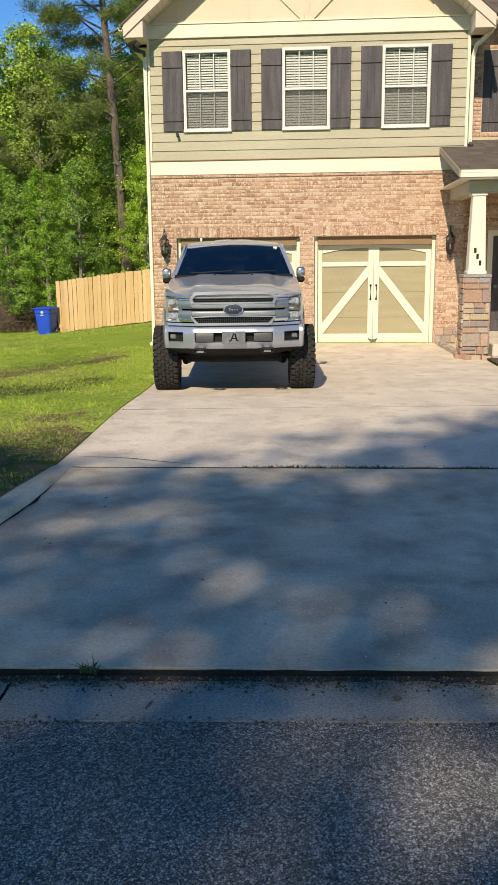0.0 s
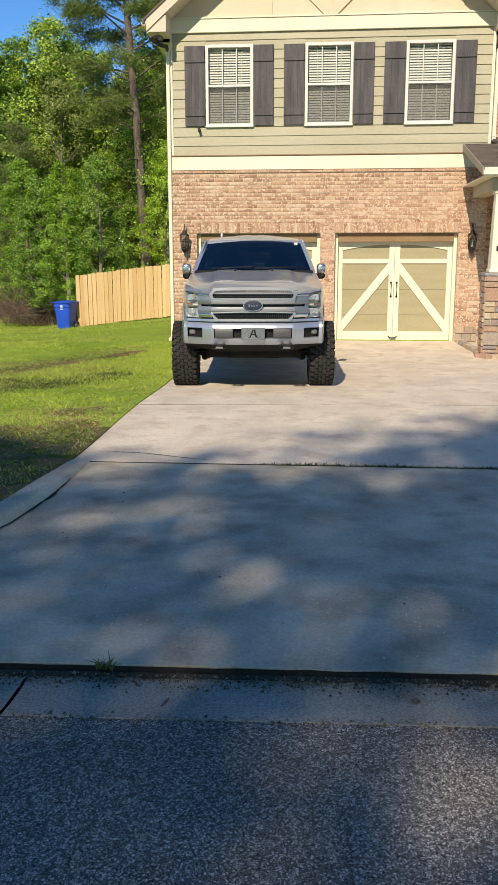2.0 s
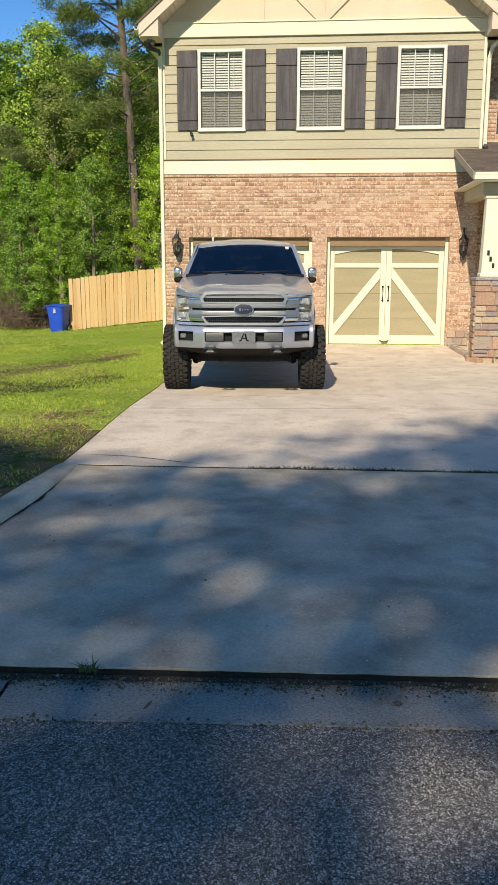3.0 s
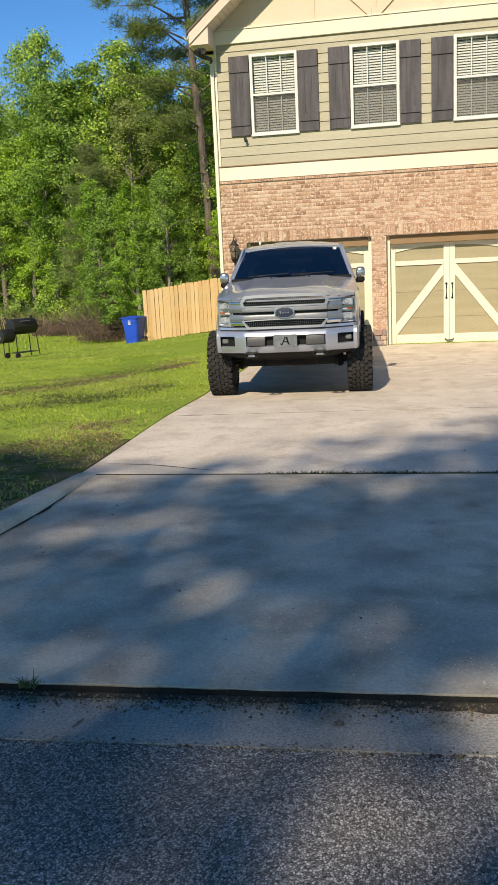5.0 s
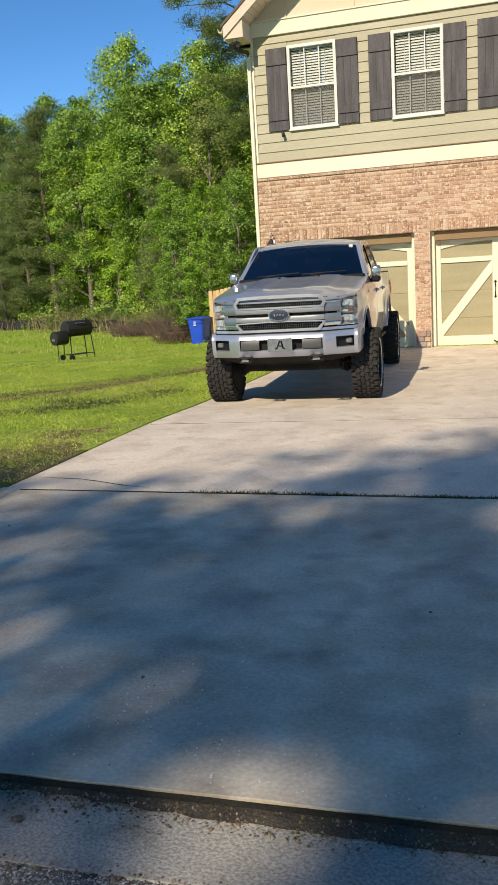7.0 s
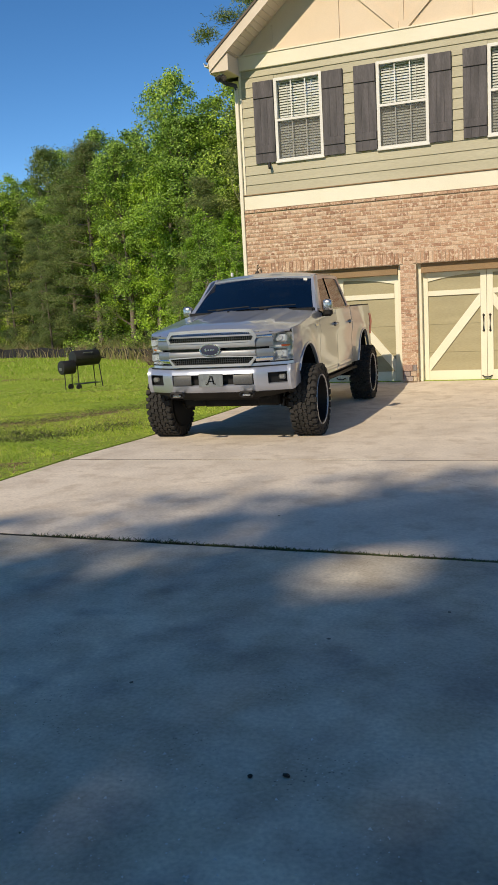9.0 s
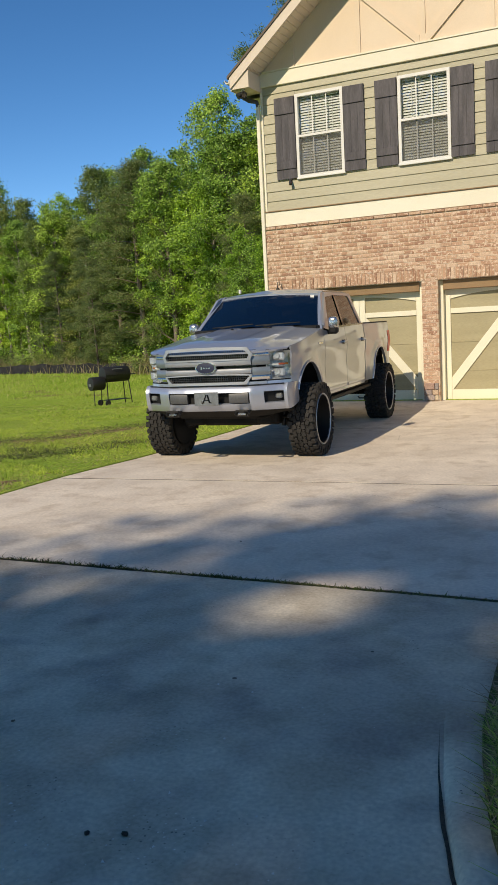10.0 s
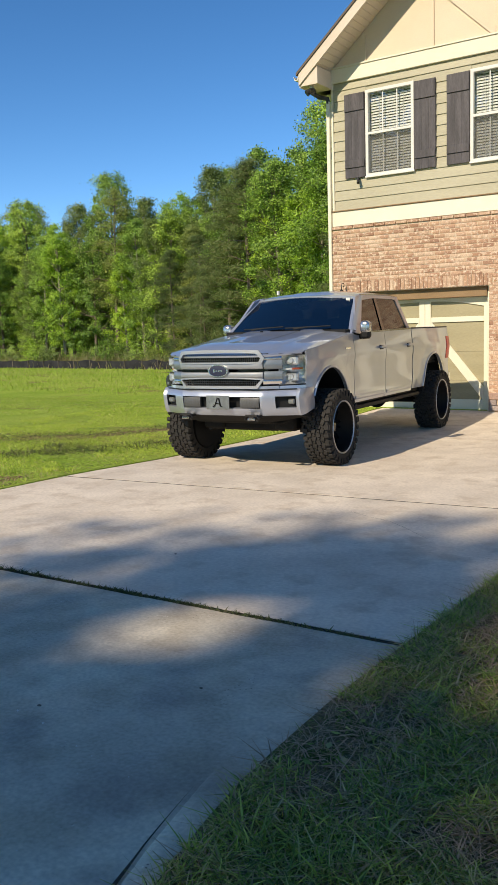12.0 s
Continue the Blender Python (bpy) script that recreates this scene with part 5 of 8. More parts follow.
for s in (-1, 1):
    side_panel("fender", s, 0.425, 1.785, lambda y: max(hem(y), lerp(((0.3, 0.925), (0.50, 0.915), (0.52, 0.6)), y)), belt, "silver front fender")
    for nm, y0, y1, hy in (("front_door", 1.797, 2.925, 2.75), ("rear_door", 2.937, 4.06, 3.88)):
        d = side_panel(nm, s, y0, y1, lambda y: 0.615, belt, "silver cab door")
        bm = bmesh.new()
        add_box(bm, (s * (flank(hy, 1.30) + 0.032), hy, 1.315), (0.022, 0.20, 0.036), 0.009)
        add_box(bm, (s * (flank(hy, 1.30) + 0.014), hy - 0.08, 1.315), (0.03, 0.025, 0.025), 0.004)
        add_box(bm, (s * (flank(hy, 1.30) + 0.014), hy + 0.08, 1.315), (0.03, 0.025, 0.025), 0.004)
        part("door_handle", bm, PAINT, d, "door pull handle")
        # Black plate proud of the skin, coloured as the shade of a handle recess.
        part("handle_recess", box((s * (flank(hy, 1.30) + 0.001), hy, 1.31), (0.012, 0.13, 0.06), 0.004), TRIM_BLACK, d)
        bm = sheet(steps(y0 + 0.05, y1 - 0.05, 14), [0, .3, .7, 1], lambda y, t: (s * (flank(y, 0.70) + 0.012 * math.sin(math.pi * t)), y, 0.655 + 0.06 * t), 0.004)
        part("door_moulding", bm, PAINT, d, "", 40)
    side_panel("bed_side", s, 4.095, 5.99, lambda y: hem(y, 0.64 + 0.06 * ease(5.6, 5.99, y)), lambda y: 1.545, "silver bed side with a flared wheel arch")
    # arch lips
    for c, r, zc in ARCHES:
        bm = bmesh.new()
        a0, a1 = (radians(22), radians(178)) if c < 3 else (radians(3), radians(177))
        rings = []
        for k in range(41):
            a = a0 + (a1 - a0) * k / 40
            ring = []
            for rr, o in ((r - 0.010, -0.03), (r - 0.010, 0.012), (r + 0.002, 0.017), (r + 0.016, 0.012), (r + 0.020, -0.01)):
                y, z = c - rr * math.cos(math.pi - a) * -1 * -1, zc + rr * math.sin(a)
                y = c + rr * math.cos(a) * -1
                ring.append(bm.verts.new((s * (flank(y, max(z, 0.62)) + o), y, z)))
            rings.append(ring)
        for p, q in zip(rings, rings[1:]):
            for i in range(4):
                bm.faces.new((p[i], p[i + 1], q[i + 1], q[i]))
        part("arch_lip", bm, PAINT, truck, "", 40)
        # liner
        bm = sheet(steps(radians(-6), radians(186), 20), [0.50, 0.93], lambda a, x: (s * x, c - (r + 0.03) * math.cos(a), zc + (r + 0.03) * math.sin(a)), 0.01)
        part("wheel_liner", bm, TRIM_BLACK, truck, "black wheel-well liner")
    # running board
    bm = bmesh.new()
    add_span(bm, min(s * 0.80, s * 0.985), max(s * 0.80, s * 0.985), 1.62, 4.38, 0.525, 0.575, 0.012)
    part("running_board", bm, TRIM_BLACK, truck, "dark running board")
    part("rocker", span(min(s * 0.70, s * 0.915), max(s * 0.70, s * 0.915), 1.58, 4.45, 0.578, 0.70, 0.01), TRIM_BLACK, truck)

# hood


def hood_z(x, y):
    edge = belt(max(0.2, y)) + 0.004
    u = min(1.0, abs(x) / hood_hw(y))
    z = edge + (0.070 - 0.025 * ease(0.6, 1.6, y)) * (1 - u ** 3.0) * ease(0.05, 0.5, y)
    z += 0.016 * ease(0.62, 0.54, abs(x)) * ease(0.15, 0.6, y) - 0.012 * ease(0.30, 0.20, abs(x)) * ease(0.3, 0.8, y)
    return z


def hood_hw(y):
    return flank(y, belt(max(0.2, y))) - 0.014


def hood_front(x):
    """The hood's leading edge follows the grille and the headlights."""
    a = abs(x)
    return lerp(((0.0, 0.03), (0.5, 0.05), (0.58, 0.075), (0.715, nose(0.715) - 0.004), (0.79, nose(0.79) + 0.004), (0.85, nose(0.85) + 0.02), (0.90, nose(0.90) + 0.055), (0.94, 0.40)), a)


def nose(x):
    return 0.045 + 0.03 * (abs(x) / 0.5) ** 2 * 0.4 + 0.20 * ease(0.45, 0.98, abs(x))


def hood_at(u, v):
    y = 0.40 + 1.34 * max(0.0, v)
    x = u * hood_hw(y)
    f = hood_front(x)
    y = f + (1.75 - f) * v
    x = u * (hood_hw(max(0.40, y)))
    return (x, y, hood_z(x, y) - 0.016 * ease(0.03, 0.0, v))


bm = sheet([v / 24 for v in range(-24, 25)], [0, 0.008, 0.02, 0.035] + steps(0.06, 1, 20), hood_at, 0.02)
hood = part("hood", bm, PAINT, truck, "silver hood with two raised creases", 30)
for s in (-1, 1):
    part("washer_nozzle", box((s * 0.28, 1.60, hood_z(0.28, 1.60) + 0.008), (0.03, 0.04, 0.015), 0.004), TRIM_BLACK, hood)
part("cowl", span(-0.90, 0.90, 1.71, 1.95, 1.50, 1.575, 0.01), TRIM_BLACK, truck, "black cowl panel below the windshield")

# greenhouse


def glaze(y, z):
    return 0.955 - (z - 1.50) * 0.33


def pillar(name, outline, s, material=None, inset=0.0, thick=0.03, label=""):
    bm = bmesh.new()
    f = bm.faces.new([bm.verts.new((s * (glaze(y, z) - inset), y, z)) for y, z in outline])
    bmesh.ops.recalc_face_normals(bm, faces=bm.faces[:])
    r = bmesh.ops.extrude_face_region(bm, geom=[f])
    bmesh.ops.translate(bm, vec=(-s * thick, 0, 0), verts=[v for v in r["geom"] if isinstance(v, bmesh.types.BMVert)])
    return part(name, bm, material or PAINT, truck, label)


def windshield(u, v):
    y0, y1 = 1.725 + 0.14 * u * u, 2.37 + 0.08 * u * u
    z0, z1 = 1.572 + 0.012 * (1 - u * u), 2.035 - 0.025 * u * u
    hw = 0.905 + (0.752 - 0.905) * v
    return (u * hw, y0 + (y1 - y0) * v - 0.02 * math.sin(v * math.pi), z0 + (z1 - z0) * v)


ws = part("windshield", sheet(steps(-1, 1, 20), steps(0, 1, 8), windshield, 0.006), TINT, truck, "tinted windshield mirroring sky and trees", 60)
bm = bmesh.new()
add_box(bm, (0.02, 2.25, 1.88), (0.22, 0.03, 0.07), 0.012)
add_box(bm, (0.02, 2.29, 1.93), (0.03, 0.03, 0.08), 0.005)
part("inside_mirror", bm, GREY_METAL, truck, "rear-view mirror behind the glass")
p = windshield(0.86, 0.90)
part("sticker", box((p[0], p[1] - 0.012, p[2]), (0.055, 0.003, 0.045), 0.0, None), WHITE, ws, "small white sticker on the glass")
for s in (-1, 1):
    bm = sheet(steps(-0.03, 1.04, 10), [0, 1, 2, 3], lambda v, k: (
        windshield(s, v)[0] + s * (-0.03, 0.010, 0.036, 0.046)[int(k)], windshield(s, v)[1] + (-0.012, -0.018, 0.01, 0.07)[int(k)], windshield(s, v)[2] + (0.006, 0.012, 0.008, -0.005)[int(k)]), 0.02)
    part("windshield_pillar", bm, PAINT, truck, "silver windshield pillar", 40)
    pillar("sail_corner", [(1.77, 1.50), (2.08, 1.49), (2.24, 1.665), (1.90, 1.62)], s)
    pillar("door_frame", [(1.93, 1.60), (2.20, 1.635), (2.50, 1.965), (2.52, 1.992), (2.44, 2.035), (2.30, 2.0)], s)
    pillar("roof_rail", [(2.38, 1.99), (2.50, 1.962), (2.95, 1.992), (3.72, 1.992), (3.82, 1.972), (3.93, 2.03), (3.2, 2.055), (2.56, 2.05)], s)
    pillar("centre_pillar", [(2.89, 1.51), (2.985, 1.52), (3.04, 1.995), (2.96, 1.995)], s, GLOSS_BLACK, label="black centre pillar")
    pillar("rear_pillar", [(3.95, 1.545), (4.06, 1.55), (3.93, 2.025), (3.80, 2.0)], s)
    for o in ([(2.05, 1.49), (2.93, 1.50), (2.99, 1.995), (2.51, 1.975)], [(2.97, 1.50), (3.98, 1.54), (3.84, 1.965), (3.74, 1.995), (3.03, 1.995)]):
        g = pillar("side_window", o, s, SIDE_TINT, 0.012, 0.005, "dark tinted side window")
    bm = sheet(steps(1.81, 4.05, 24), [0, 1, 2], lambda y, k: (s * (flank(y, belt(y)) + (0.004, 0.008, -0.02)[int(k)]), y, belt(y) + (-0.008, 0.016, 0.018)[int(k)]))
    part("belt_moulding", bm, GLOSS_BLACK, truck, "black belt moulding", 40)


def roof_f(u, y):
    hw = lerp(((2.26, 0.75), (2.6, 0.775), (3.6, 0.775), (3.92, 0.745)), y)
    z = 2.050 + (0.022 + 0.053 * ease(2.36, 2.9, y)) * (1 - u * u) - 0.03 * ease(2.66, 2.36, y) - 0.03 * ease(3.6, 3.92, y) - 0.02 * ease(0.9, 1.0, abs(u))
    for c in (-0.45, 0.0, 0.45):
        z -= 0.006 * ease(0.10, 0.07, abs(u - c)) * ease(2.5, 2.8, y)
    return (u * hw, y + 0.05 * u * u * ease(2.66, 2.37, y), z)


roof_part = part("roof", sheet(steps(-1, 1, 40), steps(2.36, 3.93, 22), roof_f, 0.03), PAINT, truck, "silver cab roof", 35)
for s in (-1, 1):
    bm = bmesh.new()
    add_tube(bm, [(s * 0.772, 2.5, 2.035), (s * 0.78, 2.9, 2.05), (s * 0.78, 3.5, 2.05), (s * 0.772, 3.85, 2.03)], 0.011, 6)
    part("roof_ditch_strip", bm, GLOSS_BLACK, roof_part, "", 40)
part("antenna", box((-0.52, 2.58, 2.115), (0.03, 0.05, 0.06), 0.008), WHITE, roof_part, "pale stub antenna on the roof")
bm = wall_with_holes(-0.86, 0.86, 0.70, 1.545, 4.055, 4.085, [])
part("cab_back", bm, PAINT, truck, "cab rear wall")
bm = bmesh.new()
bm.faces.new([bm.verts.new(p) for p in ((-0.92, 4.05, 1.535), (0.92, 4.05, 1.535), (0.77, 3.91, 2.02), (-0.77, 3.91, 2.02))])
bmesh.ops.solidify(bm, geom=bm.faces[:], thickness=0.012)
part("rear_window", bm, SIDE_TINT, truck, "dark rear window")

# cabin
bm = bmesh.new()
add_span(bm, -0.84, 0.84, 1.82, 2.18, 1.30, 1.545, 0.04)
part("dashboard", bm, SEAT, truck, "dark dashboard")
bm = bmesh.new()
R = Matrix.Translation((0.42, 2.36, 1.55)) @ Matrix.Rotation(radians(62), 4, "X")
ring = [R @ Vector((0.19 * math.cos(a), 0.19 * math.sin(a), 0)) for a in steps(0, math.tau, 24)]
add_tube(bm, ring, 0.016, 8)
add_tube(bm, [ring[0], R @ Vector((0, 0, 0.03)), ring[12]], 0.018, 6)
part("steering_wheel", bm, SEAT, truck, "", 40)
for x in (-0.42, 0.42):
    for y in (2.62, 3.50):
        bm = bmesh.new()
        add_box(bm, (x, y, 1.12), (0.52, 0.52, 0.16), 0.05)
        add_box(bm, (x, y + 0.26, 1.44), (0.50, 0.14, 0.60), 0.05)
        add_box(bm, (x, y + 0.27, 1.80), (0.26, 0.10, 0.17), 0.04)
        part("seat", bm, SEAT, truck, "dark cabin seat", 40)
part("cabin_floor", span(-0.86, 0.86, 1.80, 4.05, 0.62, 0.72), SEAT, truck)
part("firewall", span(-0.86, 0.86, 1.745, 1.795, 0.62, 1.49), SEAT, truck)

# cargo bed
bm = bmesh.new()
add_span(bm, -0.88, 0.88, 4.11, 5.97, 0.98, 1.02)
for s in (-1, 1):
    add_span(bm, min(s * 0.80, s * 0.90), max(s * 0.80, s * 0.90), 4.11, 5.97, 1.03, 1.50)
add_span(bm, -0.79, 0.79, 4.11, 4.15, 1.03, 1.52)
part("bed_liner", bm, TRIM_BLACK, truck, "black bed liner")
for s in (-1, 1):
    part("bed_rail_cap", span(min(s * 0.80, s * 0.935), max(s * 0.80, s * 0.935), 4.10, 5.99, 1.546, 1.566, 0.01), TRIM_BLACK, truck, "black bed rail cap")
    bm = sheet(steps(1.03, 1.40, 8), [0, 1, 2, 3], lambda z, k: (s * (flank(5.97, z) + (0.006, 0.012, 0.0, -0.16)[int(k)]), (5.85, 5.985, 6.03, 6.035)[int(k)], z), 0.012)
    part("tail_light", bm, RED_LENS, truck, "red tail light", 40)
    part("tail_reflector", box((s * (flank(5.97, 1.15) - 0.06), 6.042, 1.15), (0.09, 0.006, 0.08), 0.002), LENS, truck)
tg = part("tailgate", span(-0.78, 0.78, 5.98, 6.035, 0.72, 1.55, 0.015), PAINT, truck, "silver tailgate")
part("tailgate_handle", span(-0.14, 0.14, 6.036, 6.055, 1.36, 1.43, 0.008), TRIM_BLACK, tg)
part("rear_bumper", span(-0.94, 0.94, 6.04, 6.19, 0.60, 0.80, 0.03), CHROME, truck, "chrome rear bumper")

# front face


def face_strip(x0, x1, z0, z1, push=0.0, thick=0.03, n=10, round_z=0.006, material=None, name="bar", parent=None, label="", skew=0.0):
    """A horizontal strip that follows the nose's curve."""
    bm = sheet(steps(x0, x1, n), [0, 0.12, 0.5, 0.88, 1], lambda x, t: (x, nose(x) + push + round_z * (2 * t - 1) ** 4 * 1.5 - 0.0 + skew * t, z0 + (z1 - z0) * t), thick)
    return part(name, bm, material, parent, label, 40)


bm = bmesh.new()
add_prism(bm, [(-0.70, 0.90), (0.70, 0.90), (0.70, 1.27), (0.5, 1.30), (-0.5, 1.30), (-0.70, 1.27)], 0.30, 0.34)
part("radiator_shroud", bm, TRIM_BLACK, truck, "black shroud behind the grille")
bm = bmesh.new()
add_prism(bm, [(-0.60, 0.95), (0.60, 0.95), (0.60, 1.33), (-0.60, 1.33)], 0.13, 0.15)
grille = part("grille", bm, GLOSS_BLACK, truck, "bright mesh grille with two heavy bars")


def frame_ring(outer, inner, push0, thick, material, name, label=""):
    bm = bmesh.new()
    n = len(outer)
    rings = []
    for pts, dy in ((outer, 0.015), (outer, 0.0), (inner, 0.0), (inner, thick)):
        rings.append([bm.verts.new((x, nose(x) + push0 + dy, z)) for x, z in pts])
    for a, b in zip(rings, rings[1:]):
        for i in range(n):
            j = (i + 1) % n
            bm.faces.new((a[i], a[j], b[j], b[i]))
    return part(name, bm, material, grille, label, 30)


def hexa(hw_t, hw_m, hw_b, zt, zm, zb):
    pts = []
    for u in steps(-hw_t, hw_t, 8):
        pts.append((u, zt + 0.012 * (1 - (u / hw_t) ** 2)))
    pts.append((hw_m, zm))
    for u in steps(hw_b, -hw_b, 8):
        pts.append((u, zb))
    pts.append((-hw_m, zm))
    return pts


frame_ring(hexa(0.53, 0.59, 0.56, 1.368, 1.275, 1.214), hexa(0.50, 0.548, 0.525, 1.330, 1.274, 1.232), -0.040, 0.06, SATIN, "upper_surround", "chrome grille surround")
frame_ring(hexa(0.56, 0.575, 0.505, 1.043, 1.03, 0.925), hexa(0.535, 0.54, 0.475, 1.030, 1.02, 0.955), -0.030, 0.06, SATIN, "lower_surround", "chrome lower grille surround")


def mesh_grid(hw, z0, z1, name):
    bm = bmesh.new()
    nx = int(hw * 2 / 0.027)
    for k in range(nx + 1):
        x = -hw + 2 * hw * k / nx
        add_span(bm, x - 0.0024, x + 0.0024, nose(x) + 0.010, nose(x) + 0.022, z0, z1)
    nz = max(3, int((z1 - z0) / 0.022))
    for k in range(nz + 1):
        z = z0 + (z1 - z0) * k / nz
        for a, b in zip(steps(-hw, hw, 8), steps(-hw, hw, 8)[1:]):
            y = nose((a + b) / 2)
            add_span(bm, a, b, y + 0.008, y + 0.020, z - 0.002, z + 0.002)
    part(name, bm, MESH_DARK, grille, "dark square wire mesh")


mesh_grid(0.54, 1.234, 1.328, "upper_mesh")
mesh_grid(0.53, 0.957, 1.030, "lower_mesh")
face_strip(-0.565, 0.565, 1.150, 1.232, -0.030, 0.05, 16, 0.014, BAR_SATIN, "upper_bar", grille, "satin silver grille bar")
face_strip(-0.565, 0.565, 1.048, 1.118, -0.030, 0.05, 16, 0.014, BAR_SATIN, "lower_bar", grille, "satin silver grille bar")
for s in (-1, 1):
    for z0, z1 in ((1.145, 1.262), (1.018, 1.122)):
        a, b = sorted((s * 0.568, s * 0.755))
        face_strip(a, b, z0, z1, -0.012, 0.06, 8, 0.016, STEEL_BLUE, "bar_end", grille, "grey-blue bar end reaching the headlight")
    for z0, z1 in ((1.263, 1.278), (1.003, 1.017)):
        a, b = sorted((s * 0.56, s * 0.75))
        face_strip(a, b, z0, z1, -0.014, 0.05, 8, 0.004, CHROME, "bar_trim", grille)
bm = bmesh.new()
add_lathe(bm, [(0.002, 0.012), (0.118, 0.012), (0.123, 0.016), (0.134, 0.016), (0.138, 0.008), (0.138, -0.04), (0.002, -0.04)], 40, Matrix.Translation((0, 0.006, 1.135)) @ Matrix.Rotation(radians(90), 4, "X") @ Matrix.Scale(0.53, 4, (0, 1, 0)))
badge = part("badge_rim", bm, CHROME, grille, "chrome oval badge rim", 30)
bm = bmesh.new()
add_lathe(bm, [(0.002, 0.017), (0.09, 0.0165), (0.117, 0.0135), (0.117, 0.0)], 40, Matrix.Translation((0, 0.006, 1.135)) @ Matrix.Rotation(radians(90), 4, "X") @ Matrix.Scale(0.53, 4, (0, 1, 0)))
part("badge_field", bm, BADGE_BLUE, grille, "dark blue oval badge", 30)
bm = bmesh.new()
for k in range(4):
    add_box(bm, (-0.050 + k * 0.034, -0.0115, 1.135), (0.020, 0.003, 0.018 if k else 0.036), 0.001)
part("badge_bars", bm, CHROME, grille, "plain bright bars on the badge")

for s in (-1, 1):
    # headlight: bowl, lens, two lamp cubes, amber marker
    def hl(t, k, z0=0.965, z1=1.312):
        x = s * lerp(((0.0, 0.715), (0.35, 0.79), (0.6, 0.85), (0.8, 0.90), (1.0, 0.938)), t)
        y = lerp(((0.0, nose(0.715) + 0.012), (0.35, nose(0.79) + 0.02), (0.6, nose(0.85) + 0.035), (0.8, nose(0.90) + 0.07), (1.0, 0.42)), t)
        return (x, y, z0 + (z1 - z0) * k - 0.012 * t * k)

    def bowl(t, k):
        p = hl(t, k)
        d = 0.07 * (1 - (2 * t - 1) ** 6) * (1 - (2 * k - 1) ** 6)
        return (p[0] - s * d * 0.5 * t, p[1] + d + 0.003, p[2])
    h = part("headlight", sheet(steps(0, 1, 14), steps(0, 1, 10), bowl, 0.01), LAMP_SILVER, truck, "clear headlight with stacked lamp cubes", 40)
    for z in (1.238, 1.050):
        cx, cy = s * 0.82, nose(0.82) + 0.075
        bm = bmesh.new()
        add_box(bm, (cx, cy, z), (0.16, 0.06, 0.11), 0.018)
        part("lamp_cube", bm, LAMP_SILVER, h, "bright lamp cube")
        part("lamp_eye", cyl((cx, cy - 0.029, z), (cx, cy - 0.045, z), 0.036, 0.030, 14), LAMP_SILVER, h)
        part("lamp_brow", box((cx, cy - 0.02, z + 0.058), (0.16, 0.06, 0.006), 0.002), BLOCK_GREY, h)
    part("light_strip", sheet(steps(0.05, 0.55, 6), [0, 1], lambda t, k: (hl(t, 0)[0], hl(t, 0)[1] + 0.02, 1.130 + 0.020 * k), 0.01), WHITE, h, "white light strip")
    part("amber_marker", sheet(steps(0.55, 0.92, 6), [0, 1], lambda t, k: (hl(t, 0)[0] - s * 0.008, hl(t, 0)[1] + 0.012, 1.132 + 0.022 * k), 0.008), AMBER, h, "amber side marker")
    for z0, z1 in ((0.952, 0.966), (1.311, 1.322)):
        part("headlight_bezel", sheet(steps(0, 1, 12), [0, 1], lambda t, k: (hl(t, 0)[0], hl(t, 0)[1] - 0.003, z0 + (z1 - z0) * k - (0.012 * t if z0 > 1 else 0)), 0.02), TRIM_BLACK, h)
    ln = part("lens", sheet(steps(0, 1, 14), steps(0, 1, 6), hl, 0.003), LENS, h, "", 60)
    ln.visible_shadow = False
    # painted sill under the lamp, round the corner
    part("lamp_sill", sheet(steps(0, 1, 12), [0, 0.5, 1], lambda t, k: (hl(t, 0)[0] + s * 0.004, hl(t, 0)[1] - 0.010 + 0.006 * k, 0.915 + 0.036 * k), 0.03), PAINT, truck, "", 40)

# bumper
BUMP = ((0.0, 0.0, nose(0)), (0.3, 0.3, nose(0.3)), (0.55, 0.55, nose(0.55)), (0.70, 0.70, nose(0.70)), (0.82, 0.82, nose(0.82)), (0.90, 0.90, nose(0.90)), (0.95, 0.945, 0.255), (0.985, 0.972, 0.32), (1.04, 0.985, 0.42), (1.10, 0.985, 0.535))


def bumper_curve(q):
    a = abs(q)
    x, y = lerp([(p[0], p[1]) for p in BUMP], a), lerp([(p[0], p[2]) for p in BUMP], a)
    return math.copysign(x, q), y


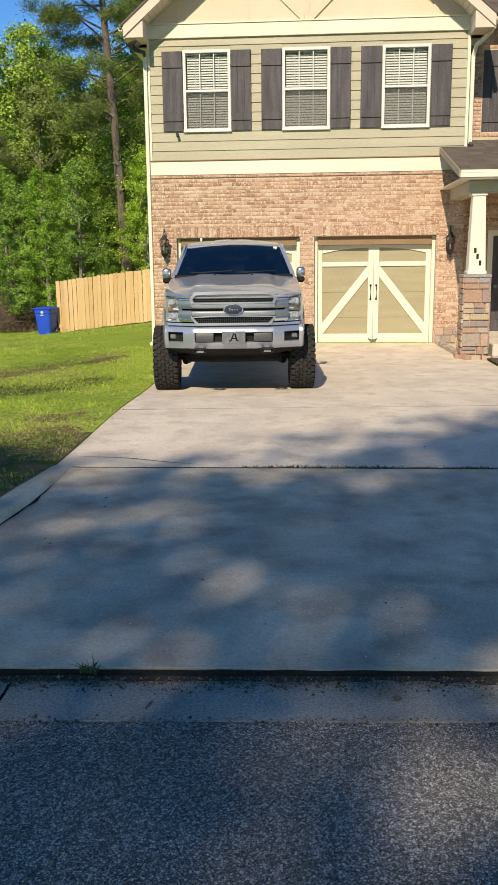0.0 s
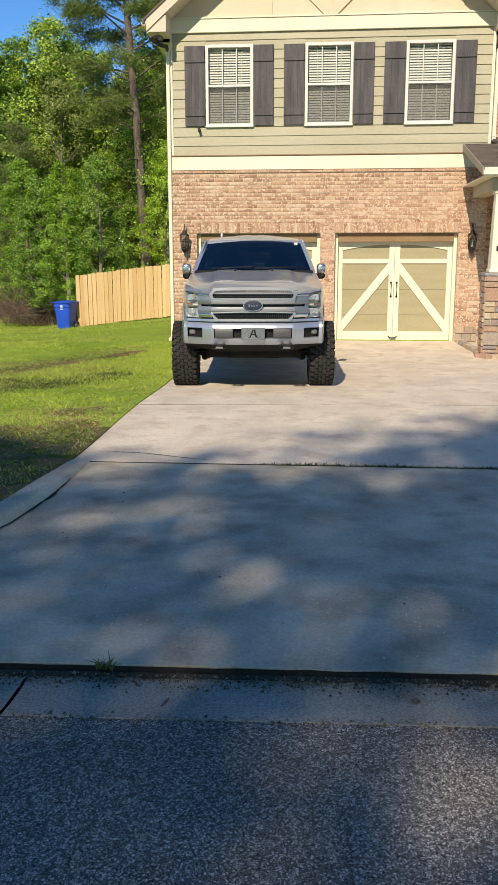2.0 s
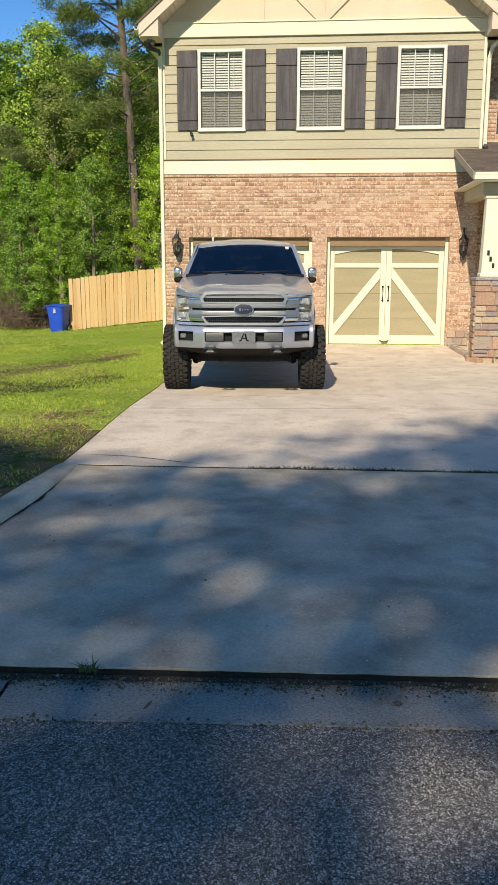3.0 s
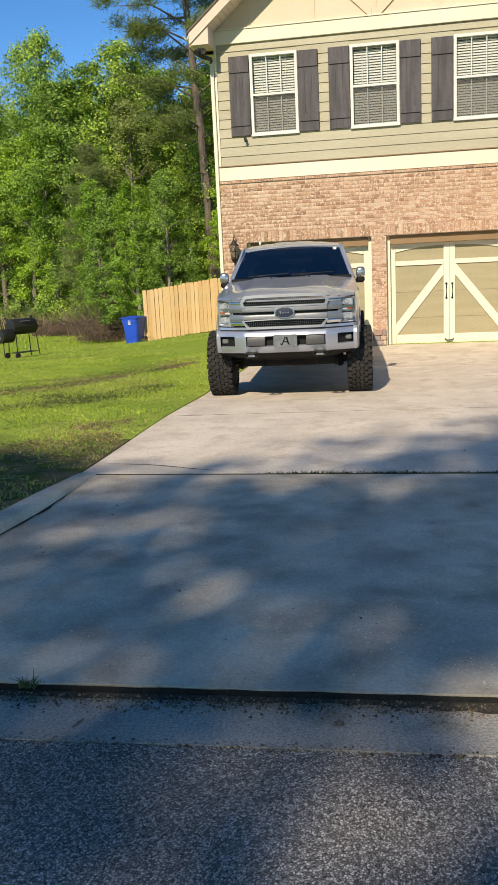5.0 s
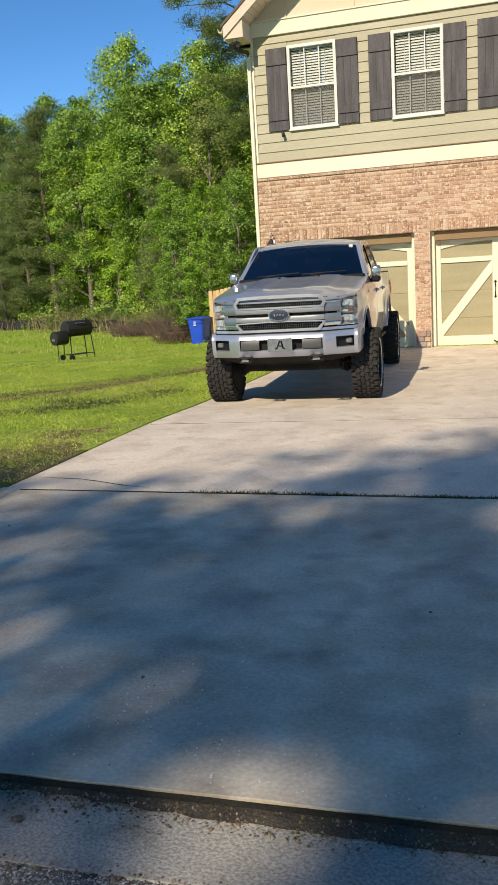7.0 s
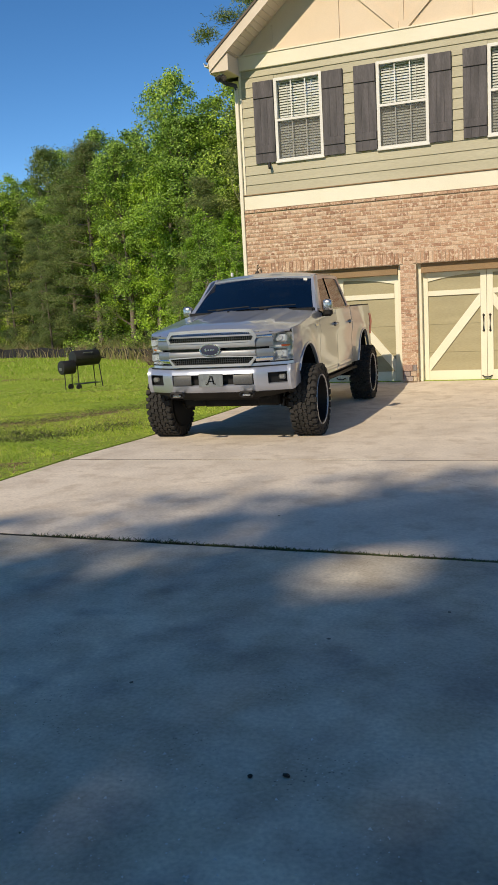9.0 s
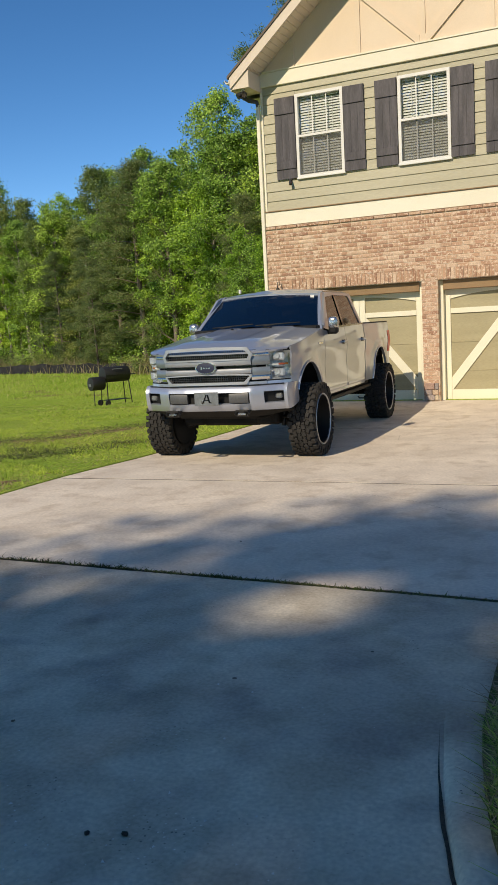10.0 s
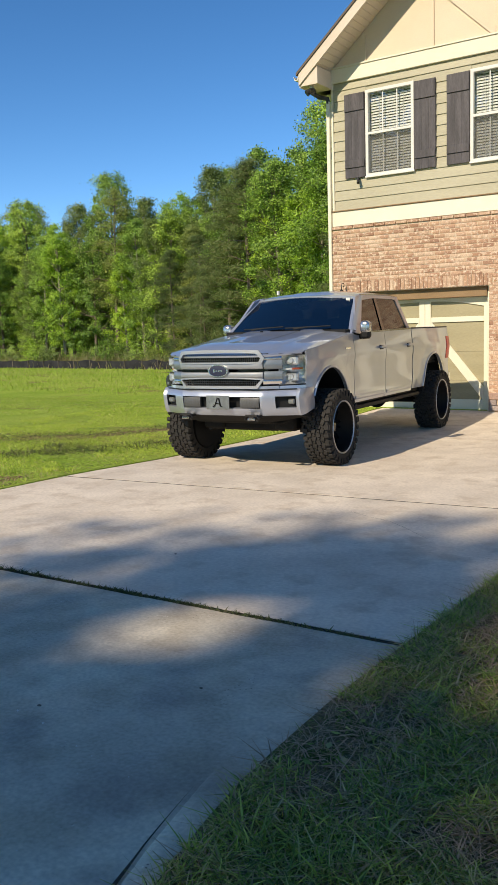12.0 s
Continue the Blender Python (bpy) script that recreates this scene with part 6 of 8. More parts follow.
def bumper_shell():
    qs = sorted({round(v, 4) for v in steps(-1.10, 1.10, 74)} | {v * k for v in (0.53, 0.69, 0.90) for k in (-1, 1)})
    zs = [0.604, 0.613, 0.638, 0.67, 0.692, 0.70, 0.74, 0.785, 0.825, 0.833, 0.86, 0.885, 0.905, 0.915, 0.918]
    bm = bmesh.new()
    grid = []
    for q in qs:
        x, y = bumper_curve(q)
        col = []
        for z in zs:
            u = (z - 0.768) / 0.15
            bulge = 0.055 * (1 - abs(u) ** 3) * ease(1.10, 0.92, abs(q)) + 0.008 * math.sin(math.pi * u) - 0.012
            lift = 0.05 * ease(0.93, 1.10, abs(q)) * max(0.0, (0.75 - z) / 0.13)
            col.append(bm.verts.new((x, y - bulge, z + lift)))
        grid.append(col)
    for i in range(len(qs) - 1):
        for j in range(len(zs) - 1):
            mq, mz = abs(qs[i] + qs[i + 1]) / 2, (zs[j] + zs[j + 1]) / 2
            if 0.692 < mz < 0.833 and (mq < 0.53 or 0.69 < mq < 0.90):
                continue
            bm.faces.new((grid[i][j], grid[i + 1][j], grid[i + 1][j + 1], grid[i][j + 1]))
    bmesh.ops.delete(bm, geom=[v for v in bm.verts if not v.link_faces], context="VERTS")
    bmesh.ops.recalc_face_normals(bm, faces=bm.faces[:])
    bmesh.ops.solidify(bm, geom=bm.faces[:], thickness=0.035)
    return bm


bumper_beam = part("bumper", bumper_shell(), PAINT, truck, "silver front bumper with dark inlets", 34)


def bump_part(x0, x1, z0, z1, push, material, name, label="", n=10, r=0.015, thick=0.05):
    bm = sheet(steps(x0, x1, n), [0, 0.12, 0.5, 0.88, 1], lambda x, t: (x, nose(x) + push + r * (2 * t - 1) ** 4, z0 + (z1 - z0) * t), thick)
    return part(name, bm, material, bumper_beam, label, 40)


bump_part(-0.72, 0.72, 0.9185, 0.952, -0.006, PAINT, "bumper_top_pad", "", 24, 0.0)
for s in (-1, 1):
    a, b = sorted((s * 0.67, s * 0.92))
    fog = bump_part(a, b, 0.688, 0.838, 0.02, TRIM_BLACK, "fog_recess", "black fog-lamp recess", 6, 0.0, 0.02)
    part("fog_lamp", box((s * 0.835, nose(0.835) + 0.0, 0.768), (0.085, 0.04, 0.06), 0.012), GREY_METAL, fog, "small rectangular fog lamp")
    part("fog_lens", box((s * 0.835, nose(0.835) - 0.026, 0.768), (0.09, 0.006, 0.066), 0.002), LENS, fog).visible_shadow = False
    a, b = sorted((s * 0.275, s * 0.515))
    bump_part(a, b, 0.705, 0.822, -0.035, BLOCK_GREY, "inlet_cover", "dark grey plastic bumper inlet", 6, 0.01, 0.03)
bump_part(-0.545, 0.545, 0.689, 0.836, 0.035, TRIM_BLACK, "inlet", "black centre inlet", 12, 0.0, 0.02)
plate = part("front_plate", box((0.0, nose(0) - 0.075, 0.765), (0.315, 0.012, 0.165), 0.004), PLATE_GREY, truck, "grey mirrored vanity plate")
bm = bmesh.new()
for c, sx, sz, rot in (((-0.018, 0.772), 0.016, 0.105, 24), ((0.030, 0.770), 0.020, 0.10, -14), ((0.008, 0.752), 0.075, 0.012, 8), ((-0.045, 0.722), 0.035, 0.012, -20), ((0.05, 0.722), 0.035, 0.012, 10)):
    add_box(bm, (0, 0, 0), (sx, 0.004, sz), 0.001, Matrix.Translation((c[0], nose(0) - 0.0835, c[1])) @ Matrix.Rotation(radians(rot), 4, "Y"))
part("plate_mark", bm, GLOSS_BLACK, plate, "dark plain emblem strokes")
bm = sheet(steps(-0.95, 0.95, 30), [0, 0.3, 0.7, 1], lambda x, t: (x, nose(x) + 0.17 - 0.13 * t, 0.55 + 0.075 * t + 0.05 * ease(0.6, 0.95, abs(x)) * (1 - t)), 0.03)
part("valance", bm, DARK_STEEL, bumper_beam, "black lower valance", 40)
# Black strip paints in the shaded parting line above the bumper.
bump_part(-0.90, 0.90, 0.9085, 0.9180, -0.014, TRIM_BLACK, "bumper_gap", "black strip for the shaded gap between bumper and grille", 30, 0.0, 0.02)
for s in (-1, 1):
    bm = bmesh.new()
    ring = [(s * 0.455 + dx, -0.035 + 0.02 * (z < 0.58), z) for dx, z in ((-0.075, 0.56), (-0.088, 0.585), (-0.075, 0.615), (0.075, 0.615), (0.088, 0.585), (0.075, 0.56), (-0.075, 0.56))]
    add_tube(bm, ring, 0.016, 8)
    add_tube(bm, [(s * 0.40, 0.20, 0.60), (s * 0.40, -0.01, 0.60), (s * 0.43, -0.035, 0.60), (s * 0.48, -0.035, 0.60), (s * 0.51, -0.01, 0.60), (s * 0.51, 0.20, 0.60)], 0.019, 8)
    part("tow_hook", bm, TRIM_BLACK, bumper_beam, "black tow hook", 40)
    part("hook_cap", box((s * 0.455, -0.045, 0.580), (0.10, 0.014, 0.026), 0.005), CHROME, bumper_beam, "bright hook face")

# door mirrors
for s in (-1, 1):
    bm = bmesh.new()
    add_box(bm, (s * 1.045, 2.02, 1.595), (0.135, 0.12, 0.165), 0.045, seg=3)
    mir = part("door_mirror", bm, CAP_SILVER, truck, "chrome-capped door mirror", 40)
    part("mirror_base", box((s * 1.042, 2.035, 1.490), (0.13, 0.12, 0.10), 0.03), TRIM_BLACK, mir)
    part("mirror_arm", tube([(s * 0.92, 2.02, 1.455), (s * 0.98, 2.03, 1.47), (s * 1.03, 2.03, 1.475)], 0.03, 8), TRIM_BLACK, mir, "", 40)
    part("mirror_glass", box((s * 1.045, 2.082, 1.588), (0.11, 0.006, 0.14), 0.002), CHROME, mir)
    part("fender_badge", box((s * (flank(1.58, 1.33) + 0.005), 1.58, 1.335), (0.006, 0.17, 0.022), 0.002), CHROME, truck, "small bright fender badge")

# wipers
for x0, x1 in ((-0.62, -0.02), (0.02, 0.62)):
    def on_glass(u, v):
        p = windshield(u, v)
        return (p[0], p[1] - 0.022, p[2] + 0.016)
    bm = bmesh.new()
    add_tube(bm, [on_glass(x0 / 0.86 + 0.02 * k, 0.02) for k in [0]] + [on_glass((x0 + (x1 - x0) * k / 8) / 0.87, 0.015 + 0.05 * (k / 8)) for k in range(1, 9)], 0.009, 6)
    add_tube(bm, [(x0 + 0.12, 1.72, 1.595), on_glass((x0 + 0.3) / 0.87, 0.04)], 0.011, 6)
    part("wiper", bm, TRIM_BLACK, truck, "black wiper", 40)


def make_tyre():
    """A mud tyre: carcass with blocky lugs over tread and shoulder; axle along x, outer side +x."""
    bm = bmesh.new()
    W, R = 0.335, TYRE_R - 0.018
    prof = [(0.318, W * 0.40), (0.335, W * 0.47), (0.385, W * 0.50), (R - 0.035, W * 0.475), (R - 0.006, W * 0.42), (R, W * 0.30), (R, -W * 0.30), (R - 0.006, -W * 0.42), (R - 0.035, -W * 0.475), (0.385, -W * 0.50), (0.335, -W * 0.47), (0.318, -W * 0.40)]
    n = 48
    rings = [[bm.verts.new((h, r * math.cos(k * math.tau / n), r * math.sin(k * math.tau / n))) for k in range(n)] for r, h in prof]
    rings.append(rings[0])
    for a, b in zip(rings, rings[1:]):
        for k in range(n):
            bm.faces.new((a[k], a[(k + 1) % n], b[(k + 1) % n], b[k]))

    def lug(cx, w, arc, a, lift, skew, r0=R):
        m = Matrix.Rotation(a, 4, "X") @ Matrix.Translation((cx, 0, r0 + lift / 2 - 0.006)) @ Matrix.Rotation(radians(skew), 4, "Z")
        vs = add_box(bm, (0, 0, 0), (w, arc, lift + 0.012))
        for v in vs:
            if v.co.z > 0:
                v.co.x *= 0.88
                v.co.y *= 0.80
        bmesh.ops.transform(bm, matrix=m, verts=vs)
    N = 30
    step = math.tau / N
    for k in range(N):
        a = k * step
        for s in (-1, 1):
            off = 0.0 if s > 0 else step / 2
            lug(s * 0.030, 0.056, 0.068, a + off, 0.020, s * 14)
            lug(s * 0.030, 0.030, 0.034, a + off + step * 0.5, 0.017, -s * 30)
            lug(s * 0.084, 0.050, 0.070, a + off + step * 0.45, 0.020, -s * 16)
            lug(s * 0.139, 0.060, 0.066 if k % 2 else 0.054, a + off + step * 0.05, 0.019, s * 6)
            m = Matrix.Rotation(a + off + step * 0.05, 4, "X") @ Matrix.Translation((s * (W * 0.490), 0, R - 0.034))
            vs = add_box(bm, (0, 0, 0), (0.024, 0.064 if k % 2 else 0.048, 0.075 if k % 2 else 0.05))
            bmesh.ops.transform(bm, matrix=m, verts=vs)
    me = bpy.data.meshes.new("tyre")
    bmesh.ops.recalc_face_normals(bm, faces=bm.faces[:])
    bm.to_mesh(me)
    bm.free()
    finish(me, RUBBER, 30)
    return me


def make_rim_lip():
    bm = bmesh.new()
    add_lathe(bm, [(0.306, 0.150), (0.314, 0.163), (0.322, 0.168), (0.328, 0.162), (0.328, 0.15), (0.314, 0.12)], 64, Matrix.Rotation(radians(90), 4, "Y"))
    bm.faces.ensure_lookup_table()
    bmesh.ops.delete(bm, geom=[f for f in bm.faces if len(f.verts) > 10], context="FACES_ONLY")
    return bm


def make_barrel():
    bm = bmesh.new()
    add_lathe(bm, [(0.308, 0.158), (0.300, 0.12), (0.285, 0.02), (0.26, -0.05), (0.002, -0.06), (0.002, -0.10), (0.29, -0.16), (0.318, -0.165), (0.318, 0.10)], 48, Matrix.Rotation(radians(90), 4, "Y"))
    bmesh.ops.delete(bm, geom=[f for f in bm.faces if len(f.verts) > 10 and f.calc_center_median().x > 0.09], context="FACES_ONLY")
    return bm


def make_spokes():
    bm = bmesh.new()
    for k in range(8):
        a = k * math.tau / 8
        for d in (-0.13, 0.13):
            p0 = Vector((0.0, 0.05 * math.cos(a), 0.05 * math.sin(a)))
            p1 = Vector((-0.012, 0.272 * math.cos(a + d), 0.272 * math.sin(a + d)))
            add_cyl(bm, p0, p1, 0.02, 0.014, 6)
    add_lathe(bm, [(0.002, 0.05), (0.05, 0.045), (0.07, 0.02), (0.085, -0.04), (0.002, -0.05)], 20, Matrix.Rotation(radians(90), 4, "Y"))
    return bm


tyre_mesh = make_tyre()
lip_me = spokes_me = barrel_me = hub_me = None
for i, (s, ay) in enumerate(((1, AX_F), (-1, AX_F), (1, AX_R), (-1, AX_R))):
    tr = TRACK if ay < 3 else TRACK - 0.015
    m = Matrix.Translation((s * tr, ay, TYRE_R + FOOT - 0.004)) @ Matrix.Rotation(0 if s > 0 else math.pi, 4, "Z") @ Matrix.Rotation(0.3 * i, 4, "X")
    if i == 0:
        wheel = part("wheel", cyl((-0.14, 0, 0), (-0.075, 0, 0), 0.17, 0.17, 24), DARK_STEEL, truck, "black deep-dish wheel with a mud tyre", 40)
        hub_me = wheel.data
        lip = part("rim_lip", make_rim_lip(), SATIN, wheel, "bright rim edge", 30)
        spk = part("spokes", make_spokes(), GLOSS_BLACK, wheel, "gloss black spokes", 40)
        shd = part("brake_shield", cyl((-0.172, 0, 0), (-0.167, 0, 0), 0.316, 0.316, 32), TRIM_BLACK, wheel, "matt black inner face")
        brl = part("rim", make_barrel(), RIM_BLACK, wheel, "satin black deep rim", 30)
        lip_me, spokes_me, barrel_me, shield_me = lip.data, spk.data, brl.data, shd.data
    else:
        wheel = new("wheel", hub_me)
        wheel.parent = truck
        wheel["label"] = "black deep-dish wheel with a mud tyre"
        for nm, me, lb in (("rim_lip", lip_me, "bright rim edge"), ("spokes", spokes_me, "gloss black spokes"), ("rim", barrel_me, "satin black deep rim"), ("brake_shield", shield_me, "matt black inner face")):
            o = new(nm, me)
            o.parent = wheel
            o["label"] = lb
    wheel.matrix_basis = m
    o = new("tyre", tyre_mesh)
    o.parent = wheel
    o["label"] = "black knobbly mud tyre"

# chassis
bm = bmesh.new()
for s in (-1, 1):
    add_span(bm, min(s * 0.42, s * 0.52), max(s * 0.42, s * 0.52), 0.22, 6.0, 0.60, 0.74, 0.01)
add_span(bm, -0.5, 0.5, 0.32, 1.5, 0.52, 0.60, 0.02)
add_span(bm, -0.35, 0.35, 1.5, 3.6, 0.50, 0.66, 0.03)
add_span(bm, -0.6, 0.6, 0.40, 1.60, 0.80, 1.20, 0.04)
add_span(bm, -0.75, 0.75, 4.0, 5.85, 0.72, 0.96, 0.02)
part("frame_rails", bm, DARK_STEEL, truck, "dark steel chassis frame and engine sump")
bm = bmesh.new()
add_cyl(bm, (-0.85, AX_R, TYRE_R + FOOT), (0.85, AX_R, TYRE_R + FOOT), 0.055, n=12)
bmesh.ops.create_uvsphere(bm, u_segments=14, v_segments=10, radius=0.16, matrix=Matrix.Translation((0, AX_R, TYRE_R + FOOT)))
part("rear_axle", bm, DARK_STEEL, truck, "", 40)
bm = bmesh.new()
for s in (-1, 1):
    add_tube(bm, [(s * 0.30, AX_F - 0.20, 0.44), (s * 0.62, AX_F - 0.05, 0.40), (s * 0.84, AX_F, 0.40)], 0.04, 8)
    add_tube(bm, [(s * 0.30, AX_F + 0.22, 0.44), (s * 0.62, AX_F + 0.05, 0.40)], 0.04, 8)
    add_tube(bm, [(s * 0.42, AX_F, 0.80), (s * 0.80, AX_F, 0.74)], 0.03, 8)
    add_cyl(bm, (s * 0.62, AX_F - 0.03, 0.42), (s * 0.56, AX_F - 0.03, 1.0), 0.05, n=12)
    add_tube(bm, [(s * 0.20, AX_F - 0.26, 0.46), (s * 0.80, AX_F - 0.18, 0.44)], 0.018, 6)
add_span(bm, -0.40, 0.40, AX_F - 0.30, AX_F + 0.34, 0.35, 0.50, 0.03)
add_cyl(bm, (-0.86, AX_F + 0.02, 0.40), (0.86, AX_F + 0.02, 0.40), 0.045, n=10)
add_tube(bm, [(-0.62, AX_F - 0.30, 0.52), (-0.5, AX_F - 0.38, 0.47), (0.5, AX_F - 0.38, 0.47), (0.62, AX_F - 0.30, 0.52)], 0.022, 8)
add_span(bm, -0.52, 0.52, 0.24, 0.60, 0.50, 0.62, 0.03)
for s in (-1, 1):
    a, b = sorted((s * 0.36, s * 0.66))
    add_span(bm, a, b, AX_F - 0.34, AX_F - 0.10, 0.36, 0.60, 0.03)
    a, b = sorted((s * 0.66, s * 0.76))
    add_span(bm, a, b, AX_F - 0.10, AX_F + 0.10, 0.30, 0.74, 0.03)
part("front_suspension", bm, DARK_STEEL, truck, "dark lift-kit crossmember and control arms", 40)
for s in (-1, 1):
    bm = bmesh.new()
    add_cyl(bm, (s * 0.66, AX_F - 0.16, 0.33), (s * 0.70, AX_F - 0.15, 0.66), 0.03, n=10)
    part("shock_absorber", bm, BLACK_METAL, truck, "dark shock body", 40)
    part("stabiliser_link", tube([(s * 0.36, AX_F - 0.31, 0.52), (s * 0.50, AX_F - 0.31, 0.45), (s * 0.60, AX_F - 0.24, 0.40)], 0.018, 8), BLACK_METAL, truck, "dark steel stabiliser link", 40)
part("floor_pan", span(-0.80, 0.80, 0.62, 5.92, 0.705, 0.735, 0.004), DARK_STEEL, truck, "dark underbody panel")
bm = bmesh.new()
add_cyl(bm, (0.05, 1.6, 0.50), (0.0, AX_R - 0.1, 0.42), 0.045, n=12)
part("drive_shaft", bm, DARK_STEEL, truck, "", 40)
for s in (-1, 1):
    bm = bmesh.new()
    for k in range(4):
        add_tube(bm, [(s * 0.60, AX_R - 0.72 + 0.06 * k, 0.60 - 0.02 * k), (s * 0.60, AX_R, 0.475 - 0.012 * k), (s * 0.60, AX_R + 0.72 - 0.06 * k, 0.60 - 0.02 * k)], 0.018, 6)
    part("leaf_spring", bm, DARK_STEEL, truck, "", 40)
bm = bmesh.new()
add_lathe(bm, [(0.10, -0.10), (0.34, -0.11), (0.38, -0.06), (0.38, 0.06), (0.34, 0.11), (0.10, 0.10)], 24, Matrix.Translation((0, 5.55, 0.58)))
part("spare_wheel", bm, RUBBER, truck, "spare wheel slung under the bed", 40)
part("exhaust", tube([(0.45, 2.0, 0.56), (0.5, 4.2, 0.56), (0.62, 4.6, 0.66), (0.62, 5.6, 0.62), (0.72, 6.0, 0.58)], 0.04, 10), GREY_METAL, truck, "steel exhaust pipe", 40)

# ---------------------------------------------------------------- yard things
def board_fence():
    t = thing("privacy_fence", "new yellow pine privacy fence with dog-eared boards", "fence", Matrix.Translation((-8.9, 31, land(-8.9, 31))))
    inv = INVERSE[t.name]
    bm = bmesh.new()
    w, h, c = 0.140, 1.86, 0.022
    add_prism(bm, [(-w / 2, 0.03), (w / 2, 0.03), (w / 2, h - c), (w / 2 - c, h), (-w / 2 + c, h), (-w / 2, h - c)], -0.009, 0.009)
    me = bpy.data.meshes.new("board")
    bm.to_mesh(me)
    bm.free()
    me.materials.append(PINE_BOARD)
    rnd = random.Random(2)
    x = -9.02
    while x < 2.5:
        y = 30.95 + 0.02 * rnd.random()
        piece("board", me, t, Matrix.Translation((x, y, land(x, 31) + 0.03 * rnd.random())) @ Matrix.Rotation(radians(rnd.uniform(-0.5, 0.5)), 4, "Y"))
        x += w + rnd.choice((0.004, 0.006, 0.012))
    # short return towards the back at the near end
    y = 31.1
    while y < 36:
        piece("board", me, t, Matrix.Translation((-9.10, y, land(-9.1, y))) @ Matrix.Rotation(radians(90), 4, "Z"))
        y += w + 0.006
    for z in (0.35, 0.95, 1.6):
        bm = bmesh.new()
        xs = steps(-9.0, 2.4, 12)
        for a, b in zip(xs, xs[1:]):
            za, zb = land(a, 31) + z, land(b, 31) + z
            vs = [bm.verts.new(p) for p in ((a, 30.985, za), (b, 30.985, zb), (b, 30.985, zb + 0.09), (a, 30.985, za + 0.09), (a, 31.025, za), (b, 31.025, zb), (b, 31.025, zb + 0.09), (a, 31.025, za + 0.09))]
            for q in ((0, 1, 2, 3), (5, 4, 7, 6), (3, 2, 6, 7), (1, 0, 4, 5)):
                bm.faces.new([vs[i] for i in q])
        part("rail", bm, PINE_BOARD, t, world_space=True)
    for x in (-9.0, -6.6, -4.2, -1.8, 0.6):
        part("post", span(x - 0.045, x + 0.045, 31.03, 31.12, land(x, 31) - 0.2, land(x, 31) + 1.8), PINE_BOARD, t, world_space=True)
    return t


board_fence()


def wheeled_bin():
    x, y = -9.42, 30.7
    t = thing("recycling_bin", "blue plastic wheeled recycling bin at the fence end", "bin", pose(x, y, land(x, y), 0, 0, -10))
    bm = bmesh.new()

    def ring(z, hx, hy):
        pts = []
        for k in range(24):
            a = k * math.tau / 24
            c, s = math.cos(a), math.sin(a)
            e = 0.35
            pts.append(bm.verts.new((hx * math.copysign(abs(c) ** e, c), hy * math.copysign(abs(s) ** e, s), z)))
        return pts
    rs = [ring(0.03, 0.24, 0.27), ring(0.06, 0.25, 0.28), ring(0.80, 0.315, 0.36), ring(0.81, 0.335, 0.38), ring(0.96, 0.345, 0.395), ring(0.97, 0.33, 0.38)]
    for a, b in zip(rs, rs[1:]):
        for k in range(24):
            bm.faces.new((a[k], a[(k + 1) % 24], b[(k + 1) % 24], b[k]))
    bm.faces.new(rs[0][::-1])
    bm.faces.new(rs[-1])
    part("body", bm, BIN_BLUE, t, "", 40)
    bm = sheet(steps(-0.36, 0.36, 10), steps(-0.43, 0.40, 10), lambda a, b: (a, b, 0.985 + 0.05 * (1 - (a / 0.36) ** 2) * (1 - ((b + 0.015) / 0.45) ** 2)), 0.03)
    part("lid", bm, BIN_BLUE, t, "blue domed lid", 50)
    part("handle_bar", tube([(-0.26, 0.40, 0.95), (-0.26, 0.47, 0.97), (0.26, 0.47, 0.97), (0.26, 0.40, 0.95)], 0.016, 8), BIN_BLUE, t, "", 40)
    for s in (-1, 1):
        part("wheel", cyl((s * 0.29, 0.22, 0.14), (s * 0.345, 0.22, 0.14), 0.14, 0.14, 20), BLACK_PLASTIC, t, "black bin wheel", 40)
    bm = bmesh.new()
    for k, z in enumerate((0.87, 0.83, 0.79, 0.74)):
        add_box(bm, (0.02, -0.378 + 0.0 * k, z), (0.11 if k % 2 else 0.08, 0.03, 0.024), 0.002)
    part("print_bars", bm, WHITE, t, "pale illegible print on the front")
    return t


wheeled_bin()


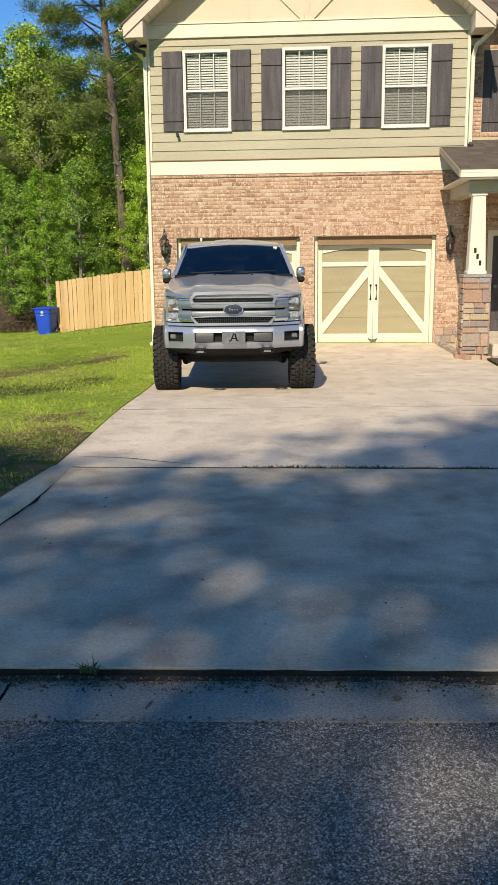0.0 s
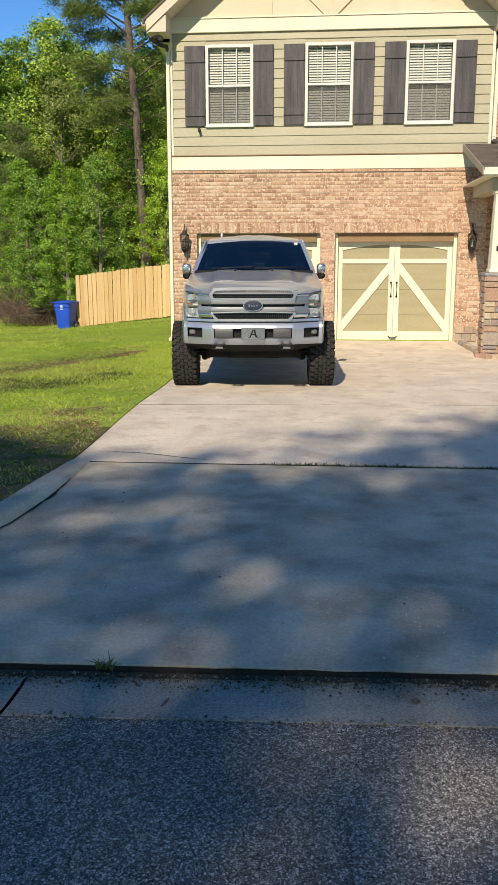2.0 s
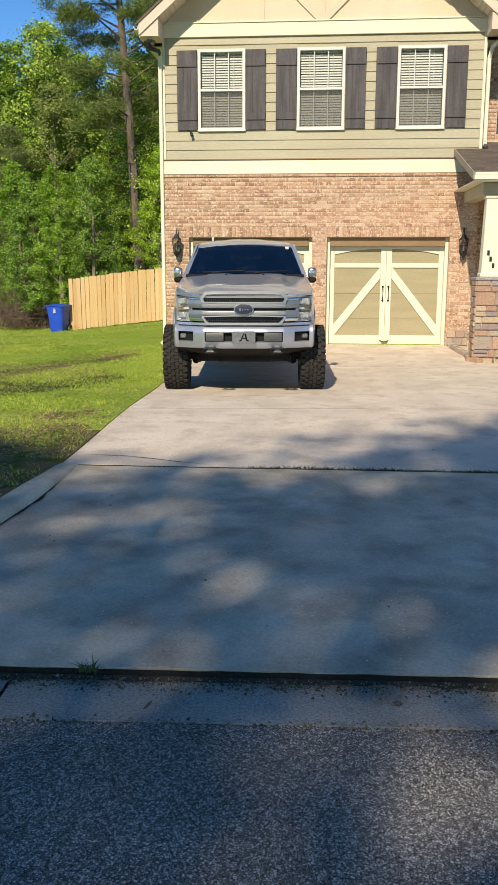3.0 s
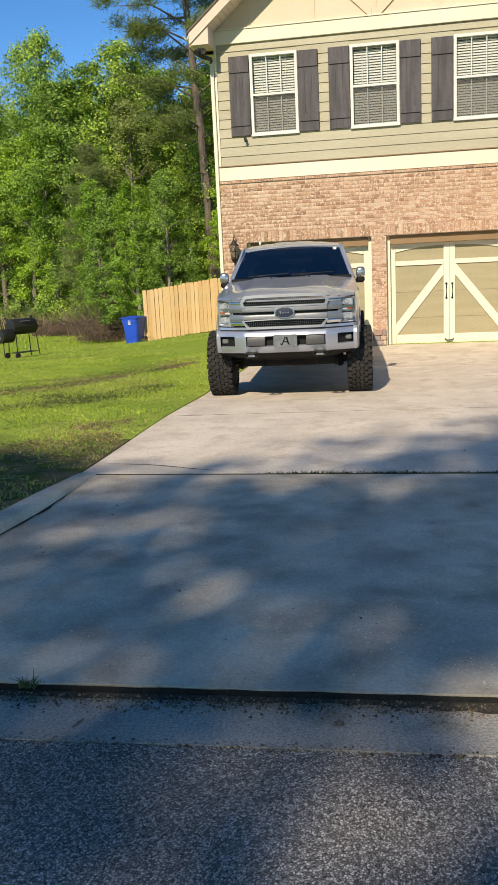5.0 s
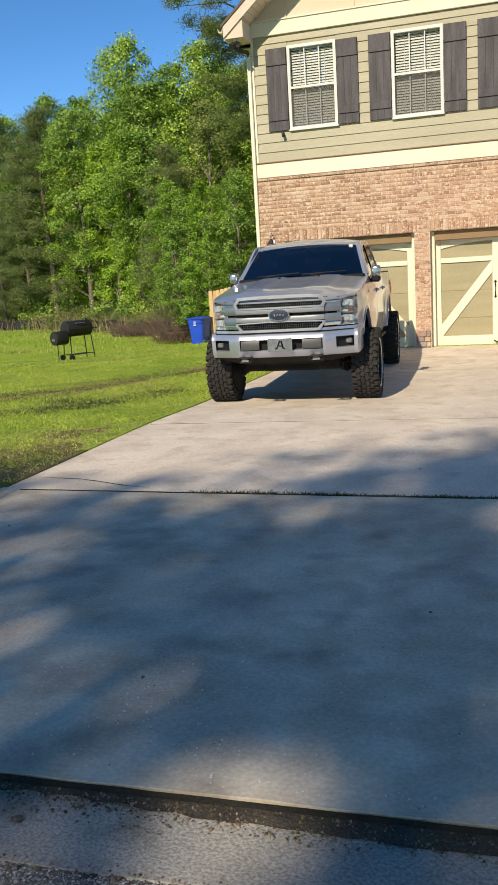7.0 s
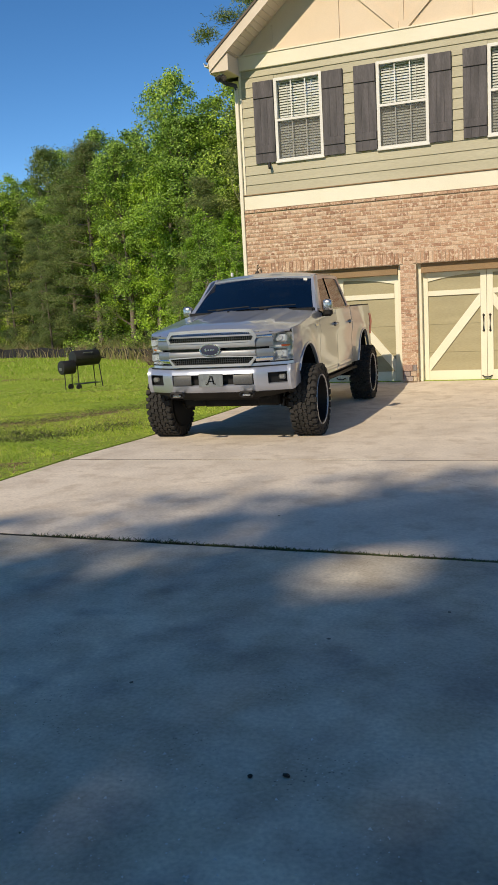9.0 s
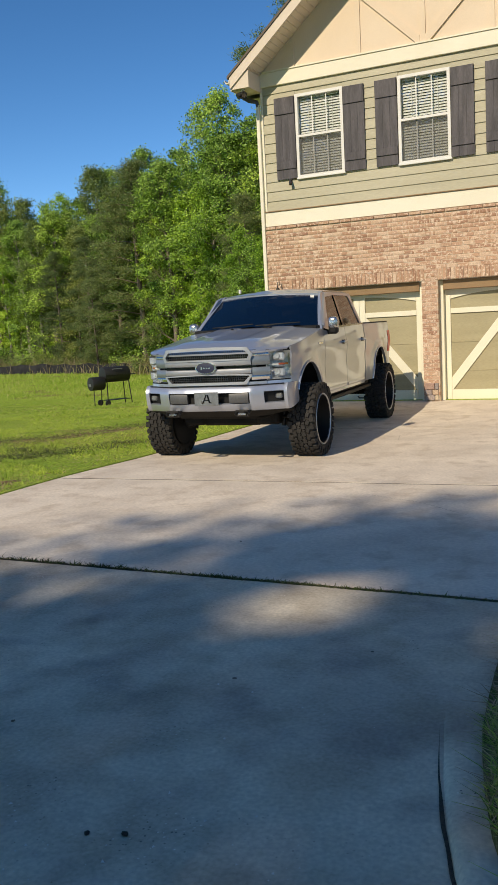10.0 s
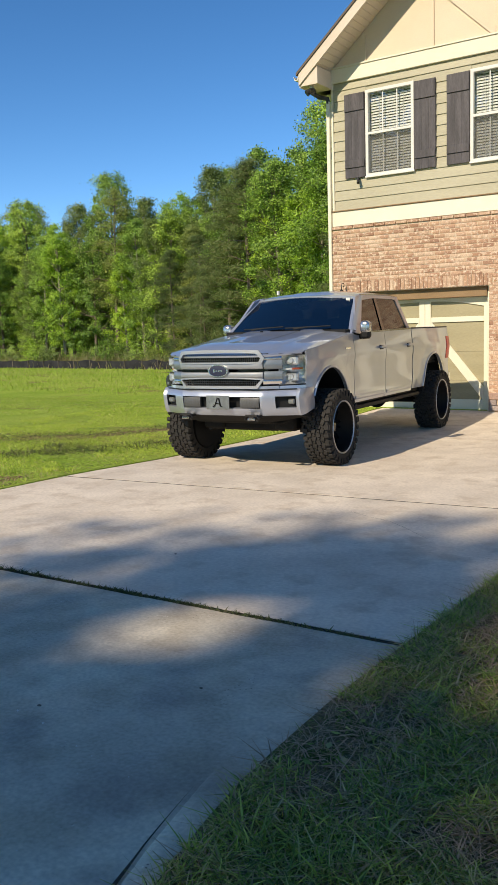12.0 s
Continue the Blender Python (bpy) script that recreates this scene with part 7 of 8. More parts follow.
def offset_smoker():
    x, y = -10.1, 22.9
    t = thing("offset_smoker", "black barrel smoker grill with a side firebox on the lawn", "grill", pose(x, y, land(x, y), 0, 0, 63) @ Matrix.Scale(0.92, 4))

    def drum(name, x0, x1, yc, zc, r, label):
        bm = bmesh.new()
        add_lathe(bm, [(0.002, x0 - 0.012), (r * 0.6, x0 - 0.01), (r * 0.97, x0), (r, x0 + 0.01), (r, x1 - 0.01), (r * 0.97, x1), (r * 0.6, x1 + 0.01), (0.002, x1 + 0.012)], 28, Matrix.Translation((0, yc, zc)) @ Matrix.Rotation(radians(90), 4, "Y"))
        return part(name, bm, BLACK_METAL, t, label, 40)
    main = drum("barrel", -0.42, 0.44, 0, 0.94, 0.235, "black cooking barrel")
    part("lid_seam", span(-0.43, 0.45, -0.245, -0.2, 0.925, 0.94), BLACK_METAL, main)
    part("lid_handle", tube([(-0.15, -0.19, 1.09), (-0.15, -0.25, 1.11), (0.15, -0.25, 1.11), (0.15, -0.19, 1.09)], 0.012, 8), GREY_METAL, main, "steel lid handle", 40)
    box_d = drum("firebox", -0.86, -0.44, -0.05, 0.70, 0.205, "lower black firebox drum")
    part("firebox_vent", span(-0.885, -0.868, -0.12, 0.02, 0.62, 0.70, 0.004), GREY_METAL, box_d)
    bm = bmesh.new()
    add_cyl(bm, (0.40, 0.02, 1.0), (0.40, 0.02, 1.22), 0.045, n=12)
    add_cyl(bm, (0.40, 0.02, 1.235), (0.40, 0.02, 1.25), 0.06, n=12)
    part("chimney", bm, BLACK_METAL, t, "", 40)
    part("end_shelf", span(0.46, 0.62, -0.22, 0.22, 0.90, 0.925, 0.004), BLACK_METAL, t, "black end shelf")
    for lx, ly in ((-0.36, -0.17), (-0.36, 0.17), (0.38, -0.17), (0.38, 0.17)):
        part("leg", cyl((lx, ly, 0.78), (lx + (0.06 if lx > 0 else -0.03), ly * 1.25, 0.02), 0.016, 0.016, 8), BLACK_METAL, t)
    part("bottom_shelf", span(-0.40, 0.42, -0.19, 0.19, 0.16, 0.175, 0.003), BLACK_METAL, t)
    for s in (-1, 1):
        part("wheel", cyl((-0.41, s * 0.23, 0.09), (-0.41, s * 0.27, 0.09), 0.09, 0.09, 18), BLACK_PLASTIC, t, "", 40)
    part("prop_leg", cyl((-0.78, -0.1, 0.52), (-0.80, -0.14, 0.0), 0.014, 0.014, 8), BLACK_METAL, t)
    return t


offset_smoker()
SILT_LINE = ((-9.8, 37.5), (-14, 41), (-20, 45.0), (-28, 50), (-38, 52.5), (-51, 53.9), (-72, 54.5))


def along(line, t):
    seg = [math.dist(a, b) for a, b in zip(line, line[1:])]
    d = t * sum(seg)
    for (a, b), s in zip(zip(line, line[1:]), seg):
        if d <= s:
            return (a[0] + (b[0] - a[0]) * d / s, a[1] + (b[1] - a[1]) * d / s)
        d -= s
    return line[-1]


def silt_fence():
    t = thing("silt_fence", "sagging black silt fence on wooden stakes at the wood's edge", "fence", Matrix.Translation((-30, 50, land(-30, 50))))
    n = 160

    def f(u, v):
        x, y = along(SILT_LINE, u)
        sag = 0.10 * abs(math.sin(u * 26 * math.pi)) + 0.10 * noise.noise((u * 40, 0, 0))
        h = max(0.1, 0.72 - sag) * v
        return (x, y + 0.05 * noise.noise((u * 90, v * 2, 1)), land(x, y) - 0.03 + h)
    part("fabric", sheet(steps(0, 1, n), steps(0, 1, 4), f, 0.012), SILT, t, "black woven fabric", 60, world_space=True)
    for k in range(34):
        x, y = along(SILT_LINE, k / 33)
        part("stake", span(x - 0.025, x + 0.025, y - 0.06, y - 0.015, land(x, y) - 0.1, land(x, y) + 0.72 + 0.08 * noise.noise((k, 0, 0))), WOOD_GREY, t, world_space=True)
    return t


silt_fence()

# ---------------------------------------------------------------- vegetation


def leaf_cloud(rng, centres, spread, count, size, flat=0.4, aspect=0.6, face=0.0, open_to=()):
    """Leaf quads scattered round clump centres; face turns them outwards and up to the light."""
    n = len(centres) * count
    c = np.repeat(centres, count, axis=0)
    p = c + rng.normal(size=(n, 3)) * np.repeat(spread, count)[:, None] * np.array([1, 1, 0.75])
    for gx, gz, gr in open_to:
        p = p[np.hypot(p[:, 0] - 0.18 * p[:, 1] - gx, p[:, 2] + 0.75 * p[:, 1] - gz) > gr * rng.uniform(0.75, 1.1, len(p))]
    n = len(p)
    d = rng.normal(size=(n, 3))
    d[:, 2] *= flat
    if face:
        out = p * np.array([1, 1, 0])
        out = out / (np.linalg.norm(out, axis=1)[:, None] + 0.3) * 0.75 + np.array([0, 0, 0.65])
        nrm = out * face + rng.normal(size=(n, 3)) * 0.5
        nrm /= np.linalg.norm(nrm, axis=1)[:, None]
        d -= nrm * np.sum(d * nrm, axis=1)[:, None]
        d /= np.linalg.norm(d, axis=1)[:, None] + 1e-9
        e = np.cross(d, nrm)
    else:
        d /= np.linalg.norm(d, axis=1)[:, None]
        e = np.cross(d, rng.normal(size=(n, 3)))
    e /= np.linalg.norm(e, axis=1)[:, None] + 1e-9
    s = size * rng.uniform(0.6, 1.35, size=(n, 1))
    a, b = p - d * s, p + d * s
    m = p + d * s * 0.1 + np.cross(d, e) * s * 0.12
    v = np.stack([a, m + e * s * aspect, b, m - e * s * aspect], axis=1).reshape(-1, 3)
    f = np.arange(n * 4).reshape(n, 4)
    return v, f


def broadleaf(name, label, height, radius, seed, material, bark, low=0.15, clumps=150, count=36, size=0.13, shape=1.0, loose=1.0, gaps=(), clearings=(), fills=(), face=0.9):
    rng = np.random.default_rng(seed)
    rnd = random.Random(seed)
    t = thing(name, label, "tree", group="trees at the wood's edge")
    bm = bmesh.new()
    lean = (rnd.uniform(-0.4, 0.4), rnd.uniform(-0.4, 0.4))
    pts, rad = [], []
    for k in range(8):
        u = k / 7
        pts.append((lean[0] * u + 0.12 * math.sin(5 * u + seed), lean[1] * u + 0.12 * math.cos(4 * u + seed), height * 0.92 * u - 0.15))
        rad.append(0.016 * height * (1 - 0.9 * u) + 0.01)
    add_tube(bm, pts, rad, 7)
    centres, spreads = [], []
    for k in range(clumps):
        u = low + (1 - low) * rnd.random() ** 0.85
        env = radius * (math.sin(math.pi * min(1, 0.20 + 0.77 * ((u - low) / (1 - low)))) ** 0.65) * shape
        a = rnd.random() * math.tau
        r = env * (0.35 + 0.65 * math.sqrt(rnd.random())) * (0.85 + 0.75 * noise.noise((2.2 * math.cos(a), 2.2 * math.sin(a), u * 5 + seed)))
        i = min(6, int(u * 7))
        base = Vector(pts[i])
        c = (base.x + r * math.cos(a), base.y + r * math.sin(a), height * u)
        if any(math.hypot(c[0] - gx, c[2] - gz) < gr for gx, gz, gr in gaps):
            continue
        if any(math.hypot(c[0] - 0.18 * c[1] - gx, c[2] + 0.75 * c[1] - gz) < gr for gx, gz, gr in clearings):
            rnd.random()
            continue
        centres.append(c)
        spreads.append(0.055 * height * (0.5 + 0.4 * rnd.random()) * 0.7 * loose)
        if k % 4 == 0:
            b0 = base.lerp(Vector(pts[min(7, i + 1)]), 0.2)
            mid = (b0 + Vector(c)) / 2 + Vector((0, 0, -0.15))
            add_tube(bm, [b0, mid, c], [0.03 + 0.004 * height * (1 - u), 0.02, 0.008], 5)
    for c in fills:
        centres.append(c)
        spreads.append(0.55)
    part("trunk", bm, bark, t, "slim trunk and limbs", 60)
    v, f = leaf_cloud(rng, np.array(centres), np.array(spreads), count, size, face=face, open_to=clearings)
    o = new("crown", arrays("crown", v, f, material))
    o.parent = t
    o["label"] = "loose leafy crown"
    return t


def conifer(name, label, height, seed, crown_from, radius, trunk_r, clumps=120, tuft=34, needle=0.045, puff=1.0, reach=1.0, material=None):
    rng = np.random.default_rng(seed)
    rnd = random.Random(seed)
    t = thing(name, label, "tree", group="pines in the wood")
    bm = bmesh.new()
    pts, rad = [], []
    for k in range(10):
        u = k / 9
        pts.append((0.35 * math.sin(2.4 * u + seed) * u, 0.3 * math.cos(2 * u) * u, height * u - 0.2))
        rad.append(trunk_r * (1 - 0.85 * u) + 0.015)
    add_tube(bm, pts, rad, 12)
    V, F, base = [], [], 0
    cs = []
    nb = max(10, clumps // 5)
    for k in range(nb):
        u = crown_from + (1 - crown_from) * (k + rnd.random()) / nb
        a = k * 2.4 + rnd.random()
        env = radius * math.sin(math.pi * min(1, 0.25 + 0.72 * (u - crown_from) / (1 - crown_from)))
        L = env * rnd.uniform(0.6, 1.15)
        i = min(8, int(u * 9))
        b0 = Vector(pts[i]).lerp(Vector(pts[i + 1]), u * 9 - i)
        tip = b0 + Vector((L * math.cos(a), L * math.sin(a), rnd.uniform(-0.15, 0.35) * L))
        mid = (b0 + tip) / 2 + Vector((0, 0, 0.12 * L))
        add_tube(bm, [b0, mid, tip], [0.035 + 0.05 * trunk_r, 0.03, 0.012], 5)
        for q in range(5):
            w = 0.45 + 0.55 * rnd.random()
            p = b0.lerp(tip, w) + Vector((rnd.uniform(-1, 1), rnd.uniform(-1, 1), rnd.uniform(-0.2, 0.5))) * 0.22 * L
            cs.append((p.x, p.y, p.z))
    # a few bare snags below the crown
    for k in range(6):
        u = crown_from * rnd.uniform(0.5, 1)
        a = rnd.random() * math.tau
        i = min(8, int(u * 9))
        b0 = Vector(pts[i]).lerp(Vector(pts[i + 1]), u * 9 - i)
        tip = b0 + Vector((math.cos(a), math.sin(a), rnd.uniform(-0.4, 0.1))) * rnd.uniform(0.5, 1.6)
        add_tube(bm, [b0, (b0 + tip) / 2 + Vector((0, 0, 0.1)), tip], [0.04, 0.025, 0.008], 5)
    part("trunk", bm, BARK, t, "tall furrowed trunk", 60)
    cs = np.array(cs)
    n = len(cs) * tuft
    c = np.repeat(cs, tuft, axis=0) + rng.normal(size=(n, 3)) * np.array([0.32, 0.32, 0.2]) * (0.6 + radius / 6) * puff
    d = rng.normal(size=(n, 3))
    d[:, 2] = np.abs(d[:, 2]) * 0.8
    d /= np.linalg.norm(d, axis=1)[:, None]
    e = np.cross(d, rng.normal(size=(n, 3)))
    e /= np.linalg.norm(e, axis=1)[:, None]
    s = rng.uniform(0.14, 0.30, size=(n, 1)) * reach
    v = np.stack([c - e * needle * 0.6, c + d * s * 0.5, c + d * s + e * needle, c + d * s * 0.5 + e * needle * 1.6], axis=1).reshape(-1, 3)
    o = new("crown", arrays("crown", v, np.arange(n * 4).reshape(n, 4), material or NEEDLE))
    o.parent = t
    o["label"] = "open needle crown"
    return t


def shrub(name, label, radius, height, seed, material, clumps=30, count=80, size=0.066):
    rng = np.random.default_rng(seed)
    rnd = random.Random(seed)
    t = thing(name, label, "shrub", group="shrubs at the wood's edge")
    bm = bmesh.new()
    cs, sp = [], []
    for k in range(clumps):
        a, r = rnd.random() * math.tau, radius * math.sqrt(rnd.random())
        h = height * (0.12 + 0.88 * rnd.random() * (1 - 0.5 * (r / radius) ** 2))
        c = Vector((r * math.cos(a), r * math.sin(a), h))
        cs.append(tuple(c))
        sp.append(0.22 * (0.7 + 0.6 * rnd.random()))
        if k % 2 == 0:
            add_tube(bm, [(c.x * 0.2, c.y * 0.2, -0.05), (c.x * 0.6, c.y * 0.6, h * 0.6), c], [0.02, 0.014, 0.005], 4)
    part("stems", bm, PALE_BARK, t)
    v, f = leaf_cloud(rng, np.array(cs), np.array(sp), count, size, face=0.8)
    o = new("foliage", arrays("foliage", v, f, material))
    o.parent = t
    return t


def place(model, x, y, turn, size, stretch=1.0, sink=0.0):
    ob = copy_thing(model, pose(x, y, land(x, y) - sink, 0, 0, turn))
    ob.scale = (size, size, size * stretch)
    return ob


rnd = random.Random(11)
leafers = [
    broadleaf("broadleaf_tree", "young broadleaf tree in fresh spring leaf", 12, 2.6, 1, LEAF, PALE_BARK, 0.17, 190, 125, 0.066, loose=0.64),
    broadleaf("broadleaf_tree", "tall broadleaf tree in fresh spring leaf", 14, 3.0, 2, LEAF, BARK, 0.20, 205, 125, 0.068, loose=0.62),
    broadleaf("broadleaf_tree", "slender tree with bright lime leaves", 11, 2.1, 3, LEAF_LIME, PALE_BARK, 0.16, 160, 118, 0.065, loose=0.64),
    broadleaf("broadleaf_tree", "thin tree with sparse dull green leaves", 12, 2.3, 4, LEAF_DULL, PALE_BARK, 0.18, 150, 105, 0.064, loose=0.68),
    broadleaf("broadleaf_tree", "broad tree with dense green leaves", 10, 3.0, 5, LEAF, BARK, 0.14, 215, 125, 0.066, loose=0.64),
]
pines = [
    conifer("pine_tree", "dark green pine with an open needle crown", 15, 21, 0.35, 2.8, 0.20, 190, 44),
    conifer("pine_tree", "bushy young pine with dark needles", 9, 22, 0.12, 2.3, 0.13, 150, 44),
]
shrubs = [shrub("shrub", "low leafy green shrub at the wood's edge", 1.5, 2.4, 31, LEAF), shrub("shrub", "lime green sapling thicket under the trees", 1.3, 2.8, 32, LEAF_LIME),
          shrub("shrub", "dull olive undergrowth shrub with thin stems", 1.7, 1.9, 33, LEAF_DULL)]
EDGE = ((14, 38), (2, 38), (-6, 39), (-14, 43.5), (-21, 48), (-29, 53), (-39, 56), (-53, 57.5), (-80, 58))
used = set()


def first_or_copy(model, x, y, turn, size, stretch=1.0):
    if model.name in used:
        return place(model, x, y, turn, size, stretch)
    used.add(model.name)
    model.matrix_basis = pose(x, y, land(x, y) - 0.05, 0, 0, turn)
    model.scale = (size, size, size * stretch)
    return model


for row, (n, back, lo, hi) in enumerate(((48, 0.8, 0.66, 1.0), (44, 4.0, 0.88, 1.16), (30, 9.5, 1.0, 1.25), (34, 15.0, 0.95, 1.12))):
    for k in range(n):
        x, y = along(EDGE, (k + 0.15 + 0.7 * rnd.random()) / n)
        x += rnd.uniform(-0.8, 0.8)
        y += back + rnd.uniform(-1.2, 1.2)
        far = math.hypot(x, y)
        model = leafers[rnd.choice((0, 1, 2, 3, 4, 0, 3, 4))] if rnd.random() < (0.86 if x < -16 else 0.97) else pines[rnd.choice((0, 1))]
        first_or_copy(model, x, y, rnd.uniform(0, 360), rnd.uniform(lo, hi) * (1.04 if x < -30 else 1.0), rnd.uniform(0.9, 1.15))
for k in range(64):
    x, y = along(EDGE, (k + rnd.random()) / 64)
    if -13.5 < x < 2 and k % 5:
        continue
    first_or_copy(shrubs[rnd.choice((0, 1, 2, 2))], x + rnd.uniform(-0.6, 0.6), y - 0.9 + rnd.uniform(-0.7, 0.9), rnd.uniform(0, 360), rnd.uniform(0.7, 1.15), rnd.uniform(0.8, 1.2))
for x, y, k, turn, size, st in ((-10.9, 36.4, 2, 20, 0.60, 1.0), (-9.4, 35.6, 0, 140, 0.50, 1.1), (-12.4, 38.0, 4, 220, 0.62, 1.0), (-6.6, 35.9, 2, 310, 0.56, 1.1), (-5.0, 36.6, 0, 75, 0.55, 1.05), (-13.9, 40.0, 2, 100, 0.66, 1.0)):
    place(leafers[k], x, y, turn, size, st)
for x, y, k, turn, size, st in ((-14.6, 46.5, 1, 30, 1.02, 1.02), (-17.2, 47.5, 0, 200, 1.10, 1.05), (-12.2, 46.0, 4, 90, 1.15, 1.1), (-20.0, 50.5, 1, 300, 0.98, 1.0)):
    place(leafers[k], x, y, turn, size, st)
big_pine = conifer("pine_tree", "tall old pine with a bare trunk behind the fence", 19, 27, 0.40, 3.3, 0.27, 260, 330, 0.018, 0.60, 0.8)
big_pine.matrix_basis = pose(-7.88, 38.0, land(-7.88, 38.0), 0, -2.9, 40)

dark_pine = conifer("pine_tree", "dense dark green pine with a domed crown", 15, 41, 0.10, 3.0, 0.20, 230, 190, 0.022, 0.85, 0.85, NEEDLE_DARK)
used.add(dark_pine.name)
dark_pine.matrix_basis = pose(-27.0, 51.2, land(-27.0, 51.2) - 0.05, 0, 0, 25)
dark_pine.scale = (1.1, 1.1, 0.90)
for x, y, turn, size, st in ((-29.6, 52.4, 130, 0.85, 0.88), (-33.2, 53.6, 240, 0.66, 0.95), (-36.4, 54.6, 10, 0.58, 1.0), (-30.9, 51.2, 70, 0.42, 1.1), (-14.9, 41.6, 200, 0.66, 0.92)):
    place(dark_pine, x, y, turn, size, st)

# dead brush heap beside the bin


def brush_heap(x, y, radius, height, seed):
    rnd = random.Random(seed)
    bm = bmesh.new()
    for k in range(760):
        a, r = rnd.random() * math.tau, radius * math.sqrt(rnd.random())
        p = Vector((r * math.cos(a) * 1.7, r * math.sin(a) * 0.8, 0))
        d = Vector((rnd.uniform(-1, 1), rnd.uniform(-1, 1), rnd.uniform(0.2, 1.4))).normalized()
        L = height * rnd.uniform(0.5, 1.15)
        mid = p + d * L * 0.5 + Vector((rnd.uniform(-0.1, 0.1), rnd.uniform(-0.1, 0.1), 0.1))
        add_tube(bm, [p, mid, p + d * L + Vector((d.x, d.y, -0.4)) * 0.3 * L], [0.012, 0.009, 0.004], 3)
    ob = solo("brush", bm, TWIG, "heap of bare brown brambles at the wood's edge", "brush")
    ob.matrix_basis = Matrix.Translation((x, y, land(x, y)))
    return ob


brush_heap(-12.4, 38.8, 1.5, 2.0, 1)
brush_heap(-16.6, 42.4, 1.3, 1.1, 2)

# trees across the road, behind the camera: they cast the dappled shade
shade_model = broadleaf("broadleaf_tree", "tall roadside tree across the street", 21.5, 4.6, 41, LEAF, BARK, 0.36, 168, 56, 0.19, loose=0.95, face=0.0)
shade_model.matrix_basis = pose(-8.6, -20.4, -0.1, 0, 0, 80)
shade_model.scale = (0.97, 0.97, 0.95)
# Unseen crown: clearings cut along the sun lay sun patches, fills add shade.
open_tree = broadleaf("broadleaf_tree", "tall roadside tree with gaps in its crown", 21.5, 4.6, 44, LEAF, BARK, 0.36, 168, 56, 0.19, loose=0.95, face=0.0, gaps=((-0.35, 16.2, 1.15), (1.1, 19.2, 0.6)), clearings=((-0.57, 17.68, 0.38), (-0.92, 17.1, 0.26), (-0.15, 20.35, 0.42)), fills=((-3.6, 0.0, 19.5), (-2.7, 0.0, 18.4), (-3.2, 0.0, 20.2), (-1.45, 0.0, 18.1), (-1.15, 0.0, 18.5), (-1.75, 0.0, 17.9), (-1.4, 0.3, 18.7), (-1.6, -0.3, 17.4), (0.5, 0.0, 18.25), (0.16, 0.0, 18.6), (0.66, 0.0, 18.9), (-0.2, 0.0, 19.3), (0.35, 0.0, 19.5), (1.1, 0.0, 18.6), (0.95, 0.0, 19.4)))
open_tree.matrix_basis = pose(-2.6, -20.0, -0.1, 0, 0, 0)
for x, y, turn, size, st in ((3.4, -20.2, 200, 1.05, 1.03), (10.0, -21.0, 300, 1.08, 1.05), (-5.9, -25.5, 130, 1.0, 0.94), (0.6, -26.0, 33, 1.0, 1.04), (7.0, -26.0, 20, 1.1, 1.0), (-15.0, -21.0, 250, 1.0, 0.95), (16.5, -21, 65, 1.1, 1.0),
                             (-22, -19, 20, 1.0, 1.0), (24, -19, 120, 1.05, 1.0), (-30, -21, 220, 1.0, 1.0), (32, -20, 20, 1.1, 1.0)):
    place(shade_model, x, y, turn, size, st)

# ---------------------------------------------------------------- grass


def blades(name, label, rng, x, y, lo, hi, width, material, bend=0.5, sink=0.01):
    """Grass blades: bent strips of three quads narrowing to a tip."""
    n = len(x)
    z = np.array([land(a, b) for a, b in zip(x, y)]) - sink
    base = np.stack([x, y, z], axis=1)
    h = rng.uniform(lo, hi, size=(n, 1)) * (0.6 + 0.8 * rng.random((n, 1)) ** 2)
    a = rng.uniform(0, math.tau, n)
    side = np.stack([np.cos(a), np.sin(a), np.zeros(n)], axis=1)
    b = rng.uniform(0, math.tau, n)
    lean = np.stack([np.cos(b), np.sin(b), np.zeros(n)], axis=1) * h * rng.uniform(0.1, bend, size=(n, 1)) * 2
    up = np.array([[0, 0, 1.0]])
    w = width * rng.uniform(0.6, 1.4, size=(n, 1))
    rows = []
    for u, k in ((0, 1.0), (0.5, 0.8), (1.0, 0.12)):
        c = base + up * h * (u - 0.18 * u * u) + lean * u * u
        rows += [c - side * w * k, c + side * w * k]
    v = np.stack(rows, axis=1).reshape(-1, 3)
    i = np.arange(n)[:, None] * 6
    f = np.concatenate([i + np.array([[0, 1, 3, 2]]), i + np.array([[2, 3, 5, 4]])], axis=0)
    ob = new(name, arrays(name, v, f, material))
    return tagged(ob, label, "grass", "", "stuff")


def scatter(rng, n, x0, x1, y0, y1, keep):
    x, y = rng.uniform(x0, x1, n), rng.uniform(y0, y1, n)
    k = np.array([keep(a, b) for a, b in zip(x, y)])
    return x[k], y[k]


rng = np.random.default_rng(77)
x, y = scatter(rng, 190000, 3.15, 6.0, 3.6, 9.5, lambda a, b: a > lerp(RIGHT_EDGE, b) + 0.02 + 0.05 * noise.noise((b * 3, 0, 0)) and noise.noise((a * 1.1, b * 1.1, 4)) > 0.14 - 0.95 * ease(5.80, 5.45, b) - 0.5 * ease(0.25, 0.06, a - lerp(RIGHT_EDGE, b)) - 0.40 * ease(6.8, 7.6, b) + 0.30 * noise.noise((a * 6, b * 6, 1)))
blades("long_grass", "long shaded grass along the driveway's curving edge", rng, x, y, 0.026, 0.072, 0.0040, GRASS_DEEP, 1.2)
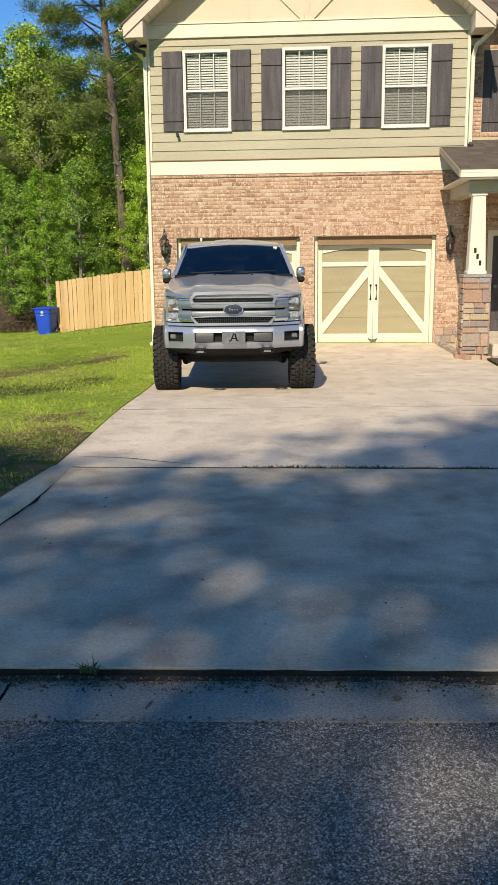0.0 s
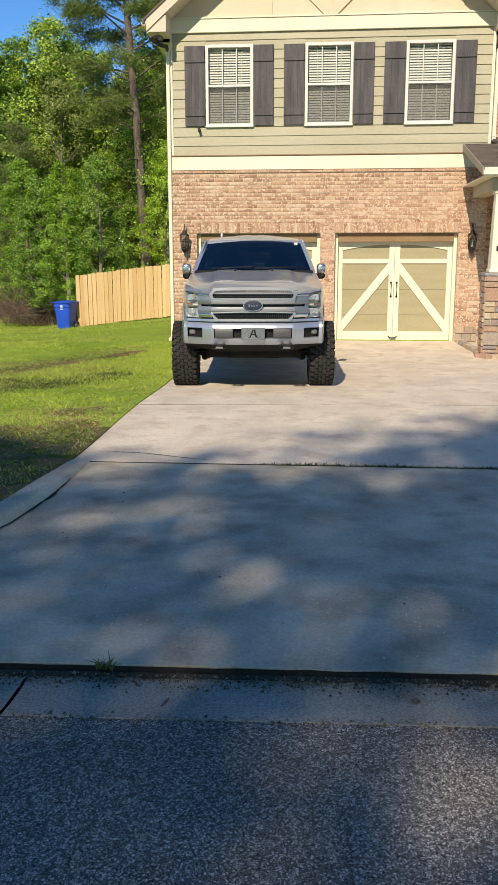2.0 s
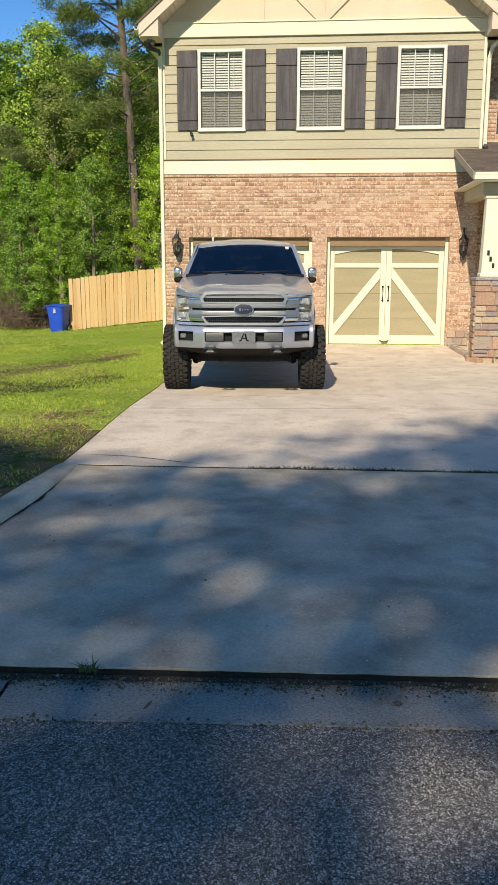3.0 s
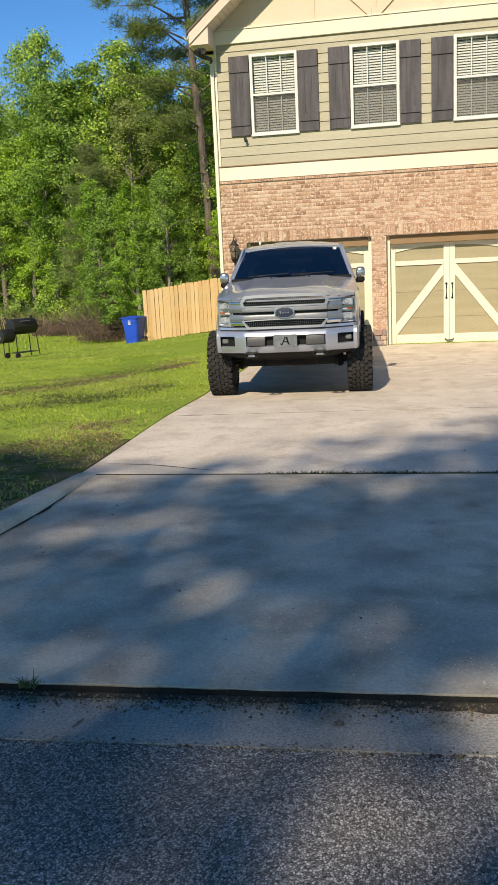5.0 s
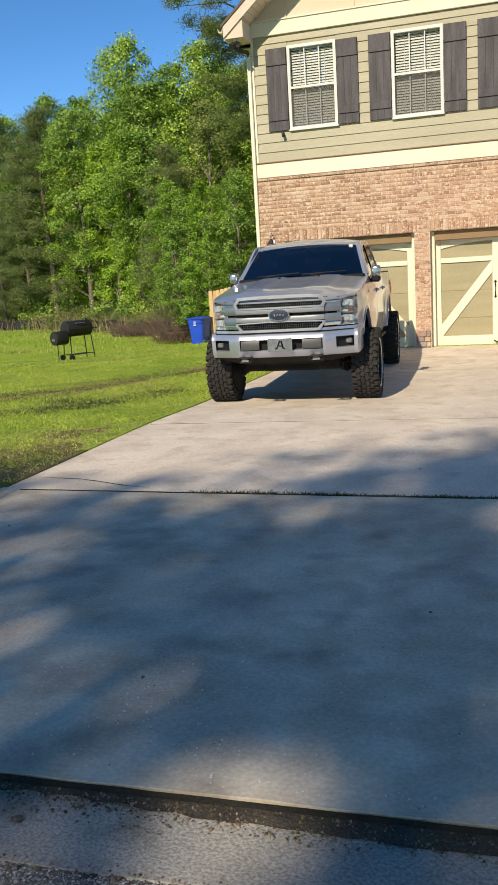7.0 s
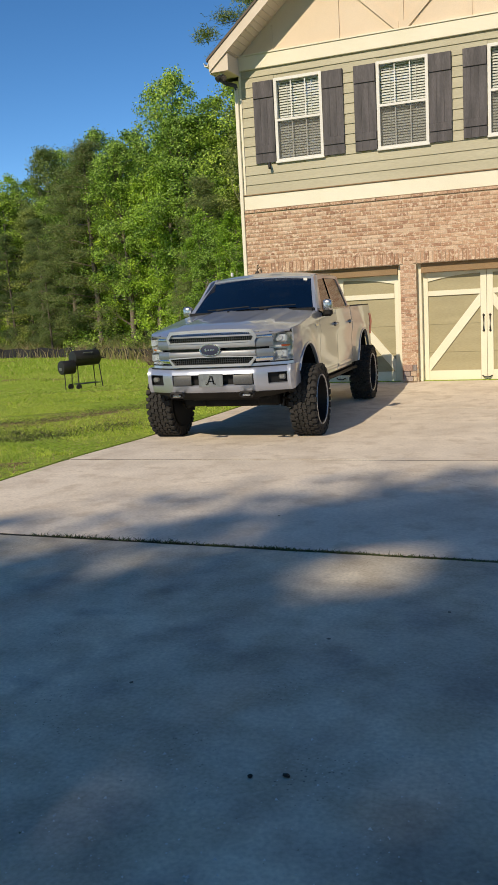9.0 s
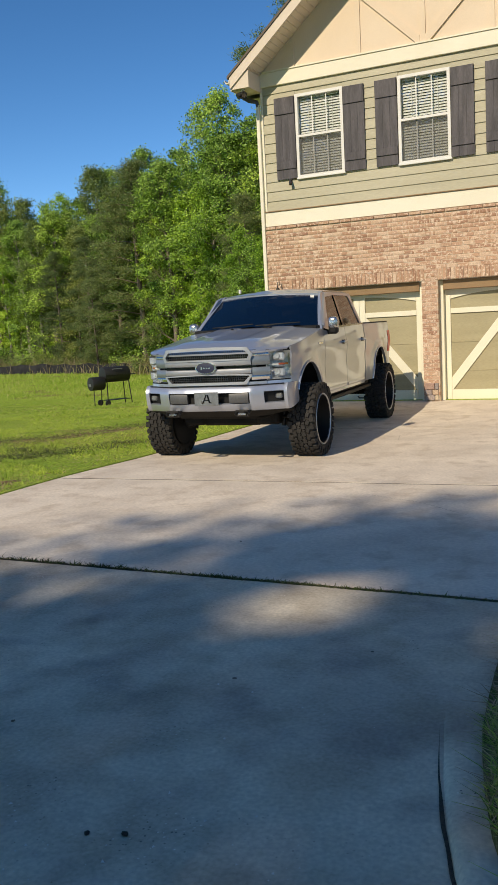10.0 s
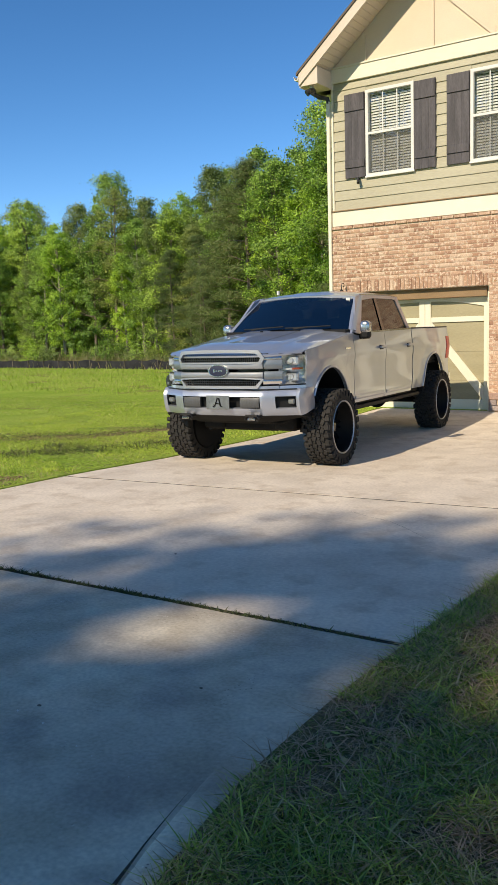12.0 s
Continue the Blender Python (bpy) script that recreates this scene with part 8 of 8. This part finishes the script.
x, y = scatter(rng, 95000, 3.2, 6.2, 3.6, 10.5, lambda a, b: a > lerp(RIGHT_EDGE, b) + 0.02 and (b > 5.6 or noise.noise((a * 5, b * 5, 2)) > 0.2))
blades("thatch", "flattened dry straw among the grass", rng, x, y, 0.018, 0.060, 0.0034, STRAW, 2.2)
x, y = scatter(rng, 40000, 3.2, 6.2, 3.6, 10.5, lambda a, b: a > lerp(RIGHT_EDGE, b) + 0.03)
blades("thin_grass", "thin short green grass over the thatch", rng, x, y, 0.02, 0.05, 0.003, GRASS_DEEP, 1.0)
x, y = scatter(rng, 14000, 6.0, 16.0, 4.0, 16.0, lambda a, b: True)
blades("lawn_grass", "shaded lawn grass beside the porch walk", rng, x, y, 0.04, 0.08, 0.006, GRASS_DEEP, 0.5)
x, y = scatter(rng, 120000, -9.5, -2.2, 4.6, 19.5, lambda a, b: a < lerp(LEFT_EDGE, b) - 0.01 and noise.noise((a * 0.9, b * 0.9, 8)) > -0.35 and noise.noise((a * 0.33, b * 0.75, 2)) > -0.14 and (b > 9.0 + 0.8 * noise.noise((a * 1.4, b * 1.4, 9)) or noise.noise((a * 4, b * 4, 6)) > 0.22) and (a < -3.0 + 0.35 * noise.noise((b * 2.2, a * 2, 1)) or b > 12.5 or noise.noise((a * 5, b * 5, 6)) > 0.15))
blades("lawn_grass", "short bright lawn grass beside the driveway", rng, x, y, 0.022, 0.055, 0.0045, GRASS, 0.6)
x, y = scatter(rng, 60000, -26, -3.4, 17, 40, lambda a, b: a < -3.4 and noise.noise((a * 0.33, b * 0.75, 2)) > -0.25)
blades("lawn_grass", "sunlit lawn grass towards the wood", rng, x, y, 0.03, 0.07, 0.009, GRASS, 0.6)
x, y = scatter(rng, 30000, -70, -8, 36, 60, lambda a, b: True)
blades("meadow_grass", "taller pale grass along the silt fence", rng, x, y, 0.06, 0.22, 0.02, GRASS, 0.5)
u, w = rng.random(16000), rng.normal(size=16000)
along_edge = np.array([along(EDGE, 0.3 + 0.7 * v) for v in u])
blades("dry_grass", "tall tan grass under the edge of the wood", rng, along_edge[:, 0], along_edge[:, 1] - 1.6 + 0.7 * w, 0.5, 1.3, 0.022, TAN_GRASS, 0.35)


def clover(name, label, seed, n, x0, x1, y0, y1, keep, material, size, spread, count):
    """Low broad-leaved weeds in loose clumps."""
    g = np.random.default_rng(seed)
    a, b = scatter(g, n, x0, x1, y0, y1, keep)
    c = np.stack([a, b, np.array([land(p, q) for p, q in zip(a, b)]) + 0.022], axis=1)
    v, f = leaf_cloud(g, c, np.full(len(c), spread), count, size, 0.25, 0.5)
    low = np.array([land(p, q) for p, q in zip(v[:, 0], v[:, 1])])
    v[:, 2] = np.maximum(v[:, 2] * 0.35 + (low + 0.03) * 0.65, low + 0.002)
    return tagged(new(name, arrays(name, v, f, material)), label, "weeds", "", "stuff")


x, y = scatter(rng, 30000, -6.5, -2.2, 4.6, 9.4, lambda a, b: a < lerp(LEFT_EDGE, b) - 0.02 and noise.noise((a * 1.6, b * 1.6, 12)) > -0.1)
blades("thin_grass", "thin shaded grass on worn ground by the kerb", rng, x, y, 0.02, 0.055, 0.004, GRASS_DEEP, 0.9)
x, y = scatter(rng, 16000, -6.5, -2.2, 4.6, 12.4, lambda a, b: a < lerp(LEFT_EDGE, b) - 0.02 and (b < 9.2 or a > -3.1))
blades("thatch", "flattened dry straw on worn ground by the kerb", rng, x, y, 0.012, 0.035, 0.0035, STRAW, 2.0)
clover("clover", "patches of low green clover in the lawn", 5, 900, -9.0, -2.3, 6.0, 19.0, lambda a, b: a < lerp(LEFT_EDGE, b) - 0.08 and noise.noise((a * 0.5, b * 0.5, 3)) > -0.1, GRASS, 0.022, 0.10, 22)
clover("clover", "patches of low clover far across the lawn", 6, 900, -24.0, -3.5, 17.0, 36.0, lambda a, b: noise.noise((a * 0.4, b * 0.4, 3)) > 0.0, GRASS, 0.04, 0.16, 14)
clover("clover", "dark broad-leaved weeds in the shaded grass", 7, 60, 3.5, 6.0, 4.0, 9.0, lambda a, b: a > lerp(RIGHT_EDGE, b) + 0.15, GRASS_DEEP, 0.022, 0.06, 10)


def bare_patch(x, y, rx, ry, turn, seed):
    """A ragged brown patch among the blades: worn soil, with tree shadow put in as colour."""
    bm = bmesh.new()
    c, s = math.cos(radians(turn)), math.sin(radians(turn))
    rings = []
    for r in (0.0, 0.35, 0.7, 1.0):
        ring = []
        for k in range(28):
            a = k * math.tau / 28
            q = r * (1 + 0.45 * noise.noise((math.cos(a) * 1.5, math.sin(a) * 1.5, seed)) + 0.25 * noise.noise((math.cos(a) * 5, math.sin(a) * 5, seed)))
            u, v = rx * q * math.cos(a), ry * q * math.sin(a)
            px, py = x + c * u - s * v, y + s * u + c * v
            ring.append(bm.verts.new((px, py, land(px, py) + 0.012 * (1 - r ** 2) - 0.002)))
        rings.append(ring)
    for p, q in zip(rings, rings[1:]):
        for k in range(28):
            bm.faces.new((p[k], p[(k + 1) % 28], q[(k + 1) % 28], q[k]))
    return part("bare_patch", bm, SOIL_SHADE, ground, "brown lawn patch of worn soil with tree shadow coloured in", 60)


# The long patches also colour in tree-shadow streaks across the lawn.
for q in ((-5.9, 13.5, 1.5, 0.5, 35, 1), (-5.0, 14.9, 1.1, 0.36, 50, 2), (-7.7, 12.5, 1.6, 0.5, 18, 3), (-9.8, 11.9, 1.3, 0.4, 10, 6), (-4.0, 16.6, 0.8, 0.25, 60, 7), (-2.95, 9.75, 0.42, 0.30, 60, 4), (-2.75, 9.0, 0.3, 0.35, 80, 5), (-3.2, 8.6, 0.5, 0.16, 20, 8)):
    bare_patch(*q)


g = np.random.default_rng(90)
for px, py, sx, sy in ((-5.7, 13.5, 0.8, 0.35), (-5.0, 14.8, 0.6, 0.4), (-7.5, 12.8, 1.0, 0.35), (-2.95, 9.75, 0.32, 0.28), (-2.8, 9.0, 0.25, 0.3), (-3.2, 8.6, 0.45, 0.15)):
    n = int(2600 * max(0.35, sx * sy / 0.28))
    a, b = g.normal(px, sx, n), g.normal(py, sy, n)
    ok = np.array([p < lerp(LEFT_EDGE, q) - 0.06 for p, q in zip(a, b)])
    blades("dry_grass", "thin dry grass over a worn patch", g, a[ok], b[ok], 0.015, 0.04, 0.006, STRAW, 0.9)
    n = n // 2
    a, b = g.normal(px, sx, n), g.normal(py, sy, n)
    ok = np.array([p < lerp(LEFT_EDGE, q) - 0.06 for p, q in zip(a, b)])
    blades("lawn_grass", "sparse green grass over a worn patch", g, a[ok], b[ok], 0.02, 0.05, 0.006, GRASS, 0.8)

# Dark-toned blades carry the tree-shadow streaks over the worn ground.
g = np.random.default_rng(91)
for k, (px, py) in enumerate(((-5.5, 13.3), (-5.2, 14.4), (-6.6, 12.9), (-7.6, 12.5), (-4.8, 15.6), (-8.8, 12.3), (-6.1, 13.9), (-4.4, 12.2), (-9.8, 11.9), (-10.8, 11.6), (-6.9, 13.4), (-8.1, 12.9), (-4.3, 16.2))):
    a, b = g.normal(px, 0.45, 1100), g.normal(py, 0.30, 1100)
    ok = np.array([p < lerp(LEFT_EDGE, q) - 0.1 for p, q in zip(a, b)])
    blades("dark_grass", "dull grass darkened for tree-shadow streaks over worn ground", g, a[ok], b[ok], 0.02, 0.05, 0.006, GRASS_JOINT, 0.8)


# A darker band of weeds, its tree shade put into the blade colour.
for px, py in ((-4.7, 11.5), (-4.3, 12.0), (-4.0, 12.5), (-3.65, 13.0), (-3.4, 13.5), (-5.2, 11.2), (-4.6, 12.6)):
    a, b = g.normal(px, 0.26, 520), g.normal(py, 0.14, 520)
    ok = np.array([p < lerp(LEFT_EDGE, q) - 0.1 for p, q in zip(a, b)])
    blades("dark_grass", "straggling weeds darkened as a tree-shadow streak in worn lawn", g, a[ok], b[ok], 0.03, 0.08, 0.006, GRASS_JOINT, 0.8)


def tuft(x, y, n, lo, hi, seed, material, spread=0.05, deep=0.0, narrow=1.0):
    g = np.random.default_rng(seed)
    a = np.clip(g.normal(x, spread, n), x - 2.5 * spread, x + 2.5 * spread)
    b = np.clip(g.normal(y, spread * narrow, n), y - 2.5 * spread * narrow, y + 2.5 * spread * narrow)
    return blades("weed_tuft", "small tuft of green weeds by the slab", g, a, b, lo, hi, 0.004, material, 0.8, 0.01 + deep)


for k, (tx, ty, n, hh) in enumerate(((-3.05, 10.2, 90, 0.16), (-2.75, 10.6, 60, 0.13), (-3.9, 9.8, 70, 0.12), (-3.3, 12.4, 80, 0.15), (-4.6, 11.2, 70, 0.13), (-2.9, 13.6, 70, 0.12), (-5.4, 9.6, 60, 0.12), (-3.5, 18.7, 50, 0.18))):
    tuft(tx, ty, n, hh * 0.5, hh, k, GRASS, 0.09)
g = np.random.default_rng(93)
for k in range(34):
    ty = g.uniform(9.3, 14.0)
    tuft(lerp(LEFT_EDGE, ty) - 0.15 - 2.6 * g.random() ** 1.4, ty, 46, 0.05, g.uniform(0.08, 0.14), 200 + k, GRASS, 0.07)
for k in range(16):
    tx = -0.55 + 0.085 * k + 0.03 * math.sin(k * 7)
    tuft(tx, 7.325, 34, 0.020, 0.042, 50 + k, GRASS_DARK, 0.03, 0.014, 0.35)
for k in range(22):
    tx = 0.85 + 0.108 * k + 0.04 * math.sin(k * 5)
    tuft(tx, 7.325, 60 + 20 * (k % 3), 0.014, 0.026, 90 + k, GRASS_JOINT, 0.05, 0.014, 0.22)
for k, (tx, ty, n) in enumerate(((-0.97, 3.505, 26),)):
    tuft(tx, ty - 0.02, n + 8, 0.05, 0.10, 120 + k, GRASS_JOINT, 0.025, 0.085, 0.4)

# litter on the ground


def litter(name, label, x, y, z, size, seed, material, long=1.0):
    bm = bmesh.new()
    bmesh.ops.create_icosphere(bm, subdivisions=1, radius=size)
    for v in bm.verts:
        v.co.x *= long
        v.co.z *= 0.4
        v.co += 0.25 * size * noise.noise_vector(v.co * 60 + Vector((seed, 0, 0)))
    ob = solo(name, bm, material, label, "litter")
    ob.matrix_basis = pose(x, y, z + size * 0.3, 0, 0, seed * 37)
    return ob


litter("pine_cone", "small dark cone lying in the gutter", 0.372, 3.375, -0.130, 0.020, 1, BARK, 1.2)
litter("stick", "short dark stick lying in the gutter", -0.665, 3.275, -0.130, 0.009, 2, BARK, 5.0)
litter("pebble", "dark pebble on the driveway", 2.30, 4.63, DRIVE, 0.011, 3, DARK_SOIL, 1.3)
litter("pebble", "dark pebble on the driveway", 2.42, 4.67, DRIVE, 0.013, 4, DARK_SOIL, 1.3)
for k, (lx, ly) in enumerate(((-1.55, 6.3), (-1.5, 6.05), (-1.72, 5.3), (-1.66, 5.2), (1.1, 8.2), (2.2, 5.9), (1.5, 5.2), (0.4, 4.3), (-0.6, 4.6), (2.7, 6.4))):
    litter("leaf_crumb", "dry leaf crumb on the concrete", lx, ly, DRIVE, 0.008, 10 + k, BARK, 1.5)


def grit(name, label, seed, n, place_at, lo, hi, material):
    """Many tiny stones or crumbs lying on the ground."""
    g = np.random.default_rng(seed)
    c = np.array([place_at(g) for _ in range(n)])
    shape = np.array([(1, 0, -0.3), (-0.5, 0.8, -0.3), (-0.5, -0.8, -0.3), (0.05, 0.05, 0.6)])
    a = g.uniform(0, math.tau, n)
    size = g.uniform(lo, hi, n) * (0.5 + g.random(n) ** 2)
    v = np.zeros((n, 4, 3))
    for k in range(4):
        q = shape[k] * g.uniform(0.7, 1.3, (n, 3))
        v[:, k, 0] = c[:, 0] + size * (q[:, 0] * np.cos(a) - q[:, 1] * np.sin(a))
        v[:, k, 1] = c[:, 1] + size * (q[:, 0] * np.sin(a) + q[:, 1] * np.cos(a))
        v[:, k, 2] = c[:, 2] + size * q[:, 2]
    i = np.arange(n)[:, None] * 4
    f = np.concatenate([i + np.array([t]) for t in ((0, 1, 3), (1, 2, 3), (2, 0, 3))])
    return tagged(new(name, arrays(name, v.reshape(-1, 3), f, material)), label, "grit", "", "stuff")


def on_apron(g):
    while True:
        x, y = g.normal(0.9, 1.5), 3.62 + abs(g.normal(0, 0.8))
        if lerp(LEFT_EDGE, y) + 0.3 < x < lerp(RIGHT_EDGE, y) - 0.25 and y < 7.2:
            return (x, y, DRIVE + 0.003)


def in_gutter(g):
    x = g.uniform(-4.2, 4.6)
    return (x, 3.505 + askew(x) - abs(g.normal(0, 0.05)), -0.123)


def in_lip(g):
    x, v = g.uniform(-4.2, 4.6), g.random()
    return (x, 3.475 + askew(x) + 0.045 * v, -0.120 + 0.010 * v)


def on_road(g):
    x, y = g.uniform(-2.6, 4.2), 0.9 + 2.1 * g.random() ** 0.8
    return (x, y, -0.128 + 0.05 * ease(3.07, -0.9, y) + 0.001)


def on_seam(g):
    x = g.uniform(-4.2, 4.6)
    return (x, 3.168 + askew(x) + g.normal(0, 0.016), -0.123)


CHIP = surf("pale_chip", (0.74, 0.72, 0.68), (0.58, 0.56, 0.52), s1=30, s2=90, rough=0.8, bump=0)
CRUMB = leafy("gutter_crumb", ((0.10, 0.08, 0.05), (0.20, 0.15, 0.09), (0.06, 0.09, 0.03), (0.30, 0.25, 0.18), (0.04, 0.035, 0.03)), 0.05, 0.9)
grit("grit", "scattered pale stone chips on the apron slab", 1, 1200, on_apron, 0.003, 0.0065, CHIP)
grit("grit", "pale stone chips worn bare in the asphalt", 6, 11000, on_road, 0.0025, 0.005, CHIP)
grit("grit", "dark crumbs scattered over the apron slab", 2, 90, on_apron, 0.002, 0.005, CRUMB)
grit("gutter_debris", "dark soil and leaf crumbs in the gutter", 3, 5200, in_gutter, 0.003, 0.009, CRUMB)
grit("gutter_debris", "dark soil lumps packed under the slab's lip", 7, 2200, in_lip, 0.004, 0.010, CRUMB)
grit("gutter_debris", "loose asphalt crumbs along the road's ragged edge", 4, 1500, on_seam, 0.004, 0.010, CRUMB)

# ---------------------------------------------------------------- small pieces of the walls, last
def brick_field(owner, x0, x1, z0, z1, y, holes, near, seed, depth=0.05, shade_rand=0.0):
    """Running-bond bricks proud of the mortar; those in the near stretch are single objects."""
    rnd = random.Random(seed)
    course, length, joint = 0.0765, 0.192, 0.010
    shapes = {}

    def shape(w, h):
        key = (round(w, 3), round(h, 3))
        if key not in shapes:
            bm = box((0, 0, 0), (w, depth, h), 0.004)
            me = bpy.data.meshes.new("brick")
            bm.to_mesh(me)
            bm.free()
            me.materials.append(BRICK)
            shapes[key] = me
        return shapes[key]
    rest_v, rest_f = [], []
    row = 0
    z = z0
    count = 0
    while z + course <= z1 + 0.004:
        off = (length + joint) / 2 * (row % 2)
        x = x0 - off
        while x < x1:
            a, b = max(x0, x), min(x1, x + length)
            pieces = [(a, b)]
            for h in holes:
                if z + course > h[2] + 0.01 and z < h[3] - 0.01:
                    cut = []
                    for p, q in pieces:
                        if q <= h[0] or p >= h[1]:
                            cut.append((p, q))
                        else:
                            if p < h[0]:
                                cut.append((p, h[0]))
                            if q > h[1]:
                                cut.append((h[1], q))
                    pieces = cut
            for p, q in pieces:
                if q - p < 0.03:
                    continue
                w = round(q - p, 2)
                c = ((p + q) / 2, y + depth / 2 - 0.004 * rnd.random() - 0.001, z + course / 2)
                tilt = (rnd.random() - 0.5) * 0.012
                if near(c) and count < 300:
                    count += 1
                    piece("brick", shape(w, course - joint), owner, Matrix.Translation(c) @ Matrix.Rotation(tilt, 4, "Y"))
                else:
                    base = len(rest_v)
                    hw, hd, hh, e = w / 2, depth / 2, (course - joint) / 2, 0.004
                    for dx, dz in ((-hw, -hh), (hw, -hh), (hw, hh), (-hw, hh)):
                        rest_v.append((c[0] + dx, c[1] + hd, c[2] + dz + dx * tilt))
                    for dx, dz in ((-hw, -hh), (hw, -hh), (hw, hh), (-hw, hh)):
                        rest_v.append((c[0] + dx, c[1] - hd + e, c[2] + dz + dx * tilt))
                    for dx, dz in ((-hw + e, -hh + e), (hw - e, -hh + e), (hw - e, hh - e), (-hw + e, hh - e)):
                        rest_v.append((c[0] + dx, c[1] - hd, c[2] + dz + dx * tilt))
                    for k in range(4):
                        j = (k + 1) % 4
                        rest_f.append((base + k, base + j, base + 4 + j, base + 4 + k))
                        rest_f.append((base + 4 + k, base + 4 + j, base + 8 + j, base + 8 + k))
                    rest_f.append((base + 8, base + 9, base + 10, base + 11))
            x += length + joint
        z += course
        row += 1
    if rest_v:
        inv = INVERSE[owner.name]
        vs = [tuple(inv @ Vector(v)) for v in rest_v]
        ob = new("brick_field", arrays("brick_field", vs, rest_f, BRICKS))
        ob.parent = owner
        ob["kind"] = "stuff"
        ob["label"] = "tan and brown bricks in running bond"


HOLES = [(a, b, BASE - 0.3, DOOR_TOP + 0.225) for a, b in DOORS]
HOLES = [(-2.92, -0.165, DOOR_TOP, DOOR_TOP + 0.212), (0.02, 2.695, DOOR_TOP, DOOR_TOP + 0.212)] + [(a, b, BASE - 0.3, DOOR_TOP + 0.01) for a, b in DOORS]
brick_field(brick_wall, XL, XR, BASE + 0.02, 3.395, WALL - 0.03, HOLES, lambda c: c[0] > -0.3 and (c[2] < 2.2 or abs(c[2] - 2.8) < 0.42), 3)
brick_field(wing, XR + 0.01, 6.5, 4.22, 6.4, WING_Y - 0.03, [(3.6, 5.46, 4.3, 5.97)], lambda c: False, 4)
brick_field(wing, XR + 0.01, 6.5, 0.1, 3.05, WING_Y - 0.03, [(3.86, 5.05, 0, 2.3)], lambda c: False, 6)
# soldier courses over the doors and the cap course under the band
soldier = box((0, 0, 0), (0.066, 0.06, 0.205), 0.004)
soldier_mesh = bpy.data.meshes.new("soldier_brick")
soldier.to_mesh(soldier_mesh)
soldier.free()
soldier_mesh.materials.append(BRICK)
for x0, x1 in ((-2.92, -0.165), (0.02, 2.695)):
    n = int((x1 - x0) / 0.0765)
    for k in range(n):
        piece("soldier_brick", soldier_mesh, brick_wall, Matrix.Translation((x0 + (k + 0.5) * (x1 - x0) / n, WALL - 0.012, DOOR_TOP + 0.112)))
cap = box((0, 0, 0), (0.214, 0.09, 0.05), 0.005)
cap_mesh = bpy.data.meshes.new("cap_brick")
cap.to_mesh(cap_mesh)
cap.free()
cap_mesh.materials.append(BRICK)
n = 29
for k in range(n):
    piece("cap_brick", cap_mesh, brick_wall, Matrix.Translation((XL + (k + 0.5) * (XR - XL) / n, WALL - 0.012, 3.43)))


def stone_faces(x, y, parent, seed):
    """Fieldstones of uneven size round a square base."""
    rnd = random.Random(seed)
    meshes = {}

    def stone_mesh(w, h):
        key = (round(w, 2), round(h, 2))
        if key not in meshes:
            bm = bmesh.new()
            add_box(bm, (0, 0, 0), (key[0] - 0.012, 0.05, key[1] - 0.012), 0.010)
            for v in bm.verts:
                v.co += 0.006 * noise.noise_vector(v.co * 30 + Vector((w, h, seed)))
            me = bpy.data.meshes.new("stone")
            bm.to_mesh(me)
            bm.free()
            me.materials.append(STONE)
            meshes[key] = me
        return meshes[key]
    for turn, full in ((0, 0.49), (90, 0.49), (270, 0.49), (180, 0.49)):
        z = BASE
        while z < 1.29:
            h = rnd.choice((0.11, 0.15, 0.20, 0.25))
            h = min(h, 1.333 - z)
            u = -full / 2
            while u < full / 2 - 0.01:
                w = rnd.choice((0.13, 0.20, 0.27, 0.34))
                w = min(w, full / 2 - u)
                if full / 2 - (u + w) < 0.07:
                    w = full / 2 - u
                tall = [(z, h)] if h < 0.15 or rnd.random() < 0.55 else [(z, h / 2), (z + h / 2, h / 2)]
                for zz, hh in tall:
                    m = Matrix.Translation((x, y, zz + hh / 2)) @ Matrix.Rotation(radians(turn), 4, "Z") @ Matrix.Translation((u + w / 2, -0.230 - 0.012 * rnd.random(), 0))
                    piece("stone", stone_mesh(w, hh), parent, m)
                u += w
            z += h


for base_part, at in zip([o for o in scene.collection.objects if o.name.startswith("stone_base")], (COLUMN, (7.6, 16.80))):
    stone_faces(at[0], at[1], base_part, 8)

# stone plinths at the foot of the brick piers
for x0, x1, seed in ((-0.205, 0.06, 3), (2.655, 3.10, 5)):
    prnd = random.Random(seed)
    z = BASE + 0.01
    while z < 0.24:
        h = prnd.choice((0.10, 0.13, 0.16))
        u = x0
        while u < x1 - 0.02:
            w = min(prnd.choice((0.10, 0.14, 0.19)), x1 - u)
            bm = box((0, 0, 0), (w - 0.01, 0.05, h - 0.01), 0.008)
            me = bpy.data.meshes.new("plinth_stone")
            bm.to_mesh(me)
            bm.free()
            me.materials.append(STONE)
            piece("plinth_stone", me, brick_wall, Matrix.Translation((u + w / 2, WALL - 0.045, z + h / 2)))
            u += w
        z += h
